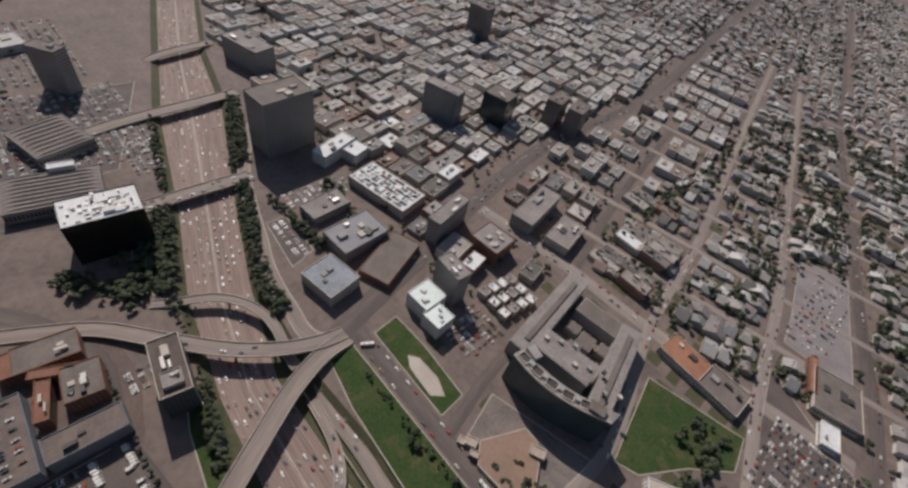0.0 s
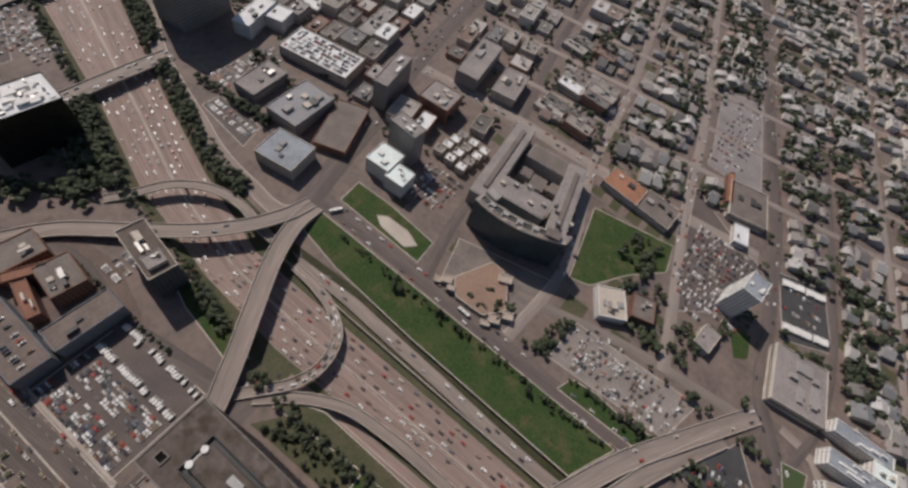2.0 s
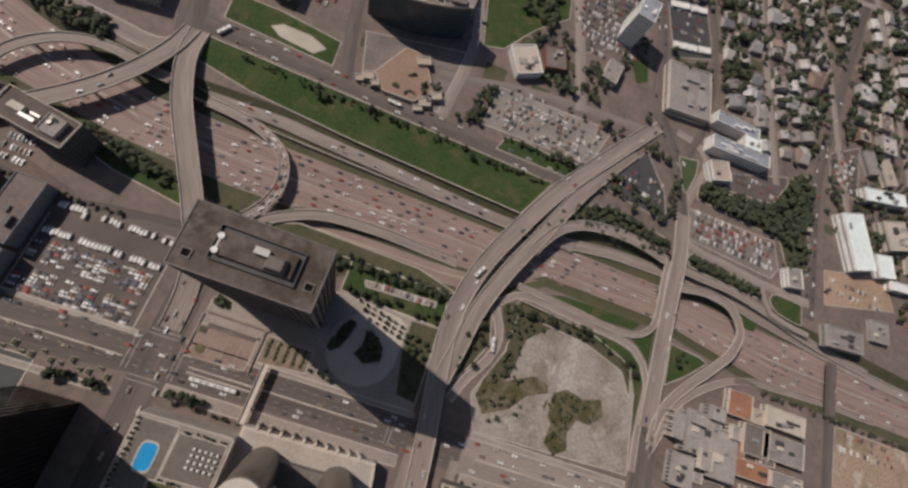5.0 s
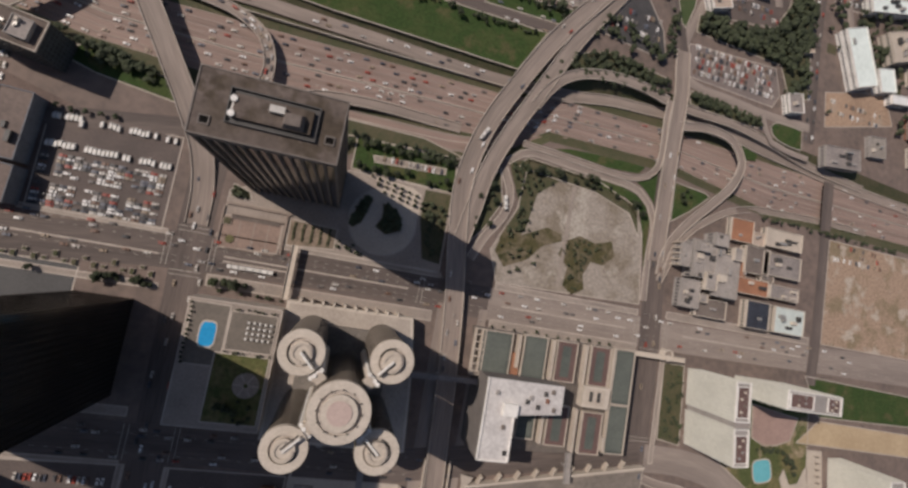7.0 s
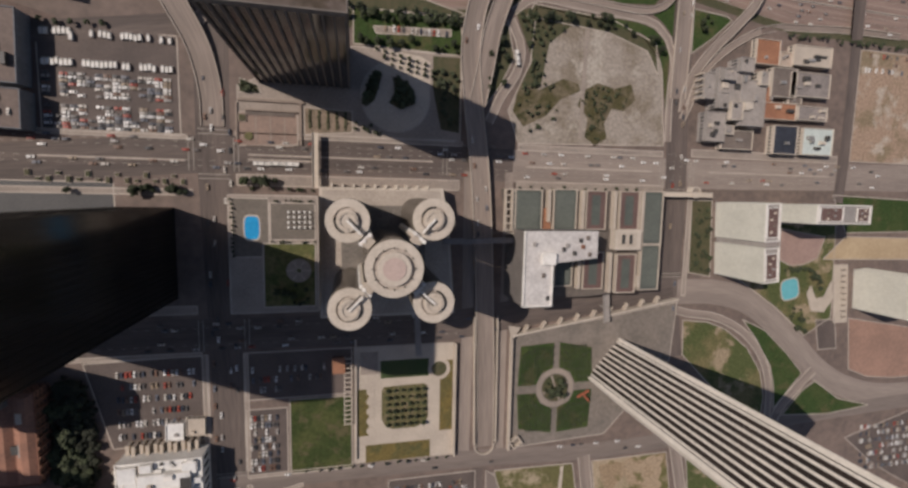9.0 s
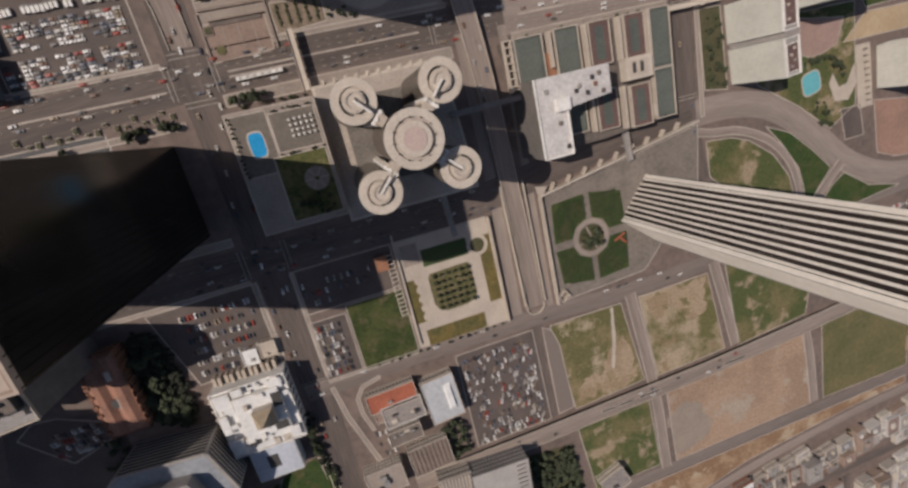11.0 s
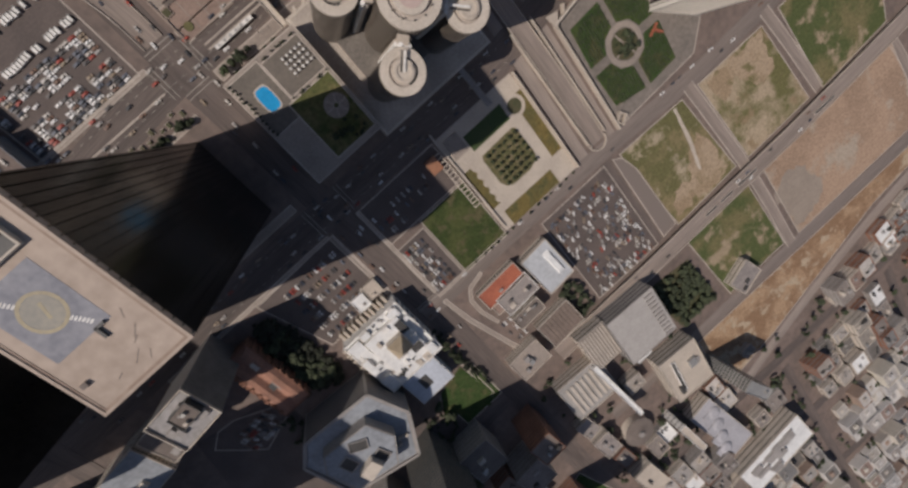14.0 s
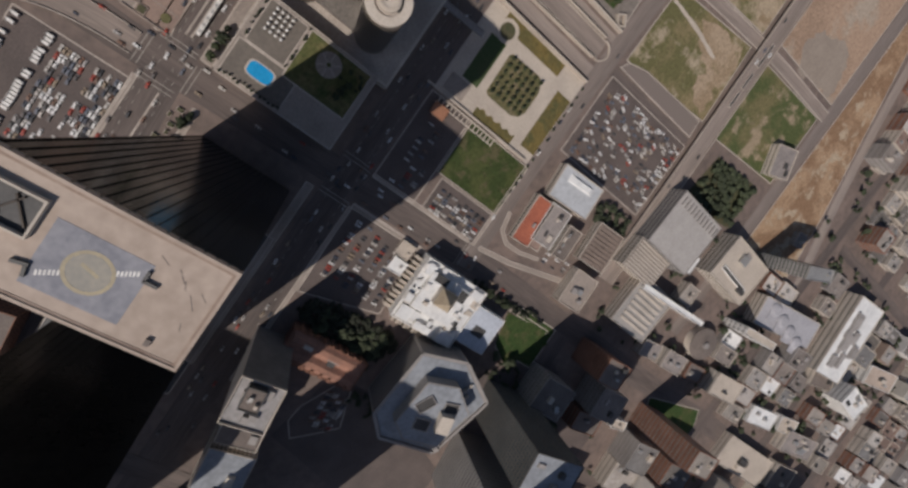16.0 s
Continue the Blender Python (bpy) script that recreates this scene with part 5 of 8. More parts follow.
part("dry_lawn", Geo().box(54.5, -130, 11, 62, 0, 0.4), GOLDGRASS, _p)
part("dry_lawn", Geo().box(14, -176, 54, 15, 0, 0.4), GOLDGRASS, _p)
part("dry_lawn", Geo().box(-15, -140, 9, 40, 0, 0.4), GOLDGRASS, _p)
part("tree_bed", Geo().prism([(2, -119), (35, -118), (38, -120), (39, -148), (36, -153), (28, -156), (9, -156), (3, -153), (0, -147), (0, -122)], 0, 0.4), patchy("bed_soil", (0.15, 0.13, 0.065), (0.10, 0.10, 0.045), (0.20, 0.165, 0.10), 0.12, 0.5), _p, "planted bed of olive ground cover")
part("fountain_rim", Geo().ring(48, -106, 6.5, 9.5, 0, 0.7, 30), PALE, _p)
part("fountain_bed", Geo().disc(48, -106, 6.4, 0, 0.45, 28), SCRUB, _p)
part("wall", Geo().box(-21, -128, 1.6, 102, 0, 2.4), PALE, _p)
# east wall made tall enough to shade the edge of the service street
part("wall", Geo().box(61.5, -134, 1.2, 100, 0, 4.6), PALE, _p)
part("stair", Geo().box(-10, -98, 14, 18, 0.1, 0.9), PAVE, _p, "shaded paved stair court")
for k in range(5):
    part("path_lobe", Geo().disc(-9, -122 - 8.5 * k, 3.4, 0.1, 0.5, 16), PALE, _p, "rounded pale path edge")
# the roadway is not sunken; these added walls cast its dark side strips
_rw = thing("street_walls", "pale walls raised beside the roadway to cast shade strips", "wall", kind="structure")
for _x, _y0, _y1, _h in ((78.6, -62, -176, 4.2), (98.6, -62, -176, 3.6)):
    part("wall", Geo().box(_x, (_y0 + _y1) / 2, 0.9, _y0 - _y1, -0.1, _h, 1.2 if _x < 90 else 0.6), PALE, _rw)
part("end_wall", Geo().ring(89.5, -178, 8.4, 9.4, -0.1, 1.6, 20, 180, 360), PALE, _rw)
_pg = thing("pergola", "long wooden pergola beside the lawn", "pergola")
for k in range(15):
    part("beam", Geo().box(-27, -92 - 3.9 * k, 6.0, 1.0, 3.0, 3.5), PALE, _pg)
for x in (-29.8, -24.2):
    part("rail", Geo().box(x, -119, 0.7, 58, 2.6, 3.0), CREAM, _pg)
    for k in range(8):
        part("post", Geo().box(x, -92 - 7.8 * k, 0.5, 0.5, 0, 2.7), CREAM, _pg)
_kk = thing("brick_pavilion", "small brick pavilion beside the pergola", "pavilion")
part("body", Geo().box(-34, -97, 9, 12, -0.1, 4), BRICK, _kk)
part("roof", Geo().box(-34, -97, 9.8, 12.8, 4, 4.6), TERRA, _kk)

# the round garden below the striped tower
_g = thing("round_garden", "round garden with planted quarters and a central ring path", "garden")
for sx in (-1, 1):
    for sy in (-1, 1):
        ring = [(155 + sx * 3, -131 + sy * 19), (155 + sx * 3, -131 + sy * 42), (155 + sx * 34, -131 + sy * (40 if sx * sy < 0 else 36)), (155 + sx * 36, -131 + sy * 4), (155 + sx * 19, -131 + sy * 4), (155 + sx * 14, -131 + sy * 14)]
        part("bed", Geo().prism(ring, 0, 0.9), LAWN, _g, "clipped green planting bed")
part("ring_path", Geo().ring(155, -131, 13.5, 18, 0, 0.35, 40), PAVE, _g)
part("centre_bed", Geo().disc(155, -131, 12.5, 0, 0.9, 32), SCRUB, _g)
for a in (20, 110, 200, 290):
    part("cross_path", Geo().box(155 + 7 * math.cos(radians(a)), -131 + 7 * math.sin(radians(a)), 11, 1.6, 0.9, 1.0, a), PAVE, _g)
_gw = thing("garden_wall", "pale retaining wall round the garden terrace", "wall", kind="structure")
part("wall", Geo().box(111, -132, 1.6, 104, 0, 5), PALE, _gw)
part("wall", Geo().box(192, -66, 164, 1.6, 0, 6, 9.5), CREAM, _gw)
for k in range(9):
    part("buttress", Geo().box(124 + 16 * k, -74 + 2.7 * k, 1.6, 7, 0, 4.5, -32), PALE, _gw)
_gp = thing("garden_gate", "small pale pavilion at the garden corner", "pavilion")
part("frame", Geo().rim_of(118, -178, 10, 8, 1.2, 0, 4, 35), PALE, _gp)
_gp2 = thing("entrance_canopy", "pale triangular canopy at the garden corner", "canopy")
part("roof", Geo().prism([(107, -70), (118, -72), (110, -84)], 5, 5.8), PALE, _gp2)
part("post", Geo().box(110.5, -75, 1.2, 1.2, 0, 5.1), PALE, _gp2)
_rs = thing("red_sculpture", "red painted steel sculpture on the terrace", "sculpture")
part("arm", Geo().box(182, -138, 12, 1.2, 0, 3.5, 25), ROOFRED, _rs)
part("arm", Geo().box(184, -141, 1.2, 8, 0, 6, 40), ROOFRED, _rs)

# hotel pool
_po = thing("swimming_pool", "bright blue swimming pool on the hotel terrace", "pool")
_po2 = thing("swimming_pool", "pale turquoise pool on the paved terrace", "pool")
def soft_square(cx, cy, r, ang):
    """Outline of a square with round corners."""
    ring = []
    for k in range(28):
        a = k * math.pi / 14
        c, s = math.cos(a), math.sin(a)
        q = r / (abs(c) ** 4 + abs(s) ** 4) ** 0.25
        ring.append((cx + q * math.cos(a + radians(ang)), cy + q * math.sin(a + radians(ang))))
    return ring


part("rim", Geo().prism([(-91 + 0.62 * (x + 91), y) for x, y in soft_square(-91, 14.5, 9.2, 0)], 26.7, 27.1), PALE, _po)
part("water", Geo().prism([(-91 + 0.6 * (x + 91), y) for x, y in soft_square(-91, 14.5, 8.0, 0)], 26.75, 27.16), POOL, _po)
part("rim", Geo().prism(soft_square(406, -47, 11.4, 12), 0, 0.4), PALE, _po2)
part("water", Geo().prism(soft_square(406, -47, 10.2, 12), 0.1, 0.46), POOL2, _po2)
_um = thing("sunshade", "white square sunshade on the terrace", "sunshade", pose(-66.5, 15, 26.8), "sunshades")
part("canopy", Geo().box(0, 0, 1.7, 1.7, 2.2, 2.9, 0, 0.8), WHITE, _um)
part("pole", Geo().disc(0, 0, 0.08, 0, 2.3, 8), METAL, _um)
for i in range(5):
    for j in range(4):
        if i + j:
            copy_thing(_um, pose(-66.5 + 3.6 * i, 15 + 3.6 * j, 26.8))

# buildings right of the crossing street
building("low grey concrete civic building with stepped roofs", 294, 106, 20, 26, 10, 0, GREY, surface("civic_roof", (0.36, 0.32, 0.285), (0.26, 0.23, 0.205), 0.4, 0.06), 1, 5)
CIVIC = bpy.data.materials["civic_roof"]
building("grey concrete civic building with roof wells", 309, 142, 34, 30, 11, 0, GREY, CIVIC, 1, 4)
building("grey concrete wing with a ribbed front", 330, 128, 26, 40, 12, 0, GREY, CIVIC, 1, 3)
building("low brown-roofed annex", 322, 96, 34, 17, 6, 0, CREAM, ROOFBROWN, 1, 1)
for _x, _y, _w, _d, _h, _m in ((283, 140, 9, 22, 13, GREY), (296, 128, 10, 13, 15, GREY), (312, 120, 12, 16, 14, CREAM), (318, 160, 14, 12, 15, GREY), (337, 112, 12, 10, 9, CREAM), (300, 150, 12, 9, 16, GREY), (338, 150, 9, 12, 15, CREAM), (310, 104, 9, 8, 9, CREAM)):
    building("small grey concrete stair block of the civic centre", _x, _y, _w, _d, _h, 0, _m, CIVIC, 1, 1)
for _k in range(5):
    _cf = thing("wall_fin", "pale concrete wall fin before the civic building", "wall", pose(278.5, 130 + 5.2 * _k, 0), "wall fins")
    part("fin", Geo().box(0, 0, 5, 1.0, 0, 11), PALE, _cf)
building("reddish-roofed low building", 348, 176, 26, 22, 6, 0, CREAM, TERRA, 1, 1)
building("long terracotta-roofed building", 366, 124, 36, 15, 7, 0, CREAM, TERRA, 1, 2)
building("pale flat-roofed workshop", 404, 124, 34, 13, 7, 0, CREAM, ROOFGREY, 1, 3)
building("grey flat-roofed workshop", 398, 150, 46, 22, 7, 0, CREAM, ROOFGREY, 1, 4)
building("brown flat-roofed workshop", 368, 150, 28, 26, 7, 0, CREAM, ROOFBROWN, 1, 1)
building("pale roofed store with vents", 398, 176, 44, 18, 7, 0, CREAM, PALE, 1, 5)
building("tan flat-roofed store beside the workshops", 369.5, 171.5, 14, 13, 5, 0, CREAM, ROOFTAN, 1, 2)
building("small rust-roofed shed", 352, 138, 12, 16, 5, 0, CREAM, TERRA, 1, 1)
building("small brown-roofed shed", 384, 137, 15, 9, 5, 0, CREAM, ROOFBROWN, 1, 1)
building("low building with a dark blue roof", 374, 98, 27, 26, 8, 0, CREAM, surface("blue_black_roof", (0.035, 0.04, 0.055), None, 0.4, 0.1), 1, 1)
building("low building with a pale greenish roof", 412, 98, 36, 25, 8, 0, CREAM, surface("mint_roof", (0.55, 0.60, 0.56), (0.45, 0.5, 0.47), 0.4, 0.1), 1, 5)
MINT = surface("pale_mint_wall", (0.61, 0.60, 0.53), (0.51, 0.50, 0.44), 0.3, 0.05)
MINTFIN = surface("mint_fin", (0.60, 0.59, 0.53), (0.5, 0.49, 0.44), 0.4, 0.06)


def apartment_tower(label, cx, cy, w, d, h, ang, wells):
    """A slim slab of pale fins with maroon recesses in its roof."""
    root = thing("apartment_tower", label, "tower", pose(cx, cy, 0, 0, 0, ang))
    take(cx, cy, w, d, ang)
    part("body", Geo().box(0, 0, w, d, -0.2, h), MINT, root)
    n = int(d / 2.4)
    fin = mesh_of("fin", Geo().box(0, 0, 0.9, 0.5, 0, h), MINTFIN)
    for k in range(n + 1):
        for x in (-w / 2 - 0.3, w / 2 + 0.3):
            part("fin", fin, None, root, at=(x, -d / 2 + k * d / n, 0))
    fin = mesh_of("fin", Geo().box(0, 0, 0.5, 0.9, 0, h), MINTFIN)
    n = int(w / 2.4)
    for k in range(n + 1):
        for y in (-d / 2 - 0.3, d / 2 + 0.3):
            part("fin", fin, None, root, at=(-w / 2 + k * w / n, y, 0))
    part("roof", Geo().box(0, 0, w - 0.6, d - 0.6, h, h + 0.2), GREY, root)
    part("parapet", Geo().rim_of(0, 0, w + 0.8, d + 0.8, 0.8, h, h + 1.4), WHITE, root)
    for x, y, a, b in wells:
        well = part("roof_well", Geo().box(x, y, a, b, h + 0.2, h + 0.5), MAROON, root, "maroon roof recess")
        part("well_rim", Geo().rim_of(x, y, a + 1.2, b + 1.2, 0.6, h + 0.2, h + 1.3), WHITE, well)
        for k in range(4):
            part("roof_unit", Geo().box(x + a * (0.3 * (k % 2) - 0.15), y + b * (0.22 * k - 0.33), 1.8, 1.8, h + 0.5, h + 1.5), rnd.choice((METAL, ROOFBROWN, CREAM)), well)
    return root


apartment_tower("pale mint apartment tower with slim fins", 318.5, 22.5, 14, 31, 53, 3, ((0, 0, 11, 24),))
apartment_tower("pale mint apartment tower with slim fins", 321, -13.5, 14, 29, 53, 5, ((0, -1, 11, 21),))
building("recessed grey link between apartment slabs", 321, 5, 14, 6, 53, 3, GREY, ROOFGREY, 0, 0)
apartment_tower("pale mint apartment tower lying along the lawn", 393, 30, 58, 15.5, 53, 0, ((-14, 0, 24, 11), (21, 0, 13, 11)))
apartment_tower("pale mint apartment tower beyond the garden", 496, -48, 16, 40, 53, 5, ((0, 0, 11, 28),))
for _k in range(9):
    _tb = thing("pergola", "row of dark pergola beams over the garden walk", "pergola", pose(469.5 + 0.8 * _k, -28 - 6.2 * _k, 0), "pergolas")
    part("beam", Geo().box(0, 0, 4.5, 1.4, 2.4, 2.8), ROOFBROWN, _tb)
    for _x in (-1.8, 1.8):
        part("post", Geo().box(_x, 0, 0.3, 0.3, 0, 2.4), ROOFBROWN, _tb)
_ct = thing("court_walls", "low brown walls and steps round the paved court", "wall", kind="structure")
COURTSTONE = surface("court_stone", (0.29, 0.228, 0.185), (0.21, 0.165, 0.135), 0.5, 0.06)
for _x, _y, _w, _d, _h in ((-81, 105.8, 46, 1.6, 1.8), (-81, 98.6, 36, 1.0, 2.4), (-60.6, 90, 1.6, 30, 1.6), (-105, 89, 1.2, 30, 1.4), (-82, 73.4, 34, 0.8, 0.9), (-101, 93, 6, 6, 1.0)):
    part("low_wall", Geo().box(_x, _y, _w, _d, 0, _h), COURTSTONE, _ct)
part("stair", Geo().box(-82, 96.6, 34, 2.6, 0.2, 0.9), ROOFBROWN, _ct, "shaded brown steps")
for _k in range(3):
    part("paving_band", Geo().box(-92 + 10 * _k, 85, 0.6, 20, 0.24, 0.27), PAVE, _ct)
part("flower_bed", Geo().disc(-97, 80, 3, 0.2, 0.8, 16), DRYGRASS, _ct, "round bed of dry grass")
part("planting", Geo().box(-101, 93, 4.4, 4.4, 0.9, 1.4), SCRUB, _ct)
for _k in range(5):
    part("planter", Geo().box(-54 + 6.5 * _k, 94.5, 1.6, 14, 0.2, 0.8), SCRUB, _ct)


# the library and its neighbours
def library():
    root = thing("library", "white stepped library with a tan tiled pyramid tower", "library", pose(-159, -184, 0))
    take(-159, -195, 62, 100)
    part("main_block", Geo().box(0, 0, 56, 60, -0.2, 18), WHITE, root)
    part("main_roof", Geo().box(0, 0, 54.5, 58.5, 18, 18.3), ROOFWHITE, root)
    part("parapet", Geo().rim_of(0, 0, 56.4, 60.4, 0.8, 18, 19.4), WHITE, root)
    part("upper_block", Geo().box(4, 3, 34, 38, 18, 23), WHITE, root)
    part("upper_roof", Geo().box(4, 3, 32.5, 36.5, 23, 23.2), ROOFWHITE, root)
    part("south_wing", Geo().box(-2, -45, 36, 34, -0.2, 15), WHITE, root)
    part("south_roof", Geo().box(-2, -45, 34.6, 32.6, 15, 15.3), surface("pale_blue_roof", (0.50, 0.53, 0.58), (0.4, 0.42, 0.46), 0.4, 0.08), root)
    # no real depth here: the well's shade is a dark sheet
    part("light_well", Geo().box(-4, -46, 9, 12, 15.3, 15.5), DARKMETAL_WELLSHADE, root)
    part("tower_base", Geo().box(7, 3, 15, 15, 23, 31), CREAM, root)
    tan = surface("tan_tiles", (0.42, 0.34, 0.24), (0.30, 0.24, 0.165), 0.7, 0.15)
    part("pyramid", Geo().box(7, 3, 15.6, 15.6, 31, 43, 0, 0.97), tan, root, "tan tiled pyramid roof")
    for x, y, w, d in ((-20, 22, 12, 12), (-22, -20, 10, 14), (20, 24, 10, 8), (-8, 26, 8, 6), (22, -22, 8, 10), (-24, 2, 6, 16)):
        part("roof_block", Geo().box(x, y, w, d, 18, 21.5), WHITE, root)
        part("block_roof", Geo().box(x, y, w - 1, d - 1, 21.5, 21.7), ROOFWHITE, root)
    for k in range(16):
        part("roof_unit", Geo().box(rnd.uniform(-26, 26), rnd.uniform(-28, -18) if k % 2 else rnd.uniform(24, 28), 1.6, 1.8, 18.3, 19.8), rnd.choice((CREAM, METAL, DARKMETAL_WELLSHADE)), root)
    rl = random.Random(21)
    for k in range(26):
        x, y = rl.uniform(-26, 26), rl.uniform(-28, 28)
        if abs(x - 7) < 10 and abs(y - 3) < 10:
            continue
        inside = abs(x - 4) < 16 and abs(y - 3) < 18
        z = 23.2 if inside else 18.3
        part("roof_step", Geo().box(x, y, rl.uniform(2.5, 8), rl.uniform(2.5, 8), z, z + rl.uniform(0.8, 3.2)), rl.choice((WHITE, WHITE, CREAM, ROOFWHITE)), root)
    # shadowed courts, painted as dark sheets on top of the roof
    for x, y, w, d in ((15, -11, 10, 7), (18, 12, 7, 12), (-14, 12, 6, 5), (-10, -22, 9, 4)):
        part("light_court", Geo().box(x, y, w, d, 23.2 if abs(x - 4) < 16 and abs(y - 3) < 18 else 18.3, 23.5 if abs(x - 4) < 16 and abs(y - 3) < 18 else 18.6), DARKMETAL_WELLSHADE, root, "dark sheet standing in for a shaded light court")
    for k in range(11):
        part("terrace_step", Geo().box(-25 + 4.6 * k, 33.5, 2.4, 7, -0.1, 7 + 2 * (k % 2)), PALE, root, "cream stepped terrace wall")
        part("terrace_step", Geo().box(-31.5, -18 + 4.0 * k, 7, 2.0, -0.1, 6 + 2 * (k % 2)), PALE, root, "cream stepped terrace wall")
    for k in range(9):
        for sx in (-28.1, 28.1):
            part("window", Geo().box(sx, -26 + 6.5 * k, 0.3, 2.2, 5, 14), GLASS, root)
    part("steps", Geo().box(-36, -12, 16, 18, -0.1, 2.2), PALE, root)
    for k in range(6):
        part("step_wall", Geo().box(-36 + 3 * k - 7, -12, 0.7, 18, 2.2, 3.2), CREAM, root)
    return root


library()


SLATE_D = surface("dark_facade_stone", (0.10, 0.09, 0.08), (0.07, 0.064, 0.058), 0.3, 0.04)
BLUEROOF = surface("blue_grey_roof", (0.30, 0.315, 0.335), (0.21, 0.22, 0.235), 0.3, 0.06)


def stepped_tower():
    """A broad grey office block whose roof steps down in tiers round dark wells."""
    root = thing("building", "grey stepped office block with blue-grey roofs and dark wells", "building", pose(-228, -218, 0))
    take(-228, -218, 78, 66, -8)
    low = [(33, 31), (-29, 36), (-45, 20), (-38, -30), (22, -46), (44, -8)]
    k = 0.93
    part("lower_tier", Geo().prism(low, -0.2, 38), GREY, root)
    part("lower_roof", Geo().prism([(x * k, y * k) for x, y in low], 38, 38.3), BLUEROOF, root)
    for (x0, y0), (x1, y1) in zip(low, low[1:] + low[:1]):
        part("parapet", Geo().box((x0 + x1) / 2 * 0.98, (y0 + y1) / 2 * 0.98, math.dist((x0, y0), (x1, y1)) * 0.97, 2.4, 38, 39.6, math.degrees(math.atan2(y1 - y0, x1 - x0))), GREY, root)
    mid = [(18, 18), (-22, 22), (-32, 8), (-26, -22), (10, -30), (26, -8)]
    part("middle_tier", Geo().prism(mid, 38.3, 50), GREY, root)
    part("middle_roof", Geo().prism([(x * 0.95, y * 0.95) for x, y in mid], 50, 50.3), BLUEROOF, root)
    # wells are dark sheets within rims, shade put into the colour
    for a, b, w, d, ang in ((2, 9, 14, 8, -30), (-14, 2, 9, 12, 10), (8, -12, 8, 11, 15)):
        part("roof_well", Geo().box(a, b, w, d, 50.3, 50.7, ang), DARKMETAL_WELLSHADE, root)
        part("well_rim", Geo().rim_of(a, b, w + 1.4, d + 1.4, 0.7, 50.3, 51.6, ang), GREY, root)
    part("penthouse", Geo().box(-4, -12, 15, 11, 50.3, 58, 12), CREAM, root, "pale roof penthouse")
    for j in range(6):
        part("roof_rib", Geo().box(-33 + 1.1 * j, -26 + 8 * (j % 2), 2.2, 9, 38.3, 41 + j % 3, -8), GREY, root)
    for j in range(7):
        part("roof_unit", Geo().box(28 - 3 * j, -22 + 2 * (j % 3) - 2.2 * j * 0.4, 2.6, 2.2, 38.3, 40.4, 20 * j), rnd.choice((METAL, CREAM, DARKMETAL_WELLSHADE)), root)
    g = Geo()
    for (x0, y0), (x1, y1) in zip(low, low[1:] + low[:1]):
        L, a = math.dist((x0, y0), (x1, y1)), math.degrees(math.atan2(y1 - y0, x1 - x0))
        for z in range(3, 36, 4):
            g.box((x0 + x1) / 2, (y0 + y1) / 2, L * 0.94, 0.3, z, z + 1.8, a)
    part("glazing", g, WINDOW, root, "bands of dark window glass", kind="stuff")
    return root


stepped_tower()
building("tall grey office tower with a pale rimmed roof", -266, -93, 34, 29, 76, 6, surface("tower_panel", (0.19, 0.18, 0.175), (0.14, 0.133, 0.13), 0.2, 0.05, rough=0.5), surface("pale_tower_roof", (0.34, 0.32, 0.31), (0.24, 0.225, 0.215), 0.3, 0.08), 0, 4, rim=2.2, unit_mat=GREY)
building("dark plant room on the tower roof", -260, -90, 16, 12, 6, 6, DARKMETAL_WELLSHADE, ROOFBROWN, 0, 3, name="plant_room", z0=76.1)
building("brown-roofed lower wing", -304, -104, 34, 30, 42, 8, CREAM, ROOFBROWN, None, 1)
building("white-roofed office block", -352, -112, 50, 34, 40, 7, CREAM, BLUEROOF, None, 2)
building("red brick hall with ribbed side wings", -246, -131, 26, 66, 16, 0, BRICK, surface("brick_roof", (0.33, 0.165, 0.11), (0.22, 0.115, 0.08), 0.5, 0.08), None, 4)
building("very tall pale office tower", -276, -316, 52, 66, 190, 8, surface("office_stone", (0.32, 0.30, 0.275), (0.25, 0.232, 0.215), 0.3, 0.04), ROOFGREY, 44, 3)
# added out of view; placed and sized only for the shadow it casts
building("tall dark stone office tower downtown", -440, -132, 46, 84, 252, 0, SLATE_D, ROOFBROWN, 50, 2)
# another unseen block, there to throw a band of shade along road_flower
building("tall pale stone office tower downtown", -466, -6, 40, 90, 200, 0, SLATE_D, ROOFBROWN, 50, 2)
building("grey glass-edged office tower", -212, -300, 34, 44, 104, 8, SLATE_D, BLUEROOF, None, 3, glass=TEALGLASS)
building("brick-coloured office block", -127, -351, 24, 26, 45, 4, BRICK, ROOFBROWN, None, 3)
_bh = thing("roof_ridge", "brick ridge roof along the long hall", "roof", pose(-246, -131, 16))
for _x in (-6.6, 6.6):
    part("ridge", Geo().prism([(_x - 6.2, -32), (_x + 6.2, -32), (_x + 6.2, 32), (_x - 6.2, 32)], 0.1, 2.8, [(_x - 2.0, -30), (_x + 2.0, -30), (_x + 2.0, 30), (_x - 2.0, 30)]), bpy.data.materials["brick_roof"], _bh)
for _k in range(8):
    part("dormer", Geo().box(-11.4, -27 + 7.6 * _k, 3.0, 2.4, 0.5, 3.4), BRICK, _bh)
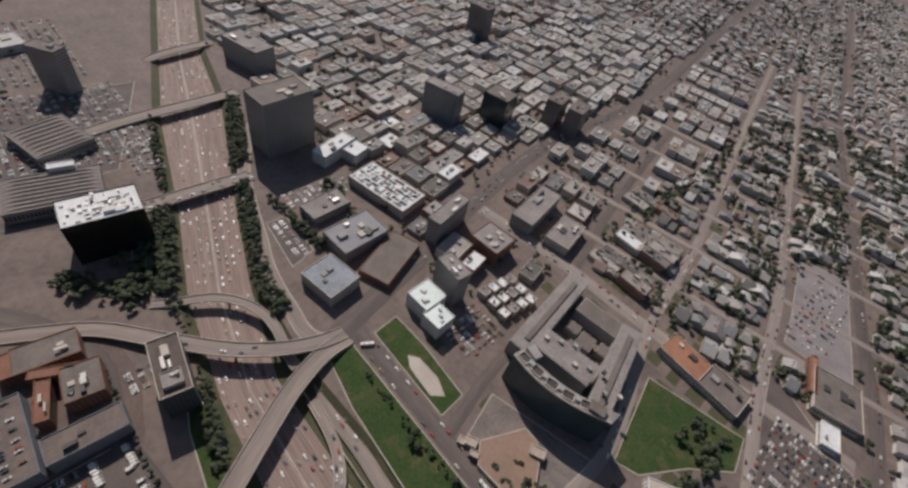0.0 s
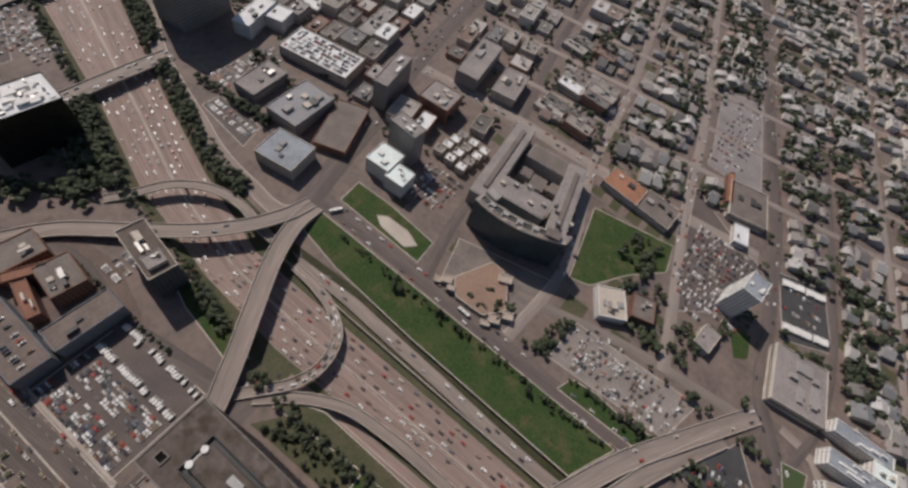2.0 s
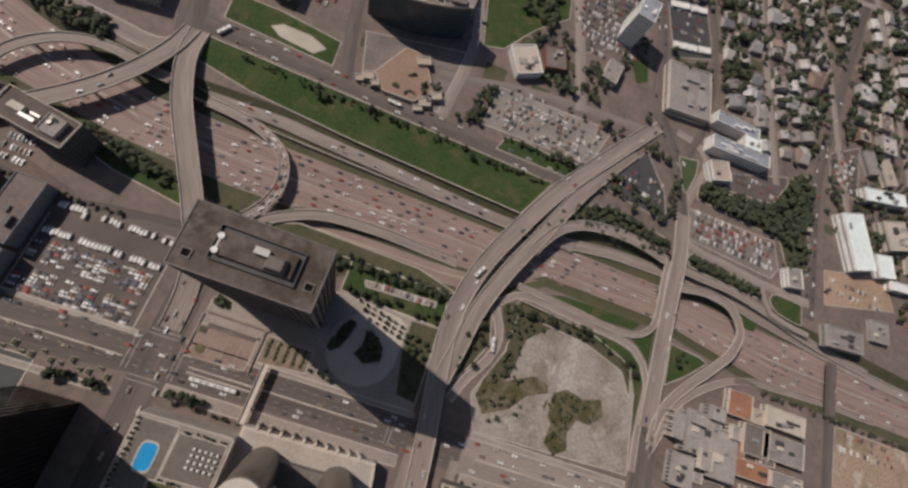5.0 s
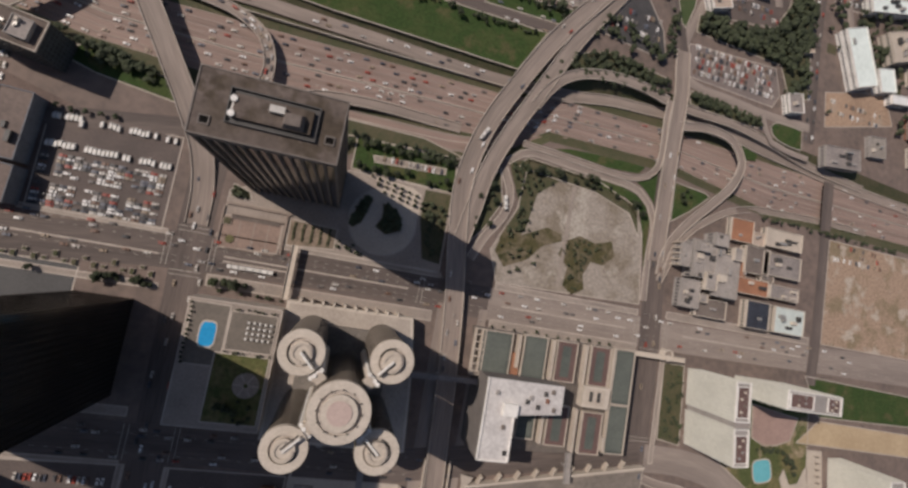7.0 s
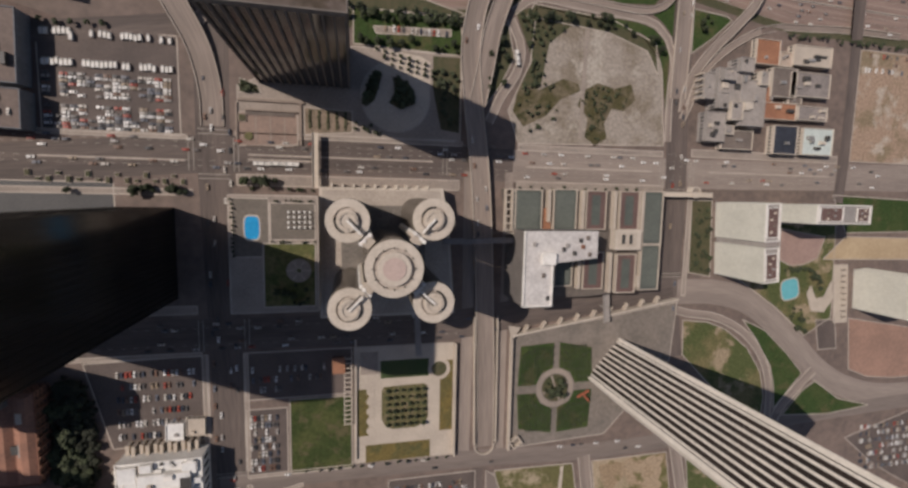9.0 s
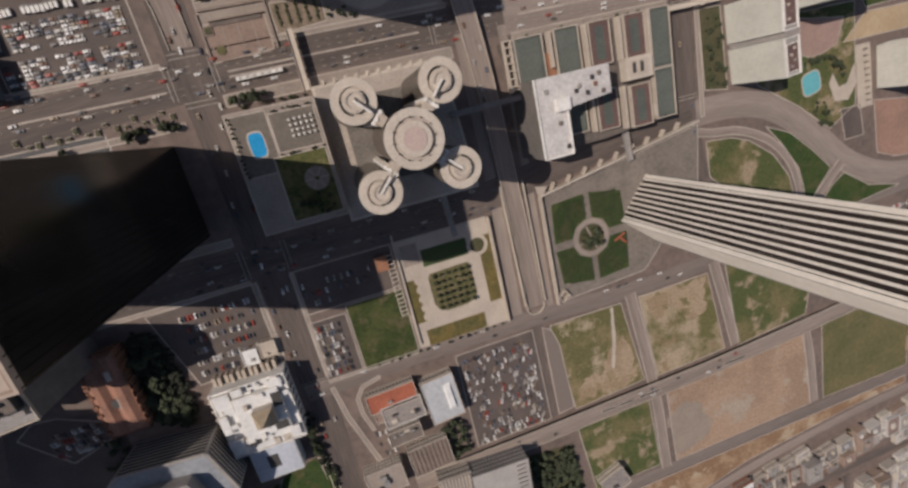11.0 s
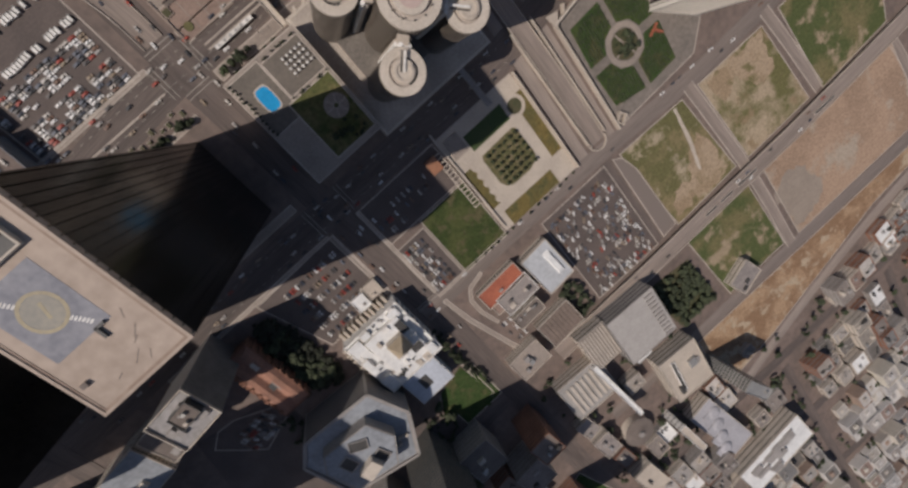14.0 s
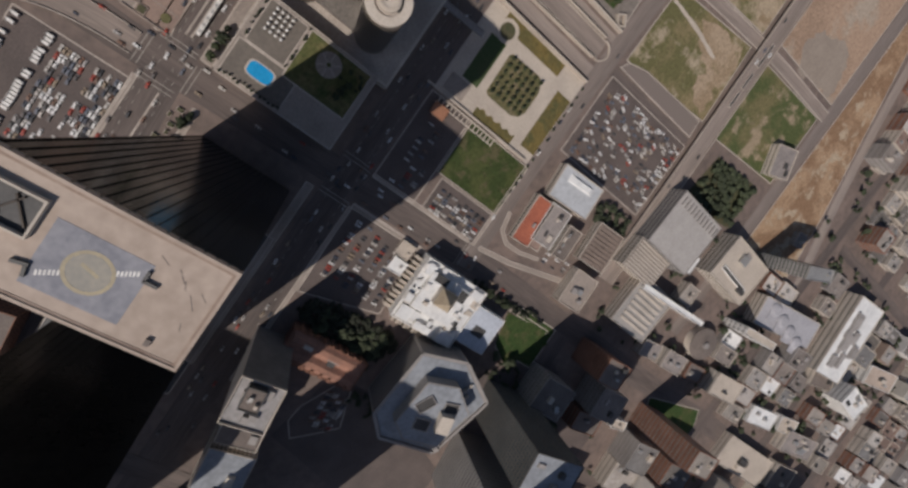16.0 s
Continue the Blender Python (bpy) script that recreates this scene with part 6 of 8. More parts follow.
for _k in range(9):
    part("buttress", Geo().box(-13.6, -27 + 6.7 * _k, 1.4, 1.6, -16, 0.8), BRICK, _bh)
    part("buttress", Geo().box(13.6, -27 + 6.7 * _k, 1.4, 1.6, -16, 0.8), BRICK, _bh)
building("small white kiosk on the car park", -153, -140, 12, 13, 5, -2, WHITE, ROOFWHITE, 1, 1)
building("low tan-roofed office beside the library", -139, -138, 13, 13, 4, -2, CREAM, PALE, 1, 1)
building("long low building with a red roof", -58, -215, 43, 18, 9, 2, CREAM, ROOFRED, 1, 1)
building("flat-roofed rear wing beside the red-roofed building", -60, -231, 34, 11, 6, 2, CREAM, surface("rosy_roof", (0.32, 0.22, 0.18), (0.22, 0.155, 0.125), 0.4, 0.08), 1, 3)
building("white building with a courtyard roof", -52, -232, 36, 22, 9, 3, WHITE, ROOFGREY, 1, 5)
building("grey shed roof beside the car park", -16, -232, 30, 44, 11, 4, CREAM, surface("blue_white_roof", (0.48, 0.49, 0.50), (0.38, 0.385, 0.39), 0.4, 0.08), 1, 0)
_skl = thing("skylight", "bright white ridge skylight on the shed", "skylight", pose(-9, -232, 11))
part("glazing", Geo().box(0, 0, 7, 28, 0.1, 2.4, 4, 0.35), ROOFWHITE, _skl)
building("brown-roofed store block", -56, -254, 30, 15, 11, 2, CREAM, ROOFBROWN, None, 5)
building("low store with a ribbed brown roof", -40, -287, 38, 30, 10, 3, CREAM, surface("ribbed_brown_roof", (0.235, 0.18, 0.145), (0.17, 0.13, 0.105), 0.4, 0.06), None, 0)
_rr = thing("roof_ribs", "low brown ribs along the store roof", "roof ribs", pose(-40, -287, 10, 0, 0, 3))
for k in range(9):
    part("rib", Geo().box(-16 + 4 * k, 0, 1.3, 27, 0.1, 1.0), bpy.data.materials["ribbed_brown_roof"], _rr)
building("low tan block beside the street", -84, -292, 34, 26, 12, 2, CREAM, PAVE, None, 3)
building("parking garage with a plain grey roof", 16, -343, 56, 58, 24, -3, GREY, surface("garage_roof", (0.40, 0.37, 0.34), (0.33, 0.305, 0.28), 0.4, 0.06), 5, 0, rim=0.6)
_ribs = thing("roof_ribs", "short raised concrete ribs along the garage roof edge", "roof ribs", pose(16, -343, 24, 0, 0, -3))
for k in range(11):
    part("rib", Geo().box(20, -26 + 5 * k, 9, 1.8, 0.1, 1.4), GREY, _ribs)
building("low wing with a broad ribbed roof", -26, -332, 31, 42, 17, -3, CREAM, ROOFGREY, 3, 0)
_ribs2 = thing("roof_ribs", "rows of pale raised ribs on the wing roof", "roof ribs", pose(-26, -332, 17, 0, 0, -3))
for k in range(9):
    part("rib", Geo().box(-12.8 + 3.2 * k, 0, 1.5, 38, 0.1, 1.5), CREAM, _ribs2)
building("pale garage annex with roof slots", 26, -430, 46, 58, 20, -5, CREAM, PALE, 4, 3)
_sg = thing("roof_slot", "dark sheet standing in for a shaded slot in the pale annex roof", "roof opening", pose(16, -428, 20, 0, 0, -7))
# dark sheet in place of the shade inside the slot
part("opening", Geo().box(0, 0, 3.4, 40, 0.1, 0.5), DARKMETAL_WELLSHADE, _sg)
part("rim", Geo().rim_of(0, 0, 5, 42, 0.7, 0.1, 1.3), WHITE, _sg)
building("grey annex with rows of roof lights", -62, -364, 52, 48, 14, -3, CREAM, surface("annex_roof", (0.34, 0.315, 0.29), (0.28, 0.26, 0.24), 0.4, 0.06), 3, 0)
_rl = thing("roof_lights", "rows of pale roof lights on the annex", "roof lights", pose(-62, -364, 14))
for k in range(7):
    part("roof_light", Geo().box(-18 + 6 * k, 0, 2.6, 36, 0.1, 1.3, -3), CREAM, _rl)
building("cottage-like pale house on the hill", 138, -404, 30, 26, 9, 20, CREAM, ROOFGREY, 2, 2)
building("tall slim blade-like glass tower", 62, -474, 13, 34, 56, 24, METAL, METAL, None, 1, glass=BLUEGLASS)
building("long pale hall with a lobed roof", 22, -540, 32, 96, 14, 10, CREAM, surface("lilac_roof", (0.40, 0.385, 0.40), (0.32, 0.31, 0.32), 0.4, 0.06), 3, 0)
for _k in range(4):
    _lb = thing("roof_vault", "rounded grey roof vault on the long hall", "roof", pose(24 - 4.2 * _k, -512 - 19 * _k, 14, 0, 0, 10), "roof vaults")
    part("vault", Geo().disc(0, 0, 8.5, 0.1, 1.6, 24, 7.6).disc(0, 0, 7.6, 1.6, 3.0, 24, 4.5), bpy.data.materials["lilac_roof"], _lb)
    part("vault_strip", Geo().box(-4, 0, 17, 15, 0.1, 1.4), bpy.data.materials["lilac_roof"], _lb)
building("large white-roofed market hall", 54, -637, 100, 48, 18, 6, CREAM, ROOFWHITE, 3, 14, unit_mat=GREY)

# low and mid-rise blocks below the raised street
for _lab, _x, _y, _w, _d, _h, _a, _wall, _roof, _n in (
        ("small grey store block beside the annex", -89, -407, 17, 24, 10, 8, CREAM, ROOFGREY, 1), ("grey-roofed office block", -86, -440, 20, 29, 12, 4, CREAM, ROOFGREY, 3),
        ("dark-roofed brick store block", -82, -472, 17, 24, 12, 6, BRICK, ROOFBROWN, 2), ("cream hall with a pale roof", -76, -520, 25, 42, 16, 6, CREAM, PALE, 1),
        ("white apartment tower with dark roof wells", -1, -692, 25, 40, 30, -10, WHITE, ROOFWHITE, 6),
        ("brown-roofed warehouse with pale walls", 4, -650, 26, 40, 12, 14, CREAM, ROOFBROWN, 2), ("tan-roofed warehouse with pale walls", 48, -738, 24, 58, 14, 12, WHITE, ROOFTAN, 3),
        ("long low hall with a pale roof", -132, -628, 37, 90, 10, 0, CREAM, PALE, 2), ("dark-roofed low workshop block", -125, -700, 33, 38, 12, 6, CREAM, ROOFBROWN, 2),
        ("grey-brown warehouse with roof boxes", -79, -690, 27, 60, 12, 8, CREAM, ROOFGREY, 5), ("white-roofed corner store block", -78, -606, 21, 44, 10, 9, WHITE, ROOFWHITE, 2),
        ("pale-roofed small store block", -68, -652, 19, 30, 10, 10, WHITE, PALE, 2), ("dark shaded office block with a sunk roof", -178, -325, 32, 35, 30, 0, GREY, ROOFBROWN, 3),
        ("reddish-brown shaded office block", -184, -384, 20, 30, 20, 8, BRICK, ROOFBROWN, 2), ("small pale pavilion block", -171, -431, 10, 18, 10, 10, WHITE, PALE, 1),
        ("slim white slab with a bright blank wall", -41, -388, 5, 88, 19, 4, WHITE, ROOFWHITE, 0), ("slim white slab with a bright blank wall", -14, -500, 8, 48, 28, 6, WHITE, PALE, 0)):
    building(_lab, _x, _y, _w, _d, _h, _a, _wall, _roof, max(1, int(_h / 5)), _n, glass=PALEGLASS)
_rb = thing("round_building", "round hall with a dark conical roof", "building", pose(-52, -462, 0))
take(-52, -462, 40, 40)
part("wall", Geo().disc(0, 0, 17, -0.2, 9, 32), CREAM, _rb)
part("roof", Geo().disc(0, 0, 17.6, 9, 11.5, 32, 4), ROOFBROWN, _rb)
part("lantern", Geo().disc(0, 0, 3.2, 11.2, 13.5, 16), GREY, _rb)
_sl = thing("median_slots", "long dark sheets standing in for shaded light wells in the raised street", "light well", kind="structure")
# dark boxes on the deck stand in for the wells' shade
for _x0, _x1 in ((137, 152), (157, 173), (181, 205), (286, 312)):
    part("light_well", Geo().box((_x0 + _x1) / 2, -314.6, _x1 - _x0, 1.9, 5.0, 5.75), DARKMETAL_WELLSHADE, _sl)
    part("well_rim", Geo().rim_of((_x0 + _x1) / 2, -314.6, _x1 - _x0 + 1.4, 3.4, 0.6, 5.0, 5.8), KERB, _sl)

# ---- beyond the freeway ----
MINTWHITE = surface("mint_white_roof", (0.74, 0.80, 0.75), (0.62, 0.68, 0.63), 0.3, 0.07)
SLATEBLUE = surface("blue_grey_panel", (0.19, 0.20, 0.22), (0.14, 0.148, 0.162), 0.4, 0.05)
SLATE = surface("slate_panel", (0.05, 0.056, 0.058), (0.038, 0.042, 0.044), 0.4, 0.05, rough=0.5)


def hospital():
    """A curved slab with two long wings behind it."""
    root = thing("hospital", "dark curved glass hospital slab with long flat wings", "hospital")
    take(-52, 455, 108, 150, -10)
    outer, inner = [], []
    for k in range(13):
        t = k / 12
        x, y = -94 + 88 * t, 404 - 20 * math.sin(math.pi * (0.25 + 0.62 * t)) + 13 * t + 8
        outer.append((x, y))
        inner.append((x + 1, y + 13))
    ring = outer + inner[::-1]
    part("slab", Geo().prism(ring, -0.2, 40), TEALGLASS, root)
    part("slab_roof", Geo().prism(ring, 40, 40.5), ROOFGREY, root)
    for k in range(12):
        a, b = Vector(outer[k]), Vector(outer[k + 1])
        m, an = (a + b) / 2, math.degrees(math.atan2(b.y - a.y, b.x - a.x))
        for z in (4, 8, 12, 16, 20, 24, 28, 32, 36):
            part("ledge", Geo().box(m.x, m.y, (b - a).length, 0.3, z, z + 0.6, an), SLATE, root)
        part("parapet", Geo().box(m.x, m.y, (b - a).length + 0.2, 0.8, 40, 42, an), CREAM, root)
    part("wing", Geo().box(-108, 480, 22, 120, -0.2, 20, 8), GREY, root)
    part("wing_roof", Geo().box(-108, 480, 20.6, 118, 20, 20.3, 8), ROOFGREY, root)
    part("wing", Geo().box(-30, 478, 21, 112, -0.2, 20, 14), GREY, root)
    part("wing_roof", Geo().box(-30, 478, 19.6, 110, 20, 20.3, 14), ROOFGREY, root)
    part("link", Geo().box(-66, 520, 60, 22, -0.2, 16, 8), GREY, root)
    part("link_roof", Geo().box(-66, 520, 58, 20, 16, 16.3, 8), ROOFBROWN, root)
    part("link", Geo().box(-66, 448, 54, 26, -0.2, 24, 8), GREY, root)
    part("link_roof", Geo().box(-66, 448, 52, 24, 24, 24.3, 8), ROOFGREY, root)
    for k in range(1, 11):
        a, b = Vector(outer[k]), Vector(inner[k])
        m, an = (a + b) / 2, math.degrees(math.atan2(outer[k + 1][1] - outer[k][1], outer[k + 1][0] - outer[k][0]))
        if k % 2:
            # pit shade painted as a dark sheet inside the rim
            part("roof_pit", Geo().box(m.x, m.y, 9, 7, 40.5, 40.8, an), DARKMETAL_WELLSHADE, root, "dark sheet standing in for a shaded roof pit")
            part("pit_rim", Geo().rim_of(m.x, m.y, 10.2, 8.2, 0.6, 40.5, 42.2, an), CREAM, root)
        else:
            part("roof_unit", Geo().box(m.x, m.y + 1, 5, 4, 40.5, 43, an), METAL, root)
    for x, y, w, d, h in ((-84, 492, 14, 12, 9), (-66, 486, 16, 18, 12), (-50, 496, 10, 14, 8), (-70, 470, 12, 9, 15)):
        part("court_block", Geo().box(x, y, w, d, -0.2, h, 8), GREY, root)
        part("court_roof", Geo().box(x, y, w - 1, d - 1, h, h + 0.25, 8), ROOFBROWN, root)
    for x, y, L, a in ((-108, 480, 96, 8), (-30, 478, 88, 14)):
        part("roof_ridge", Geo().box(x, y, 5, L, 20.3, 22, a), ROOFBROWN, root)
    part("machine_house", Geo().box(-84, 412, 12, 8, 40.5, 45, -12), GREY, root)
    part("machine_house", Geo().box(-20, 416, 13, 9, 40.5, 45, 16), ROOFBROWN, root)
    for k in range(8):
        part("roof_unit", Geo().box(-90 + 11 * k, 446 + 8 * (k % 3), 4, 3.5, 24.3, 27), rnd.choice((METAL, CREAM, DARKMETAL_WELLSHADE)), root)
    return root


hospital()
slab("garden_terrace", [(-66, 342), (-49, 379), (-36, 379), (-23, 366), (-12, 347), (-26, 330), (-54, 328)], 4.0, surface("terrace_brick", (0.30, 0.195, 0.135), (0.235, 0.155, 0.11), 0.3, 0.04), "raised brown brick terrace before the hospital", z0=-0.2)
for _x, _y, _w, _d, _h in ((-70, 336, 9, 7, 4), (-62, 331, 7, 5, 5), (-30, 372, 12, 8, 6), (-16, 334, 10, 8, 4), (-8, 344, 9, 7, 5), (-20, 326, 8, 5, 3), (-76, 331, 6, 6, 3)):
    building("small tan garden pavilion by the terrace", _x, _y, _w, _d, _h, 25, CREAM, ROOFTAN, 1, 0, name="pavilion", category="pavilion")
building("tall grey concrete office tower with a flat roof", -487, 402, 66, 38, 72, 96, surface("plain_grey", (0.25, 0.235, 0.215), (0.205, 0.19, 0.175), 0.2, 0.03), ROOFBROWN, None, 3)
building("broad grey office block by the freeway", -686, 455, 70, 34, 34, 16, GREY, ROOFGREY, None, 3)
building("white-roofed L-shaped block", -437, 443, 56, 20, 16, 108, WHITE, ROOFWHITE, None, 3)
building("white-roofed wing", -425, 462, 26, 30, 14, 108, WHITE, ROOFWHITE, None, 1)
building("parking deck with cars on its white roof", -345, 456, 84, 42, 12, 12, CREAM, ROOFWHITE, 3, 0, rim=1.3)
building("grey low office with a flat roof", -356, 381, 27, 48, 10, 5, GREY, ROOFGREY, None, 5)
building("grey office block with roof machinery", -300, 383, 38, 56, 15, 4, GREY, surface("bluish_roof", (0.29, 0.28, 0.28), (0.22, 0.212, 0.212), 0.4, 0.06), None, 6)
building("brown flat-roofed garage", -257, 396, 34, 66, 8, 22, BRICK, ROOFBROWN, 2, 0)
building("cream office block with angled grey roof", -265, 331, 41, 36, 14, 10, CREAM, BLUEROOF, None, 3)
building("concrete office slab with white roof boxes", -261, 477, 16, 58, 34, 13, GREY, ROOFGREY, None, 3, unit_mat=WHITE)
building("white-roofed polygonal office block", -193, 390, 26, 27, 19, 4, WHITE, MINTWHITE, None, 3, unit_mat=WHITE, glass=TEALGLASS)
building("white-roofed office wing", -169, 384, 21, 21, 18, 4, WHITE, MINTWHITE, None, 3, unit_mat=WHITE, glass=TEALGLASS)
building("grey apartment tower", -193, 420, 32, 17, 42, -3, GREY, ROOFGREY, None, 3, unit_mat=WHITE)
building("long grey office block", -220, 591, 28, 78, 18, 11, GREY, ROOFGREY, None, 4)
building("flat-roofed store block", -172, 592, 30, 52, 12, 12, CREAM, ROOFGREY, None, 5)
building("brick apartment block", -210, 500, 36, 34, 20, 6, BRICK, ROOFGREY, None, 5)
building("grey office tower beyond the boulevard", -445, 630, 55, 22, 50, 18, surface("mid_grey", (0.24, 0.235, 0.235), None, 0.3, 0.03), ROOFGREY, None, 2)
building("dark office tower", -400, 705, 40, 36, 46, 14, BLUEGLASS, ROOFBROWN, None, 2)
building("paired brown apartment tower", -352, 790, 24, 40, 44, 14, surface("dull_brown", (0.19, 0.16, 0.145), None, 0.3, 0.03), ROOFBROWN, None, 2)
building("paired brown apartment tower", -318, 800, 24, 40, 44, 14, bpy.data.materials["dull_brown"], ROOFBROWN, None, 2)
building("dark brown apartment tower", -640, 900, 40, 30, 60, 14, bpy.data.materials["dull_brown"], ROOFBROWN, None, 2)
building("dark glass block with a glittering white roof deck", -417, 197, 36, 60, 45, -6, BLACKSTONE, ROOFWHITE, None, 10, glass=BLACKSTONE, unit_mat=WHITE)
_rg = random.Random(5)
for _k in range(46):
    _a, _b = _rg.uniform(-16, 14), _rg.uniform(-28, 26)
    _gr = thing("roof_unit", "small bright metal roof unit on the dark block", "roof unit", pose(-417 + _a * 0.995 + _b * 0.105, 197 - _a * 0.105 + _b * 0.995, 45.1, 0, 0, -6), "roof units")
    part("casing", Geo().box(0, 0, _rg.uniform(1.5, 5), _rg.uniform(1.2, 4), 0, _rg.uniform(0.6, 2.6)), _rg.choice((WHITE, ROOFWHITE, METAL, DARKMETAL_WELLSHADE, WHITE)), _gr)
building("long brown shed with a ribbed roof", -501, 172, 52, 78, 12, -10, GREY, ROOFBROWN, 1, 0)
building("long brown shed with a ribbed roof", -590, 190, 62, 56, 12, 15, GREY, ROOFBROWN, 1, 0)
for sx, sy, sw, sd, sa in ((-501, 172, 52, 78, -10), (-590, 190, 62, 56, 15)):
    _sr = thing("roof_ridges", "raised ridges on a brown shed roof", "roof", pose(sx, sy, 12, 0, 0, sa))
    for k in range(8):
        part("ridge", Geo().box(-sw / 2 + 5 + k * (sw - 10) / 7, 0, 2.2, sd - 3, 0.1, 1.4, 0, 0.3), ROOFGREY, _sr)
building("bright white roof cabin on the shed", -528, 186, 9, 22, 17, -10, WHITE, ROOFWHITE, 1, 0)
building("tall slim office slab in the car park", -700, 226, 36, 18, 55, 37, GREY, ROOFBROWN, None, 2)
building("office slab with a brown rimmed roof", -246, 186.5, 50, 21, 31, -9, surface("slab_grey", (0.075, 0.083, 0.085), None, 0.4, 0.05), surface("dark_brown_roof", (0.135, 0.10, 0.08), (0.085, 0.065, 0.053), 0.4, 0.06), None, 4, rim=1.3)
building("roof machine house of the office slab", -233, 184.5, 12, 13, 3, -9, GREY, ROOFGREY, 0, 3, name="plant_room", z0=31.1)
building("orange-roofed school building", 8, 562, 44, 30, 9, -4, CREAM, TERRA, 2, 2)
building("grey-roofed school wing", 51, 562, 41, 34, 8, -4, CREAM, ROOFBROWN, 2, 3)
building("large pale warehouse with roof vents", 239, 475, 52, 60, 10, 8, CREAM, ROOFGREY, 1, 9, unit_mat=GREY)
building("tall white slab block with a bright end wall", 158, 515, 19, 28, 40, -8, WHITE, BLUEROOF, None, 3, unit_mat=WHITE, glass=TEALGLASS)
building("long white apartment block", 309, 429, 72, 15, 13, 4, WHITE, BLUEROOF, None, 5, unit_mat=WHITE, glass=PALEGLASS)
building("long white apartment block", 301, 459, 54, 13, 13, 1, WHITE, BLUEROOF, None, 4, unit_mat=WHITE, glass=PALEGLASS)
building("short white apartment wing", 322, 444, 20, 18, 13, 4, WHITE, MINTWHITE, None, 2, glass=PALEGLASS)
building("bright white warehouse", 471, 389, 29, 64, 12, 20, WHITE, MINTWHITE, 2, 1)
building("white-roofed depot beside a lane", 511, 462, 60, 16, 10, 14, WHITE, MINTWHITE, 2, 4)
building("cream block with rows of roof vents", 526, 418, 30, 34, 12, 20, CREAM, PALE, 2, 9)
building("bright white warehouse", 513, 376, 22, 26, 9, 14, WHITE, MINTWHITE, 2, 0)
building("small white-roofed shed", 536, 360, 26, 10, 8, 8, WHITE, ROOFWHITE, 1, 0)
building("long grey shed beside the car park", 493, 502, 13, 30, 8, 24, GREY, ROOFGREY, 1, 0)
building("tan-roofed long shed", 518, 500, 13, 34, 8, 24, CREAM, ROOFTAN, 1, 1)
building("pale house beside the grove", 395, 318, 18, 20, 8, 12, WHITE, ROOFGREY, 2, 2)
building("white gabled block by the lane", 290, 398, 22, 22, 10, 20, WHITE, ROOFTAN, 2, 1)
building("tan hut between trees", 407, 386, 13, 16, 5, 18, CREAM, ROOFTAN, 1, 0)
building("grey roofed depot beside the freeway", 462, 276, 46, 22, 8, 6, GREY, ROOFGREY, 1, 6)
building("grey car-park deck with cars on its roof", -261, 90, 64, 25, 14, -2, SLATEBLUE, surface("deck_roof", (0.185, 0.14, 0.118), (0.125, 0.096, 0.082), 0.4, 0.06), 0, 0)
building("raised arm of the car-park deck", -239, 128, 20, 46, 14, -2, SLATEBLUE, bpy.data.materials["deck_roof"], 0, 2)
building("brown-roofed hall with roof boxes", -279, 137, 30, 24, 15, -8, BRICK, ROOFBROWN, None, 7)
building("low brick wing with a reddish roof", -284, 114, 42, 9, 12, -14, BRICK, BRICK, None, 2)
building("narrow brick wing with a reddish roof", -297, 126, 8, 34, 13, -24, BRICK, BRICK, None, 1)
building("brick hall with a red roof edge", -318, 124, 24, 40, 13, -6, BRICK, ROOFBROWN, None, 3)
building("low brick porch with a reddish roof", -322, 100, 22, 9, 10, -6, BRICK, BRICK, None, 0)
building("large white villa with a stepped roof", 60, 421, 27, 31, 9, 30, WHITE, PALE, 2, 6)
building("brick-edged house with a sunken roof court", 87, 438, 22, 25, 9, 18, BRICK, ROOFBROWN, 2, 3)
slab("villa_court", [(64, 462), (82, 470), (92, 456), (74, 446)], 0.12, DARKLOT, "small dark asphalt court behind the villas", kerb=False)
building("pale house beside the avenue", 150, 455, 16, 26, 8, -10, CREAM, ROOFGREY, 2, 1)
building("long flat warehouse with a brown roof", 134, 656, 46, 56, 9, 14, CREAM, ROOFBROWN, 1, 3)
building("narrow rust-roofed wing of the warehouse", 108, 664, 7, 50, 9, 14, BRICK, TERRA, 1, 0)
building("white-roofed truck depot", 141, 606, 16, 27, 7, 14, WHITE, ROOFWHITE, 1, 1)
building("brick-edged office block with roof units", -330, 66, 40, 30, 18, 6, BRICK, ROOFBROWN, None, 3)
for i in range(4):
    for j in range(3):
        _w = building("small white-roofed row house", -168 + 15 * j + 1.5 * i, 448 + 12 * i - 1 * j, 10, 9.5, 8, 6, CREAM, ROOFWHITE if (i + j) % 3 else ROOFGREY, 2, 1, name="row_house", category="house")
        tagged(_w, group="row houses")


# planters along the avenue below the black tower
for _k in range(17):
    _x = -236 + 5.9 * _k
    _h = thing("planter_box", "low concrete planter filled with dark hedge", "planter", pose(_x, 45.5 if _k % 3 else 49.5, 0.1), "planters")
    part("box", Geo().rim_of(0, 0, 3.6, 2.6 if _k % 2 else 4.6, 0.3, 0, 0.8), KERB, _h)
    part("hedge", Geo().box(0, 0, 2.9, 1.9 if _k % 2 else 3.9, 0, 1.5, 0, 0.12), SCRUB, _h)
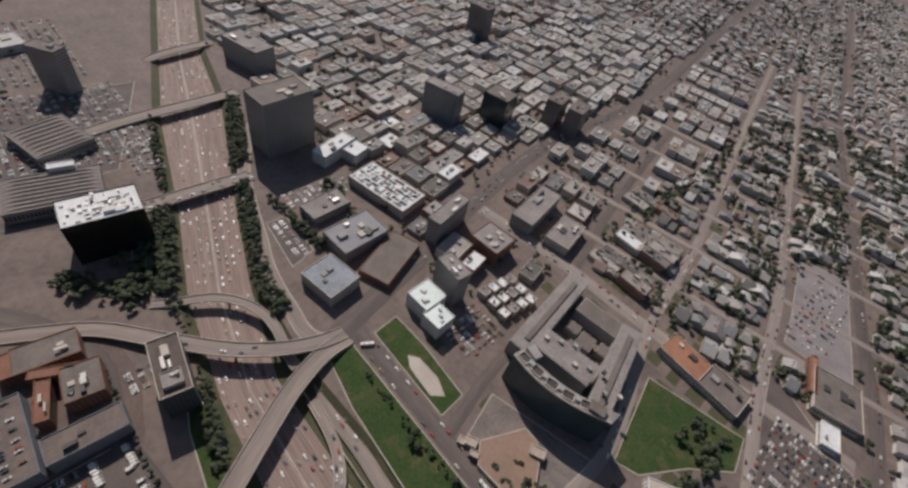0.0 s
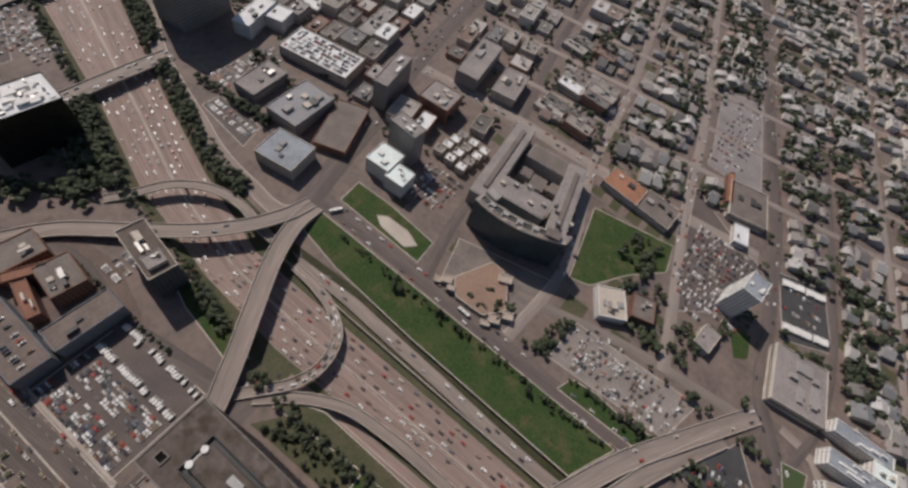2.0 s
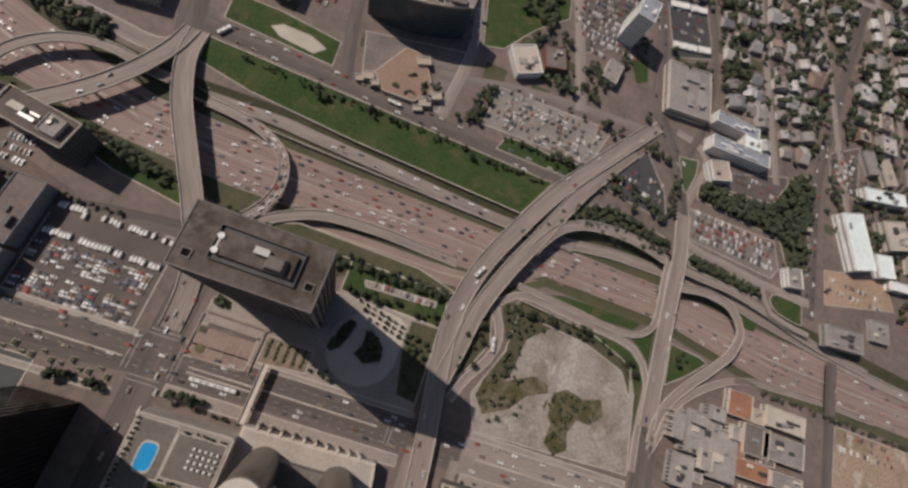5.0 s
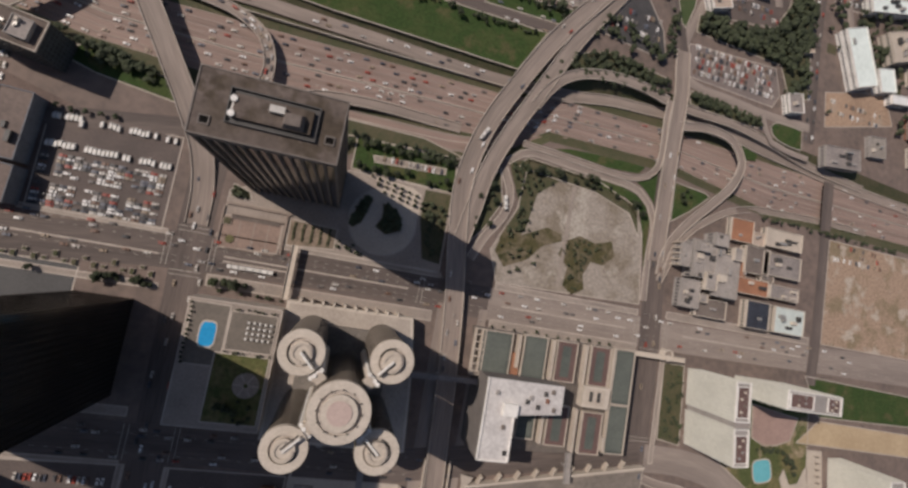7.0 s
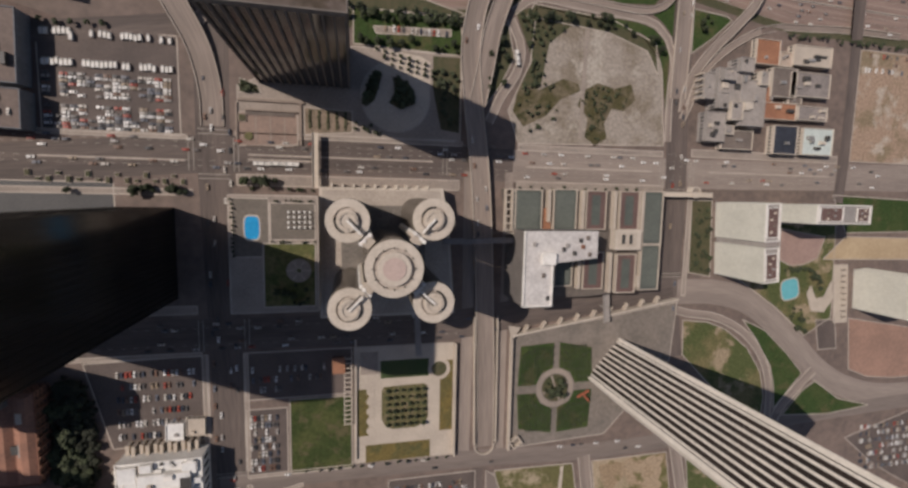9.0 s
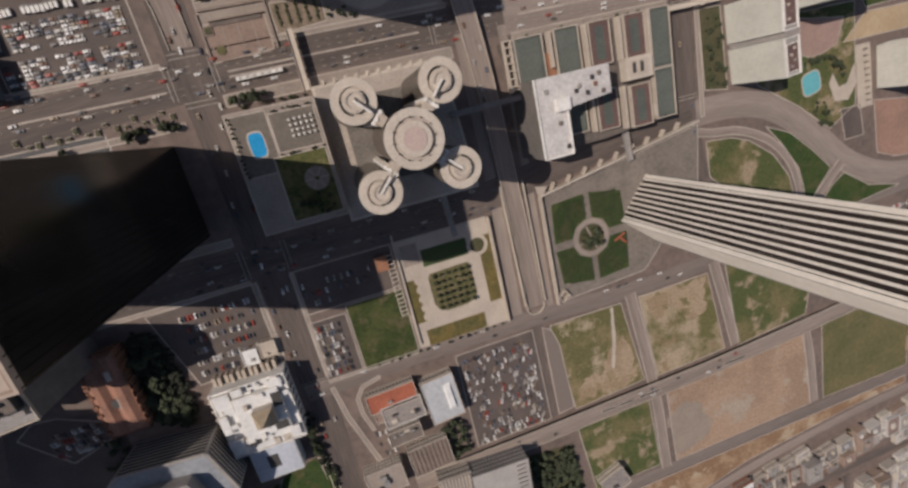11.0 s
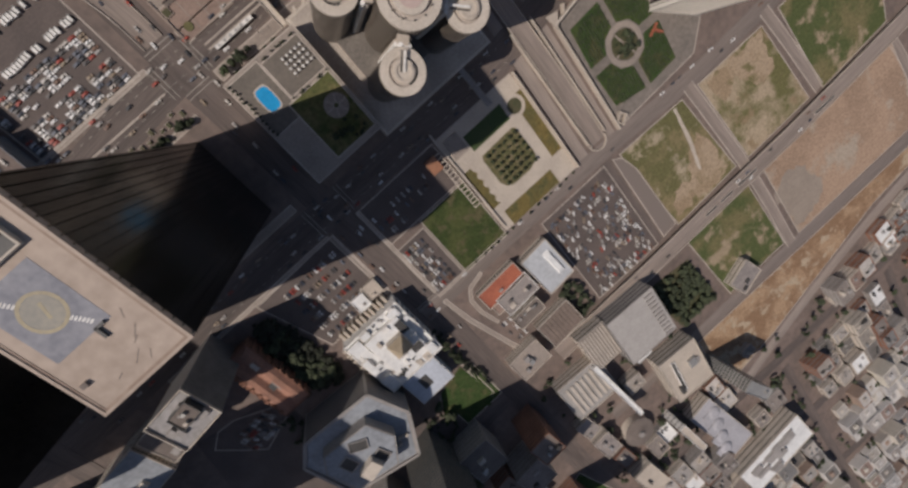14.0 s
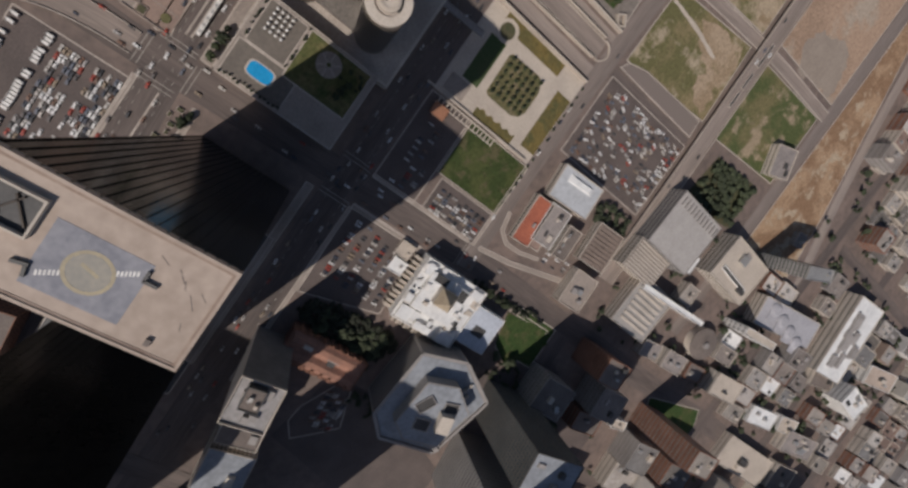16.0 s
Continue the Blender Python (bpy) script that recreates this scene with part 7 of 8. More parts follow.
_fd = thing("round_fountain", "round paved fountain court on the lawn", "fountain", pose(-60.5, -16, 26.9))
part("basin", Geo().ring(0, 0, 2.2, 8.5, 0, 0.12, 32), PAVE, _fd)
part("rim", Geo().ring(0, 0, 1.6, 2.2, 0, 0.7, 24), KERB, _fd)
for _k in range(6):
    part("spoke", Geo().box(5.3 * math.cos(_k * 1.047), 5.3 * math.sin(_k * 1.047), 5.5, 0.7, 0.12, 0.22, 60 * _k), KERB, _fd)

# ---- plants ----
def ico():
    p = (1 + 5 ** 0.5) / 2
    v = np.array([(-1, p, 0), (1, p, 0), (-1, -p, 0), (1, -p, 0), (0, -1, p), (0, 1, p), (0, -1, -p), (0, 1, -p), (p, 0, -1), (p, 0, 1), (-p, 0, -1), (-p, 0, 1)], float)
    f = []
    d = [[np.linalg.norm(a - b) for b in v] for a in v]
    for i in range(12):
        for j in range(i + 1, 12):
            for k in range(j + 1, 12):
                if max(d[i][j], d[j][k], d[i][k]) < 2.01:
                    nrm = np.cross(v[j] - v[i], v[k] - v[i])
                    f.append((i, j, k) if nrm @ v[i] > 0 else (i, k, j))
    return v / np.linalg.norm(v[0]), np.array(f)


ICO_V, ICO_F = ico()


def clumps(r, n, rad, high, low, size):
    """A crown of many uneven clumps of leaves: arrays of corners and triangles."""
    vs, fs, s = [], [], 0
    for k in range(n):
        a, q = r.uniform(0, 6.283), math.sqrt(r.random())
        z = low + (high - low) * r.random() ** 0.8
        wide = rad * (1 - 0.55 * ((z - low) / (high - low)) ** 2)
        c = np.array((math.cos(a) * q * wide, math.sin(a) * q * wide, z))
        k2 = np.array([[r.uniform(0.65, 1.25)] for _ in range(12)])
        v = ICO_V * k2 * size * r.uniform(0.6, 1.25) * np.array((1, 1, 0.75)) + c
        vs.append(v)
        fs.append(ICO_F + s)
        s += 12
    return np.concatenate(vs), np.concatenate(fs)


def mesh_np(name, v, f, mats, index=None):
    me = bpy.data.meshes.new(name)
    me.vertices.add(len(v))
    me.vertices.foreach_set("co", np.ascontiguousarray(v, np.float32).ravel())
    me.loops.add(f.size)
    me.loops.foreach_set("vertex_index", np.ascontiguousarray(f, np.int32).ravel())
    me.polygons.add(len(f))
    me.polygons.foreach_set("loop_start", np.arange(0, f.size, f.shape[1], dtype=np.int32))
    for m in mats:
        me.materials.append(m)
    if index is not None:
        me.polygons.foreach_set("material_index", np.ascontiguousarray(index, np.int32))
    me.update(calc_edges=True)
    me.validate()
    me.shade_flat()
    return me


def scatter(name, label, category, tv, tf, ti, mats, xs, ys, angs, sx, sy, sz, zs=None):
    """Many copies of one small form joined into one object of stuff."""
    n, m = len(xs), len(tv)
    if not n:
        return None
    c, s = np.cos(angs)[:, None], np.sin(angs)[:, None]
    a, b = tv[None, :, 0] * np.asarray(sx)[:, None], tv[None, :, 1] * np.asarray(sy)[:, None]
    v = np.stack([a * c - b * s + np.asarray(xs)[:, None], a * s + b * c + np.asarray(ys)[:, None], tv[None, :, 2] * np.asarray(sz)[:, None] + (0 if zs is None else np.asarray(zs)[:, None])], -1).reshape(-1, 3)
    f = (tf[None] + (np.arange(n) * m)[:, None, None]).reshape(-1, tf.shape[1])
    return tagged(new(name, mesh_np(name, v, f, mats, np.tile(ti, n))), label, category, kind="stuff")


def clear(xs, ys, r=0.0):
    """Which of the places lie clear of footprints and roads."""
    ok = np.ones(len(xs), bool)
    for cx, cy, w, d, c, s in TAKEN:
        a, b = xs - cx, ys - cy
        ok &= ~((np.abs(a * c + b * s) < w + r) & (np.abs(-a * s + b * c) < d + r))
    for p, half in ROADS:
        q = np.array(p)
        if not len(xs):
            break
        for (x0, y0), (x1, y1) in zip(q[:-1], q[1:]):
            a, b = x1 - x0, y1 - y0
            k = np.clip(((xs - x0) * a + (ys - y0) * b) / max(1e-6, a * a + b * b), 0, 1)
            ok &= np.hypot(xs - x0 - k * a, ys - y0 - k * b) > half + r
    # the freeway cutting
    sy = np.interp(xs, [p[0] for p in SOUTH], [p[1] for p in SOUTH])
    ny = np.interp(xs, [p[0] for p in NORTH], [p[1] for p in NORTH])
    return ok & ~((ys > sy - 10 - r) & (ys < ny + 10 + r))


TREES = []
for k, (rad, high, size) in enumerate(((3.4, 9.5, 1.15), (2.6, 7.5, 1.0), (4.4, 11, 1.4), (2.0, 6.0, 0.8))):
    r = random.Random(40 + k)
    t = thing("tree", ("broad leafy street tree with a dense dark crown", "small round leafy tree", "large spreading dark green tree", "small bushy tree with an uneven crown")[k], "tree", pose(-100 + k * 7, 47 + k % 2, 0), "trees")
    part("trunk", Geo().disc(0, 0, 0.28, -0.1, high * 0.45, 8, 0.16), BARK, t)
    g = Geo()
    for j in range(4):
        a = j * 1.6 + k
        g.box(math.cos(a) * rad * 0.25, math.sin(a) * rad * 0.25, 0.2, 0.2, high * 0.3, high * 0.65, math.degrees(a), 0.4)
    part("limb", g, BARK, t)
    v, f = clumps(r, 44, rad, high, high * 0.32, size)
    part("crown", mesh_np("crown", v, f, [LEAF]), None, t)
    TREES.append(t)
_count = [0]


def tree(x, y, s=1.0, k=None, z=0.0):
    r = random.Random(int(x * 31 + y * 17))
    k = r.randrange(4) if k is None else k
    if _count[0] >= 296 and not z:
        LATE.append((x, y, s * (1.2, 0.9, 1.5, 0.7)[k]))
        return
    _count[0] += 1
    ob = copy_thing(TREES[k], pose(x, y, z, 0, 0, r.uniform(0, 360)))
    q = s * r.uniform(0.8, 1.2)
    ob.scale = (q, q, q * r.uniform(0.85, 1.15))


LATE = []
rt = random.Random(11)
for i in range(6):
    for j in range(6):
        tree(5 + 6.0 * i, -122 - 5.9 * j, 0.7, 3)
for x in range(-60, 60, 9):
    tree(x + rt.uniform(-2, 2), -185 + rt.uniform(-0.5, 0.5), 0.5, 3)
for k in range(10):
    tree(rt.uniform(-186, 110), rt.uniform(298, 309), 0.7)
for k in range(26):
    tree(rt.uniform(-18, 58), rt.choice((rt.uniform(152, 159), rt.uniform(171, 178))), 0.7)
for i in range(7):
    for j in range(3):
        tree(-5 + 6.3 * i + 6 * j, 149.5 - 1.4 * i - 5.5 * j, 0.5, 1)
for k in range(14):
    tree(rt.uniform(-215, -140), 40 + rt.uniform(-2, 2), 0.8)
for k in range(4):
    tree(-131 + rt.uniform(-2, 1), -215 - 9 * k, 0.9, 2)
for k in range(12):
    tree(rt.uniform(-82, -52), rt.uniform(-40, -26), 0.55, None, 26.8)
for k in range(14):
    tree(-103.5 + rt.uniform(-1, 1), 34 - 3 * k, 0.4, 3, 26.6)
for k in range(16):
    tree(-78 + 1.9 * k, rt.choice((4.5, 33.5)) + rt.uniform(-0.6, 0.6), 0.4, 3, 26.6)
for k in range(8):
    tree(rt.uniform(-100, -52), 42 + rt.uniform(-1, 1), 0.6, 3)
for k in range(30):
    a, q = rt.uniform(0, 6.28), rt.uniform(0, 10)
    if k < 12:
        tree(155 + q * math.cos(a), -131 + q * math.sin(a), 0.5, 3)
for k in range(26):
    x = rt.uniform(120, 240)
    tree(x, 189 - max(0, x - 190) * 0.3 + rt.uniform(-6, 3), 0.7)
for k in range(10):
    tree(rt.uniform(84, 102), rt.uniform(118, 172), 0.7)
for k in range(6):
    tree(rt.uniform(276, 290), rt.uniform(188, 204), 0.8)
for k in range(12):
    tree(114 + 10 * k, 48 + rt.uniform(-1, 1), 0.55, 3)


# woods and street trees further off
woods = []
def wood(n, x0, x1, y0, y1, s=1.0, must=True):
    xs, ys = np.random.uniform(x0, x1, n), np.random.uniform(y0, y1, n)
    ok = clear(xs, ys, 1.5) if must else np.ones(n, bool)
    woods.extend((x, y, s * np.random.uniform(0.7, 1.3)) for x, y in zip(xs[ok], ys[ok]))


def grove(poly, n, s=1.0):
    """Trees and bushes crowding inside a closed outline."""
    px, py = [p[0] for p in poly], [p[1] for p in poly]
    done = 0
    while done < n:
        x, y = np.random.uniform(min(px), max(px)), np.random.uniform(min(py), max(py))
        inside = False
        for (x0, y0), (x1, y1) in zip(poly, poly[1:] + poly[:1]):
            if (y0 > y) != (y1 > y) and x < (x1 - x0) * (y - y0) / (y1 - y0) + x0:
                inside = not inside
        if inside:
            woods.append((x, y, s * np.random.uniform(0.6, 1.25)))
            done += 1


def bank_trees(side, x0, x1, n, lo, hi, s=0.8):
    """Trees on the slopes beside the freeway."""
    line = SOUTH if side < 0 else NORTH
    for x in np.random.uniform(x0, x1, n):
        y = np.interp(x, [p[0] for p in line], [p[1] for p in line])
        woods.append((x, y + side * np.random.uniform(lo, hi), s * np.random.uniform(0.6, 1.1)))


bank_trees(1, -590, -470, 110, 6, 24, 1.0)
bank_trees(1, -440, -260, 170, 4, 20, 1.0)
bank_trees(-1, -600, -460, 60, 5, 14)
bank_trees(-1, -440, -335, 110, 5, 22, 1.0)
bank_trees(-1, -330, -150, 50, 4, 16)
bank_trees(-1, -110, 60, 60, 4, 14)
bank_trees(1, 150, 250, 60, 6, 20)
bank_trees(-1, 370, 560, 44, 9.5, 13, 0.6)
wood(60, -400, -330, 180, 225)
grove([(138, 296), (184, 312), (248, 305), (250, 298), (215, 295), (172, 293), (148, 284)], 90, 0.75)
grove([(277, 300), (325, 297), (356, 293), (362, 287), (325, 286), (278, 290)], 80, 0.7)
grove([(276, 363), (277, 380), (327, 383), (365, 390), (391, 437), (413, 449), (417, 395), (400, 372), (390, 350), (380, 358)], 330, 1.0)
grove([(394, 350), (402, 372), (414, 372), (416, 332), (392, 332)], 24, 0.9)
grove([(108, 186), (122, 193), (168, 193), (148, 178), (134, 166), (128, 132), (116, 120), (110, 122), (123, 152)], 70, 0.5)
grove([(168, 330), (180, 328), (242, 318), (246, 324), (210, 340), (176, 352)], 40, 0.8)
grove([(242, 330), (252, 330), (254, 372), (244, 376)], 24, 0.8)
grove([(288, -24), (287, 38), (304, 38), (308, -28)], 26, 0.6)
grove([(392, -24), (430, -24), (448, -36), (440, -50), (424, -30), (396, -32)], 30, 0.6)
grove([(398, -64), (420, -64), (430, -90), (420, -92)], 14, 0.6)
grove([(-16, 109), (-11, 124), (-6, 133), (-1, 130), (-4, 120), (-8, 110)], 34, 0.6)
grove([(8, 129), (14, 129), (24, 120), (24, 110), (14, 106), (6, 110), (10, 119)], 40, 0.6)
grove([(40, 124), (40, 147), (60, 147), (60, 95), (47, 95)], 26, 0.6)
grove([(-102, 112), (-101, 120), (-91, 116), (-89, 112)], 12, 0.5)
grove([(-22, 88), (-22, 98), (-8, 92), (0, 86)], 10, 0.45)
for k in range(20):
    woods.append((-54 + 6.5 * (k % 5) + np.random.uniform(-.6, .6), 90 + 3.2 * (k // 5), 0.26))
grove([(147, -139), (163, -139), (163, -123), (147, -123)], 16, 0.7)
grove([(169, 129), (182, 136), (198, 132), (213, 137), (217, 126), (207, 118), (194, 119), (188, 104), (190, 93), (182, 87), (174, 93), (176, 108), (166, 118)], 60, 0.34)
grove([(-408, 335), (-398, 345), (-312, 353), (-306, 342), (-326, 341), (-370, 342)], 60, 0.9)
grove([(-434, 220), (-418, 246), (-352, 223), (-372, 200)], 70, 1.0)
grove([(-616, 386), (-596, 398), (-468, 341), (-470, 326)], 90, 1.0)
grove([(-396, 140), (-370, 146), (-336, 192), (-346, 200), (-392, 164)], 50, 1.0)
grove([(-22, -262), (-4, -262), (-3, -304), (-26, -304)], 40, 0.9)
for k in range(13):
    woods.append((-294 + 9 * k, 149 + np.random.uniform(-1, 1), 0.6))
_keep = len(woods)
grove([(-226, -92), (-212, -98), (-206, -116), (-204, -168), (-213, -183), (-231, -172), (-231, -120)], 280, 0.72)
grove([(-136, -205), (-126, -205), (-126, -250), (-122, -290), (-128, -288), (-134, -244)], 46, 0.6)
evergreens = woods[_keep:]
del woods[_keep:]
grove([(128, 290), (110, 268), (118, 262), (150, 284)], 14, 0.7)
grove([(-100, 153), (-86, 171), (-66, 178), (-24, 178), (-36, 156), (-82, 155)], 60, 0.6)
grove([(-132, 174), (-124, 182), (-112, 180), (-120, 168)], 16, 0.7)
grove([(-228, 200), (-206, 199), (-168, 192), (-168, 180), (-200, 187)], 46, 0.8)
grove([(-190, 304), (-120, 309), (20, 310), (112, 310), (108, 306), (20, 305), (-120, 303)], 90, 0.5)
grove([(-60, 338), (-12, 336), (-8, 346), (-16, 338), (-56, 342)], 18, 0.6)
grove([(116, 440), (130, 464), (152, 444), (142, 414), (124, 416)], 34, 0.75)
grove([(150, 474), (162, 496), (173, 482), (160, 464)], 16, 0.8)
grove([(22, 336), (38, 338), (43, 384), (30, 380)], 34, 0.8)
grove([(62, 334), (68, 339), (120, 336), (150, 343), (136, 334)], 24, 0.55)
grove([(-198, -268), (-180, -272), (-172, -298), (-198, -306)], 22, 0.7)
grove([(-262, -166), (-256, -196), (-270, -214), (-284, -200), (-276, -170)], 26, 0.8)
grove([(-204, -320), (-190, -330), (-216, -392), (-232, -388)], 26, 0.9)
grove([(106, 112), (122, 150), (134, 150), (148, 122), (154, 104), (120, 94)], 34, 0.4)
wood(26, 40, 98, 470, 520)
wood(30, 60, 130, 396, 430)
wood(30, -40, 40, 332, 372, 0.8)
wood(30, -396, -330, 392, 410)
wood(34, -178, -152, -310, -258, 1.1)
wood(30, 84, 150, 400, 440, 0.9)
grove([(46, -338), (98, -344), (104, -400), (60, -400)], 150, 0.95)
wood(30, -250, -205, -166, -150, 0.9)
wood(50, -240, -212, -168, -112, 1.0, False)
wood(40, 60, 100, 436, 520, 0.9)
wood(24, -22, 12, 322, 345, 0.7)
for sx in (-1, 1):
    for sy in (-1, 1):
        for a in range(11):
            for b in range(15):
                u, v = 4 + 2.9 * a, 6 + 2.3 * b
                if math.hypot(u, v) > 20.5 and u + v < 66:
                    woods.append((155 + sx * u, -131 + sy * v + 0.8 * np.random.rand(), 0.24 + 0.1 * np.random.rand()))

# ---- houses and blocks that fill the city ----
A12 = radians(12)


def cells(x0, x1, y0, y1, du, dv, jitter, ang=A12):
    """Jittered places of a turned grid inside a rectangle."""
    c, s = math.cos(ang), math.sin(ang)
    cx, cy = (x0 + x1) / 2, (y0 + y1) / 2
    R = math.hypot(x1 - x0, y1 - y0) / 2
    u, v = np.meshgrid(np.arange(-R, R, du), np.arange(-R, R, dv))
    u, v = u.ravel() + np.random.uniform(-jitter, jitter, u.size), v.ravel() + np.random.uniform(-jitter, jitter, u.size)
    x, y = cx + u * c - v * s, cy + u * s + v * c
    k = (x > x0) & (x < x1) & (y > y0) & (y < y1)
    return x[k], y[k]


for v0 in (660, 745, 835, 930, 1030, 1140, 1260, 1400):
    x0 = -250 - (v0 - 600) * 0.1
    road("road_cross_street", [(x0, v0 - 50), (x0 + 260, v0), (x0 + 560, v0 + 62), (x0 + 900, v0 + 130)], 9, "quiet residential cross street", PALEROAD)
for u0 in (330, 430, 540, 650):
    road("road_side_street", [(u0 + 40, 420), (u0, 620), (u0 - 60, 900), (u0 - 170, 1400)], 9, "quiet residential street", PALEROAD)
for v0 in (-540, -650, -770, -900):
    road("road_south", [(-420, v0), (900, v0 - 10)], 13, "asphalt street between downtown blocks")
for u0 in (130, 300, 470, 640):
    road("road_south_cross", [(u0, -560), (u0 - 4, -1000)], 12, "asphalt street between downtown blocks")
road("road_sixth", [(-395, 60), (-392, -900)], 18, "shaded asphalt street between towers")
road("road_library_south", [(-385, -318), (-126, -316)], 16, "shaded asphalt street behind the library")
road("road_mid_south", [(-240, -318), (-245, -900)], 13, "asphalt street between downtown blocks")

# template: walls with a gabled roof, and a flat-roofed block with a parapet
H_V = np.array([(-.5, -.5, 0), (.5, -.5, 0), (.5, .5, 0), (-.5, .5, 0), (-.5, -.5, .6), (.5, -.5, .6), (.5, .5, .6), (-.5, .5, .6), (-.5, 0, .97), (.5, 0, .97),
                (-.55, -.57, .58), (.55, -.57, .58), (.55, 0, 1), (-.55, 0, 1), (.55, .57, .58), (-.55, .57, .58)], float)
H_F = np.array([(0, 1, 5), (0, 5, 4), (1, 2, 6), (1, 6, 5), (2, 3, 7), (2, 7, 6), (3, 0, 4), (3, 4, 7), (5, 6, 9), (7, 4, 8), (10, 11, 12), (10, 12, 13), (13, 12, 14), (13, 14, 15)])
H_I = np.array([0] * 10 + [1] * 4)
B_V = np.array([(a, b, z) for z, k in ((0, .5), (1, .5)) for a, b in ((-k, -k), (k, -k), (k, k), (-k, k))] + [(a, b, 1) for a, b in ((-.45, -.45), (.45, -.45), (.45, .45), (-.45, .45))] + [(a, b, .95) for a, b in ((-.45, -.45), (.45, -.45), (.45, .45), (-.45, .45))]
               + [(a, b, .95) for a, b in ((-.2, -.1), (.05, -.1), (.05, .2), (-.2, .2))] + [(a, b, 1.12) for a, b in ((-.2, -.1), (.05, -.1), (.05, .2), (-.2, .2))], float)
_q = [(0, 1, 5, 4), (1, 2, 6, 5), (2, 3, 7, 6), (3, 0, 4, 7), (4, 5, 9, 8), (5, 6, 10, 9), (6, 7, 11, 10), (7, 4, 8, 11), (8, 9, 13, 12), (9, 10, 14, 13), (10, 11, 15, 14), (11, 8, 12, 15)]
_r = [(12, 13, 14, 15), (16, 17, 21, 20), (17, 18, 22, 21), (18, 19, 23, 22), (19, 16, 20, 23), (20, 21, 22, 23)]
B_F = np.array([t for a, b, c, d in _q + _r for t in ((a, b, c), (a, c, d))])
B_I = np.array([0] * 24 + [1] * 2 + [0] * 10)
# roof faces of a block are an island of their own, so that walls and roof differ
B_V = np.concatenate([B_V, B_V[12:16] + (0, 0, 0.004)])
B_F[24:26] = [(24, 25, 26), (24, 26, 27)]

HOUSES = []
for k, (w, d, h) in enumerate(((11, 14, 7), (10, 18, 8), (12, 13, 6.5), (12, 19, 9))):
    t = thing("house", ("small wooden house with a gabled shingle roof", "long narrow house with a gabled roof", "square cottage with a low gabled roof", "two-storey apartment house with a gabled roof")[k], "house", pose(-20 + 16 * k, 690, 0), "houses")
    wv = H_V[:10] * (w, d, h)
    part("wall", mesh_np("wall", wv, H_F[:10], [HOUSEWALL]), None, t)
    rg = Geo()
    for sgn in (-1, 1):
        s0 = len(rg.v)
        rg.v += [(-.55 * w, sgn * .57 * d, .58 * h), (.55 * w, sgn * .57 * d, .58 * h), (.55 * w, 0, h), (-.55 * w, 0, h)]
        rg.v += [(x, y, z - 0.25) for x, y, z in rg.v[s0:s0 + 4]]
        rg.f += [tuple(s0 + i for i in q) for q in ((0, 1, 2, 3), (7, 6, 5, 4), (0, 4, 5, 1), (1, 5, 6, 2), (3, 2, 6, 7), (0, 3, 7, 4))]
    part("roof", rg, HOUSEROOF, t)
    part("chimney", Geo().box(w * 0.2, d * 0.12, 0.8, 0.8, h * 0.6, h * 1.1), BRICK, t)
    HOUSES.append(t)

far_h, far_b = [], []
hx, hy = cells(-160, 620, 590, 1320, 17, 21, 3.4)
ok = clear(hx, hy, 5)
hx, hy = hx[ok], hy[ok]
gx, gy = cells(110, 420, 350, 600, 17, 21, 3.4)
ok = clear(gx, gy, 5)
hx, hy = np.concatenate([hx, gx[ok]]), np.concatenate([hy, gy[ok]])
keep = np.random.rand(len(hx)) < 0.84
hx, hy = hx[keep], hy[keep]
order = np.argsort((hx - 150) ** 2 + (hy - 480) ** 2)
for n, i in enumerate(order):
    turn = 12 + 90 * rnd.randrange(2) + rnd.uniform(-4, 4)
    if n < 290:
        ob = copy_thing(HOUSES[rnd.randrange(4)], pose(hx[i], hy[i], 0, 0, 0, turn))
        q = rnd.uniform(0.85, 1.15)
        ob.scale = (q, q, q * rnd.uniform(0.9, 1.3))
    elif rnd.random() < 0.55:
        far_h.append((hx[i], hy[i], radians(turn), rnd.uniform(9, 13), rnd.uniform(12, 19), rnd.uniform(5.5, 9)))
    else:
        far_b.append((hx[i], hy[i], radians(turn), rnd.uniform(11, 15), rnd.uniform(20, 34), rnd.uniform(6, 11)))
fx, fy = cells(-1900, 1500, 1320, 3300, 26, 24, 5)
ok = clear(fx, fy, 2)
for x, y in zip(fx[ok], fy[ok]):
    (far_h if rnd.random() < 0.7 else far_b).append((x, y, A12 + rnd.choice((0, 1.571)), rnd.uniform(10, 17), rnd.uniform(12, 20), rnd.uniform(5, 10)))
ex, ey = cells(620, 1600, 260, 1320, 22, 22, 4)
ok = clear(ex, ey, 3)
for x, y in zip(ex[ok], ey[ok]):
    (far_h if rnd.random() < 0.6 else far_b).append((x, y, A12 + rnd.choice((0, 1.571)), rnd.uniform(9, 16), rnd.uniform(10, 18), rnd.uniform(5, 9)))

near_blocks = []


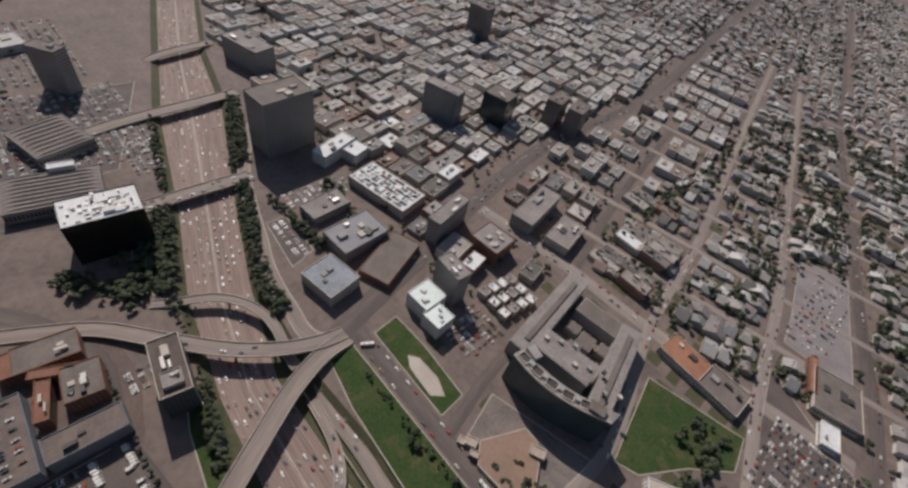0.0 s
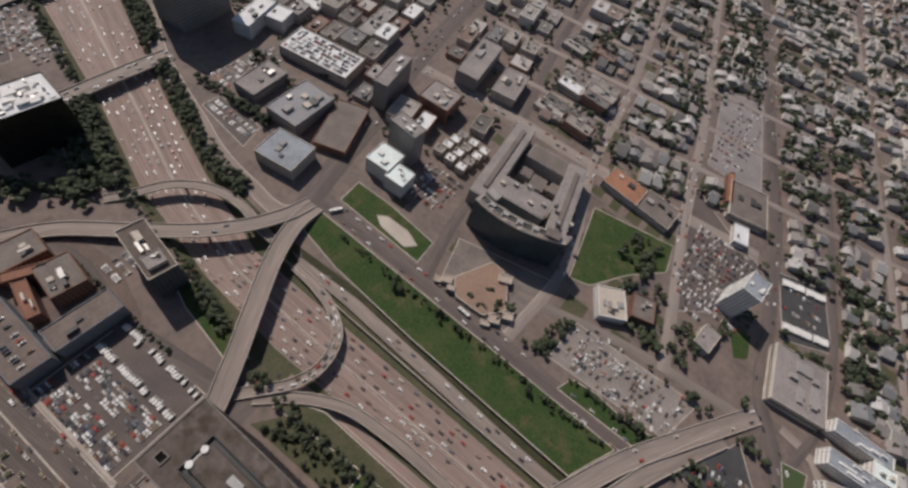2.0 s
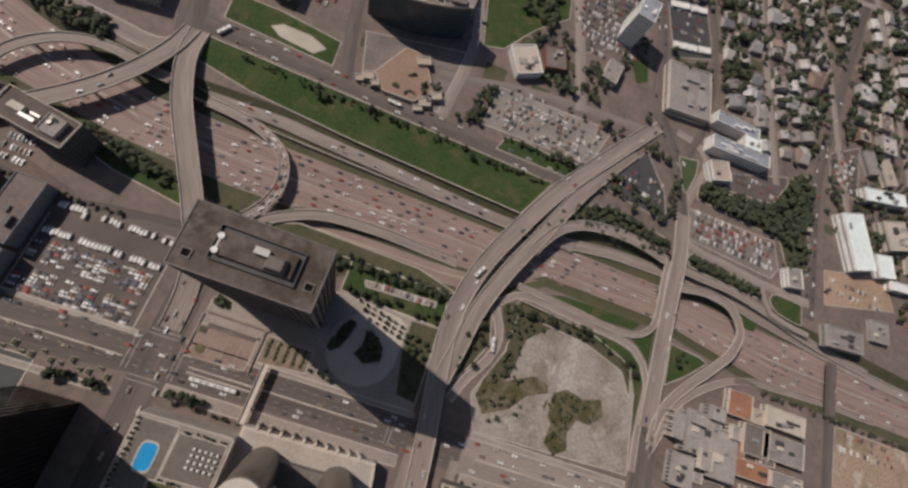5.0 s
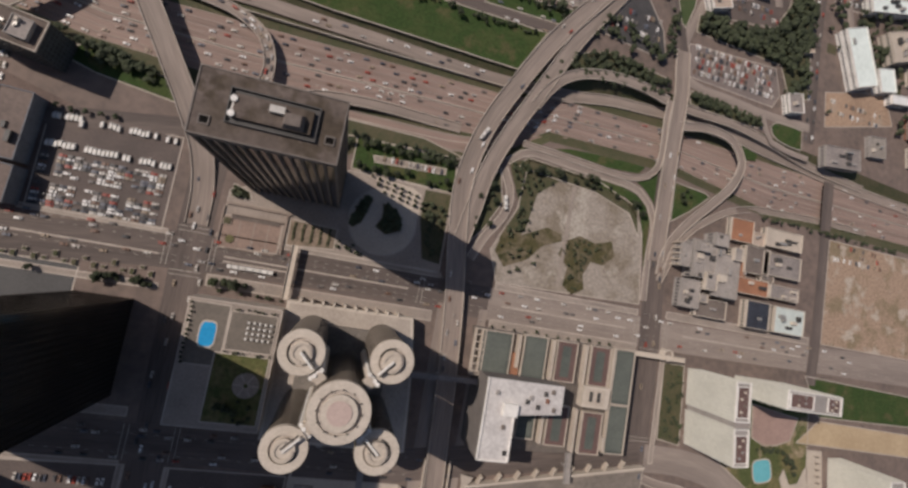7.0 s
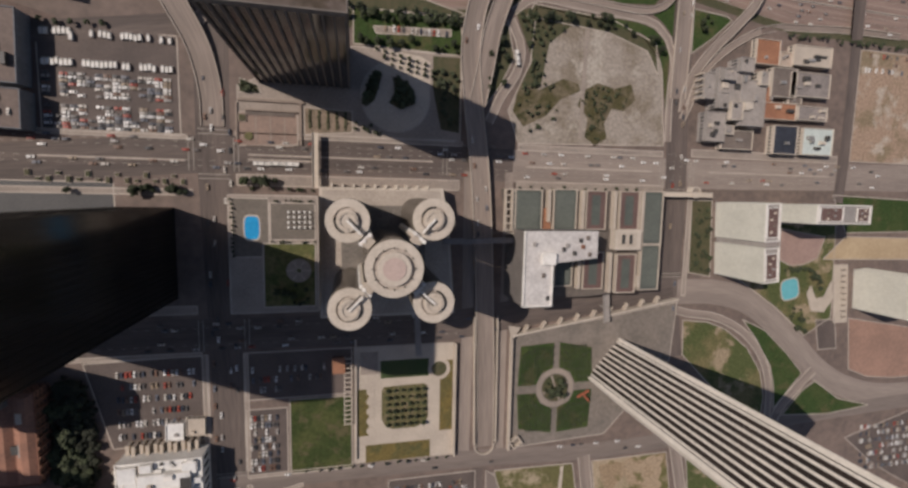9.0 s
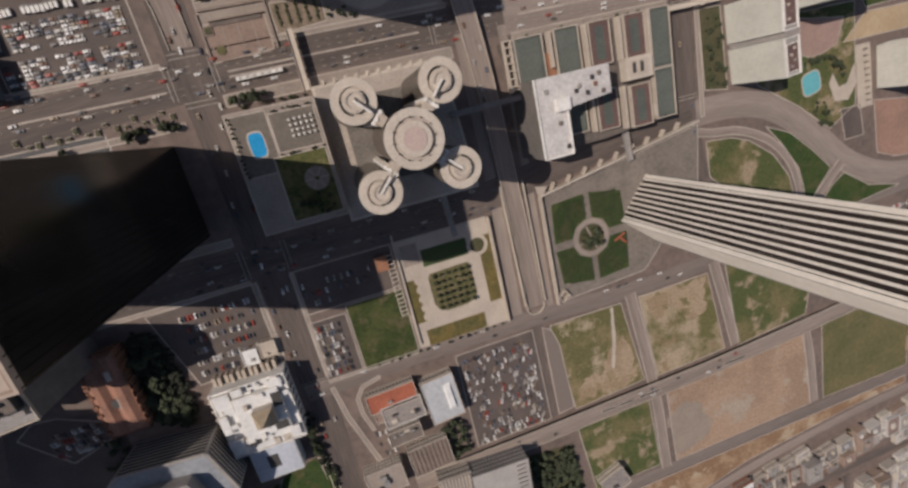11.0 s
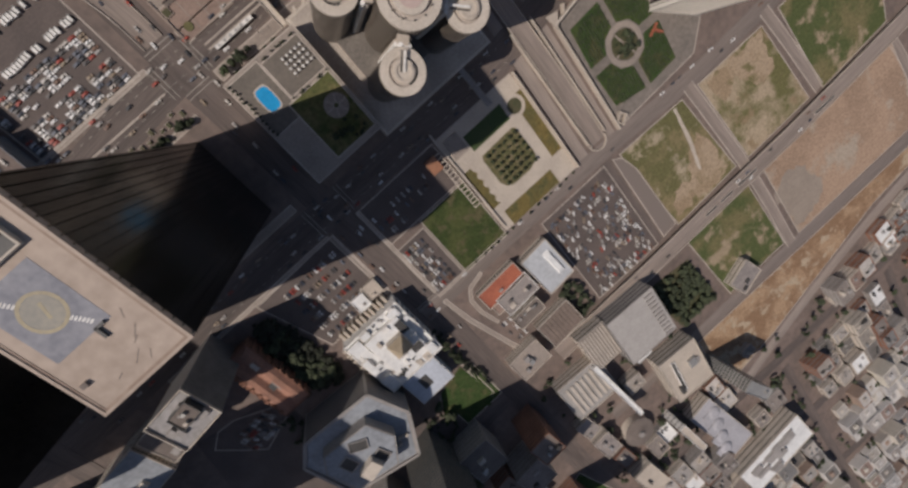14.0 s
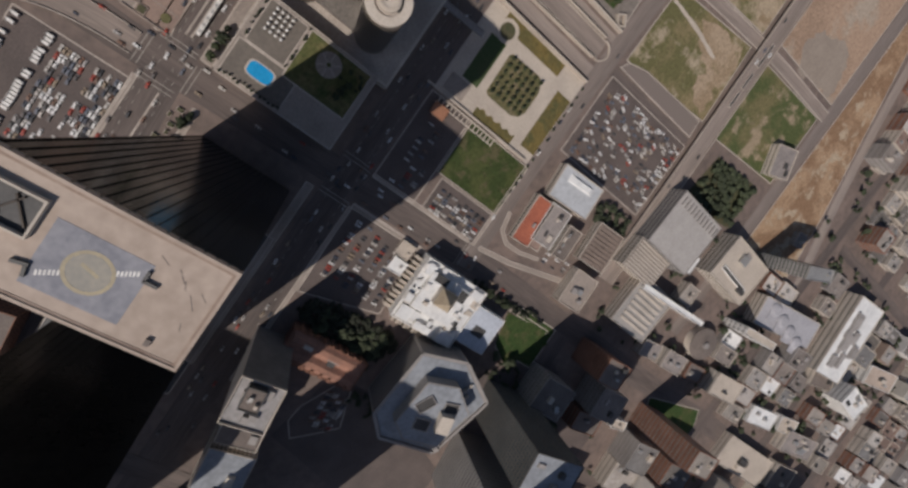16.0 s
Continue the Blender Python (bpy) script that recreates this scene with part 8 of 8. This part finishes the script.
def fill_blocks(x0, x1, y0, y1, du, dv, lo, hi, h0, h1, ang, share=0.92, near=0):
    bx, by = cells(x0, x1, y0, y1, du, dv, 3.0, ang)
    ok = clear(bx, by, min(du, dv) * 0.36) & (np.random.rand(len(bx)) < share)
    bx, by = bx[ok], by[ok]
    order = np.argsort((bx + 20) ** 2 + (by - 0) ** 2)
    for n, i in enumerate(order):
        w, d, h = du * rnd.uniform(lo, hi), dv * rnd.uniform(lo, hi), h0 + (h1 - h0) * rnd.random() ** 2
        if n < near:
            near_blocks.append((bx[i], by[i], w, d, h, math.degrees(ang)))
        else:
            far_b.append((bx[i], by[i], ang, w, d, h))


fill_blocks(-1300, -150, 430, 1400, 26, 34, 0.6, 1.0, 5, 15, A12, 0.95, 40)
fill_blocks(-180, -40, 560, 760, 38, 20, 0.7, 0.95, 6, 12, A12 - 0.2, 0.97, 14)
fill_blocks(-120, 60, -980, -440, 23, 31, 0.74, 1.02, 6, 18, 0.05, 0.98, 40)
fill_blocks(90, 420, -540, -488, 22, 20, 0.65, 1.0, 5, 11, 0.2, 0.95, 18)
fill_blocks(60, 600, -980, -500, 22, 28, 0.7, 1.02, 6, 20, 0.05, 0.98, 40)
fill_blocks(-385, -135, -980, -320, 34, 38, 0.66, 0.95, 16, 80, 0.08, 0.97, 12)
fill_blocks(-110, 60, -440, -320, 26, 26, 0.6, 0.9, 7, 18, 0.0, 0.9, 6)
fill_blocks(-1000, -400, -500, -90, 48, 44, 0.55, 0.85, 8, 40, 0.0, 0.85, 4)
fill_blocks(-1300, -530, -60, 220, 52, 46, 0.4, 0.8, 6, 16, 0.2, 0.5, 2)
fill_blocks(560, 1500, -900, -160, 34, 32, 0.5, 0.85, 6, 16, 0.0, 0.8, 0)
fill_blocks(440, 640, 270, 600, 30, 30, 0.5, 0.85, 5, 9, 0.1, 0.7, 10)
fill_blocks(620, 1500, -60, 200, 40, 34, 0.4, 0.8, 5, 11, 0.0, 0.6, 0)
fill_blocks(300, 600, -600, -468, 22, 22, 0.65, 0.98, 6, 12, 0.15, 0.95, 14)
fill_blocks(-1900, -900, 520, 1400, 50, 44, 0.4, 0.8, 5, 14, A12, 0.8, 0)
_labels = ("flat-roofed brick commercial building", "pale flat-roofed commercial building", "low grey commercial building with roof units", "cream stucco block with a flat roof")
for n, (x, y, w, d, h, a) in enumerate(near_blocks):
    w_ = (BRICK, CREAM, GREY, CREAM)[n % 4]
    building(_labels[n % 4], x, y, w, d, h, a, w_, FLATROOF if n % 9 else ROOFWHITE, max(1, int(h / 4.6)), 2 + n % 3, glass=PALEGLASS)


def joined(name, label, category, rows, tv, tf, ti, mats):
    r = np.array(rows)
    return scatter(name, label, category, tv, tf, ti, mats, r[:, 0], r[:, 1], r[:, 2], r[:, 3], r[:, 4], r[:, 5])


joined("distant_houses", "many gabled houses spreading to the horizon", "houses", far_h, H_V, H_F, H_I, [HOUSEWALL_FAR, HOUSEROOF_FAR])
joined("distant_blocks", "many flat-roofed city blocks in the distance", "buildings", far_b, B_V, B_F, B_I, [HOUSEWALL_FAR, HOUSEROOF_FAR])

# yards and street trees among the houses
for x0, x1, y0, y1, n, s in ((-150, 620, 590, 1320, 7000, 1.15), (110, 620, 320, 640, 2000, 1.0), (200, 700, 500, 900, 1400, 1.25), (-1900, 1500, 1320, 3300, 8000, 1.5), (620, 1600, 200, 1320, 1800, 1.0), (-1200, -150, 420, 1320, 3600, 0.95), (300, 900, -960, -480, 260, 0.9), (-110, 420, -900, -505, 1300, 1.05), (-110, 50, -505, -330, 260, 1.0), (-380, -135, -900, -320, 300, 1.0), (-1200, -420, -400, 220, 120, 0.9)):
    xs, ys = np.random.uniform(x0, x1, n), np.random.uniform(y0, y1, n)
    ok = clear(xs, ys, -1)
    # trees gather in some quarters and thin out in others
    dens = np.array([noise.noise((x * 0.008, y * 0.008, 3.0)) for x, y in zip(xs, ys)])
    ok &= np.random.rand(n) < 0.5 + 1.5 * dens
    woods.extend((x, y, s * np.random.uniform(0.6, 1.3)) for x, y in zip(xs[ok], ys[ok]))
# the office lawn stays open
w = np.array([q for q in woods + LATE if not (-172 < q[0] < -137 and -306 < q[1] < -256)])
for k in range(3):
    cv, cf = clumps(random.Random(90 + k), 7, 3.0, 7.5, 2.2, 1.9)
    tvv = np.concatenate([cv, np.array([(-.2, -.2, -4), (.2, -.2, -4), (0, .25, -4), (0, 0, 5)])])
    tff = np.concatenate([cf, np.array([(0, 1, 3), (1, 2, 3), (2, 0, 3)]) + len(cv)])
    sel = w[k::3]
    scatter("distant_trees", "scattered dark green trees among houses and banks", "trees", tvv, tff, np.array([0] * len(cf) + [1] * 3), [LEAF_FAR_HAZY, BARK], sel[:, 0], sel[:, 1], np.random.uniform(0, 6, len(sel)), sel[:, 2], sel[:, 2], sel[:, 2])
evergreens = np.array(evergreens)
scatter("dark_evergreens", "dense dark evergreen trees beside the red brick hall", "trees", tvv, tff, np.array([0] * len(cf) + [1] * 3), [surface("evergreen_foliage", (0.030, 0.034, 0.016), (0.016, 0.019, 0.010), 0.9, 0.02, spread=0.4, island=True), BARK], evergreens[:, 0], evergreens[:, 1], np.random.uniform(0, 6, len(evergreens)), evergreens[:, 2], evergreens[:, 2], evergreens[:, 2])
# green yards between the houses
yx, yy = np.random.uniform(-150, 700, 1500), np.random.uniform(340, 1300, 1500)
ok = clear(yx, yy, 3)
_cellset, _kept = set(), []
for x, y, o in zip(yx, yy, ok):
    if o and (int(x // 24), int(y // 24)) not in _cellset:
        _cellset.add((int(x // 24), int(y // 24)))
        _kept.append((24 * (x // 24) + 12, 24 * (y // 24) + 12, 0.0, rnd.uniform(9, 22), rnd.uniform(9, 22), 0.06))
joined("yards", "grassy yards between the houses", "grass", _kept, B_V[:8] * (1, 1, 1), np.array([(4, 5, 6), (4, 6, 7)]), np.array([0, 0]), [SCRUB])

# ---- cars ----
C_V = np.array([(x, y, z) for z, x0, x1, yy in ((.2, -2.25, 2.25, .88), (.85, -2.25, 2.2, .9), (.92, -1.7, 1.05, .84), (1.42, -1.25, .45, .68)) for x, y in ((x0, -yy), (x1, -yy), (x1, yy), (x0, yy))], float)
_s = lambda a: [(a + i, a + (i + 1) % 4, a + 4 + (i + 1) % 4, a + 4 + i) for i in range(4)]
C_Q = _s(0) + _s(4) + _s(8) + [(12, 13, 14, 15)]
C_F = np.array([t for a, b, c, d in C_Q for t in ((a, b, c), (a, c, d))])
C_I = np.array([0] * 16 + [1] * 8 + [0] * 2)
_car = thing("car", "parked car with glossy paint and dark windows", "car", pose(-215, 142, 0.1), "cars")
part("body", mesh_np("body", C_V, C_F[np.r_[0:16, 24:26]], [CARPAINT]), None, _car)
part("glazing", mesh_np("glazing", C_V[8:16], C_F[16:24] - 8, [CARGLASS]), None, _car)
_van = thing("van", "white box van parked in a row", "van", pose(-205, 140, 0.1, 0, 0, 90), "vans")
part("body", Geo().box(-0.4, 0, 4.6, 2.1, 0.4, 2.6, 0, 0.04), WHITE, _van)
part("cab", Geo().box(2.3, 0, 1.6, 2.0, 0.4, 1.7, 0, 0.12), WHITE, _van)
part("windscreen", Geo().box(2.2, 0, 0.9, 1.8, 1.7, 2.2, 0, 0.2), CARGLASS, _van)
_bus = thing("bus", "long white city bus on the road", "bus", pose(-88, 60.3, 0.1), "buses")
part("body", Geo().box(0, 0, 12, 2.6, 0.4, 3.2, 0, 0.02), WHITE, _bus)
part("window_strip", Geo().rim_of(0, 0, 12.06, 2.66, 0.1, 1.5, 2.4), CARGLASS, _bus)
for u in (-3, 2):
    part("roof_unit", Geo().box(u, 0, 2, 1.6, 3.2, 3.5), METAL, _bus)
for x, y, z, a in ((-78, 60.5, 0.1, 0), (-68, 60.5, 0.1, 0), (108, 152, 0.3, 100), (-190, 321, 0.1, 60), (-40, 322, 0.1, 0), (78, 204, 6.1, 62)):
    copy_thing(_bus, pose(x, y, z, 0, 0, a))
near_cars, far_cars = [], []


def rows_of(x0, x1, y0, y1, pitch, gap, along, share, into, z=0.1, ang=0.0):
    """Cars in parked rows. along: the rows run along x."""
    L = (x1 - x0) if along else (y1 - y0)
    Wd = (y1 - y0) if along else (x1 - x0)
    for j in range(max(1, int(Wd / gap))):
        for i in range(int(L / pitch)):
            if rnd.random() < share:
                u, v = (i + 0.5) * pitch + rnd.uniform(-.15, .15), (j + 0.5) * gap + rnd.uniform(-.25, .25)
                x, y = (x0 + u, y0 + v) if along else (x0 + v, y0 + u)
                into.append((x, y, z, (90 if along else 0) + rnd.choice((0, 180)) + ang))


for k in range(30):
    for y in (142.5, 123):
        if rnd.random() < 0.8 and k % 9 != 8:
            copy_thing(_van, pose(-222 + 2.62 * k, y + rnd.uniform(-.5, .5), 0.1, 0, 0, 90)).scale = (0.82, 0.9, 0.85)
rows_of(0, 52, 163, 167.5, 3.4, 4.5, True, 0.6, far_cars, 0.3)
for i in range(15):
    for j in range(16):
        if rnd.random() < 0.84 and j not in (7, 8) and not (i == 1 and j > 3) and not (i in (5, 10) and 2 < j < 12):
            far_cars.append((-222 + 5.2 * i + rnd.uniform(-.3, .3), 80.5 + 2.35 * j + rnd.uniform(-.15, .15), 0.1, rnd.choice((0, 180)) + rnd.uniform(-4, 4)))
rows_of(-308, -272, -176, -150, 2.7, 5.6, True, 0.85, far_cars, 0.1, 20)
rows_of(-192, -138, -148, -90, 2.8, 9.5, True, 0.72, near_cars)
rows_of(-82, -60, -290, -246, 2.8, 11.0, True, 0.55, far_cars, 0.12)
rows_of(-102, -78, -182, -132, 2.7, 6.0, True, 0.8, near_cars)
for y in range(-300, -206, 12):
    for x in range(11, 80, 3):
        for o in (0, 5.2):
            if rnd.random() < 0.55:
                far_cars.append((x + rnd.uniform(-.6, .6), y + o + rnd.uniform(-.6, .6), 0.1, rnd.choice((70, 105, 250, 285)) + rnd.uniform(-8, 8)))
for k in range(150):
    u, v = rnd.uniform(44, 156), rnd.uniform(344, 390)
    if v < 340 + 0.42 * (u - 38) + 40:
        far_cars.append((3.2 * round(u / 3.2), 6.2 * round(v / 6.2) + rnd.uniform(-.7, .7), 0.1, rnd.choice((80, 100, 260, 20)) + rnd.uniform(-12, 12)))
rows_of(182, 238, 336, 366, 2.8, 9.0, True, 0.4, far_cars)
rows_of(276, 374, 318, 350, 2.8, 6.4, True, 0.6, far_cars)
rows_of(-170, -120, 385, 440, 2.8, 7.0, True, 0.7, far_cars)
rows_of(-400, -372, 350, 430, 2.8, 8.0, True, 0.8, far_cars)
for v in (-15.5, -9.5, -3, 3, 9.5, 15.5):
    for k in range(26):
        if rnd.random() < 0.72:
            u, c12, s12 = -37 + 2.95 * k, math.cos(A12), math.sin(A12)
            far_cars.append((-345 + u * c12 - v * s12, 456 + u * s12 + v * c12, 12.2, 102 + rnd.uniform(-3, 3)))
rows_of(-700, -530, 70, 280, 2.8, 9.0, True, 0.6, far_cars)
rows_of(-900, -720, 60, 260, 2.8, 10.0, True, 0.5, far_cars)
rows_of(-560, -500, 240, 275, 2.8, 8.0, True, 0.7, far_cars)
rows_of(-290, -234, 82, 100, 2.8, 9.0, True, 0.4, far_cars, 14.2)
rows_of(314, 378, 398, 420, 2.8, 9.0, True, 0.4, far_cars)
rows_of(520, 600, -256, -200, 2.8, 8.0, True, 0.6, far_cars)
rows_of(-276, -256, 156, 184, 2.8, 8.0, True, 0.7, far_cars)
rows_of(446, 480, 452, 508, 2.8, 8.0, True, 0.75, far_cars)
rows_of(448, 520, 322, 352, 3.4, 11.0, True, 0.5, far_cars)
rows_of(-366, -310, 320, 338, 2.8, 8.0, True, 0.8, far_cars)
for k in range(16):
    for u0, v0 in ((203, 588), (216, 534)):
        if rnd.random() < 0.85:
            ob = copy_thing(_van, pose(u0 + 2.9 * k + 0.3 * rnd.random(), v0 + 0.9 * k + rnd.uniform(-.8, .8), 0.1, 0, 0, 102))
            ob.scale = (1.7, 1.15, 1.2)
rows_of(100, 176, 486, 590, 2.8, 8.0, True, 0.62, far_cars)
rows_of(-100, -40, -118, -88, 2.8, 8.0, True, 0.3, far_cars, 0.15)
rows_of(470, 540, 168, 190, 4.2, 7.0, True, 0.4, far_cars, 0.2)
rows_of(-240, -205, -160, -150, 2.8, 6.0, True, 0.8, far_cars)
rows_of(68, 116, 700, 860, 2.9, 12.0, True, 0.5, far_cars)
rows_of(208, 252, 536, 598, 3.0, 14.0, True, 0.45, far_cars, 0.1, 15)
rows_of(120, 145, 470, 500, 3, 9.0, True, 0.5, far_cars)
for y, d in ((56.5, 0), (60, 0), (72.5, 180), (76, 180), (68.5, 180)):
    x = -250.0
    while x < 450:
        x += rnd.expovariate(1 / (16.0 if x < -130 else 32.0)) + 6
        near_cars.append((x, y, 0.25, d))
for y, d in ((-79, 0), (-74, 0), (-64, 180), (-60, 180)):
    x = -380.0
    while x < 50:
        x += rnd.expovariate(1 / 22.0) + 6
        near_cars.append((x, y, 0.25, d))
for x, d in ((-126, 90), (-122, 90), (-114, 270), (-110, 270)):
    y = -300.0
    while y < 140:
        y += rnd.expovariate(1 / 34.0) + 7
        near_cars.append((x, y, 0.25, d))
for f in (0.055, 0.175, 0.295, 0.41, 0.57, 0.69, 0.805, 0.93):
    run = 0.0
    for i in range(len(MAINS) - 1):
        p, q = Vector(MAINS[i]).lerp(Vector(MAINN[i]), f), Vector(MAINS[i + 1]).lerp(Vector(MAINN[i + 1]), f)
        L = (q - p).length
        a = math.degrees(math.atan2(q.y - p.y, q.x - p.x))
        t = rnd.uniform(4, 14)
        while t < L:
            m = p.lerp(q, t / L)
            far_cars.append((m.x, m.y, FLOOR + 0.05, a + (180 if f > 0.5 else 0)))
            t += 7 + rnd.expovariate(1 / (13.0 if p.x < 60 else 34.0))


def along(pts, off, mean, into=None):
    line = spline(pts, 5.0)
    t = rnd.uniform(2, 10)
    for a, b in zip(line, line[1:]):
        d = (b - a).length
        while t < d:
            m, n = a.lerp(b, t / d), (b - a).normalized()
            far_cars.append((m.x - n.y * off, m.y + n.x * off, m.z + 0.06, math.degrees(math.atan2(n.y, n.x)) + (180 if off > 0 else 0)))
            t += 6.5 + rnd.expovariate(1 / mean)
        t -= d


along([(-150, 256, -2), (-125, 250, 0), (-104, 236, 1.5), (-96, 212, 2.5), (-102, 190, 2.5), (-116, 172, 1.5)], 1.4, 2.5)
along([(-125, 250, 0), (-104, 236, 1.5), (-96, 212, 2.5), (-102, 190, 2.5), (-116, 172, 1.5)], -1.6, 3)
for o in (-4, 4):
    along([(217, 424, 0.4), (167, 358, 3), (131, 309, 5), (104, 262, 6), (77, 203, 6), (68, 160, 6), (71, 113, 6), (77, 66, 6), (82, 10, 5), (86, -60, 3)], o, 60)
    along([(-450, 225, 0.4), (-449, 245, 1.5), (-447, 318, 1.5), (-447, 340, 0.4)], o, 9)
    along([(-285, 192, 6), (-242, 235, 7), (-221, 268, 7), (-213, 292, 5)], o * 0.6, 30)
    along([(-186, 322, 0.1), (0, 321, 0.1), (131, 319, 0.1)], o * 1.5, 18)
    along([(-184, 271, -3.8), (-111, 266, -3.8), (-23, 263, -3.8), (98, 259, -3.8)], o * 0.5, 22)
    along([(255, 385, 0.1), (219, 434, 0.1), (203, 522, 0.1), (168, 695, 0.1), (67, 1046, 0.1), (-15, 1315, 0.1)], o, 22)
    along([(-242, 420, 0.1), (-276, 541, 0.1), (-309, 708, 0.1), (-312, 964, 0.1)], o, 20)
    along([(265, 240, 3), (263, 160, 1), (266, 50, 0.2), (268, -70, 0.2)], o, 40)
    along([(-20, -317, 3), (100, -315, 5), (254, -313, 5), (400, -307, 4)], o, 60)
    along([(-125, -190, 0.2), (95, -191, 0.2), (290, -193, 0.2)], o, 40)
    along([(-264, 540, .1), (-135, 560, .1), (77, 585, .1)], o, 14)
    along([(105, 497, .1), (78, 597, .1), (53, 726, .1), (-20, 1000, .1)], o, 9)
    along([(424, 285, .1), (425, 448, .1), (450, 583, .1)], o, 10)
    along([(8, 415, .1), (-33, 566, .1), (-60, 736, .1)], o * 0.9, 9)
rnd.shuffle(near_cars)
for n, (x, y, z, a) in enumerate(near_cars):
    if n < 290:
        copy_thing(_car, pose(x, y, z - 0.12, 0, 0, a + rnd.uniform(-2, 2)))
    else:
        far_cars.append((x, y, z, a))
c_ = np.array(far_cars)
scatter("traffic", "many parked and driving cars of all colours", "cars", C_V, C_F, C_I, [CARPAINT_FAR, CARGLASS], c_[:, 0], c_[:, 1], np.radians(c_[:, 3]), np.ones(len(c_)), np.ones(len(c_)), np.ones(len(c_)), c_[:, 2] - 0.1)

# ---- street furniture ----
_lamp = thing("street_lamp", "tall grey steel street lamp with one arm", "street lamp", pose(-100, 80.8, 0), "street lamps")
part("pole", Geo().disc(0, 0, 0.12, 0, 9, 8, 0.07), METAL, _lamp)
part("arm", Geo().box(0, -1.0, 0.12, 2.2, 8.8, 8.95), METAL, _lamp)
part("lamp_head", Geo().box(0, -2.1, 0.4, 0.9, 8.65, 8.85), GREY, _lamp)
for x in range(-80, 260, 24):
    copy_thing(_lamp, pose(x, 80.8, 0))
for x in range(-90, 250, 24):
    copy_thing(_lamp, pose(x, 51, 0, 0, 0, 180))
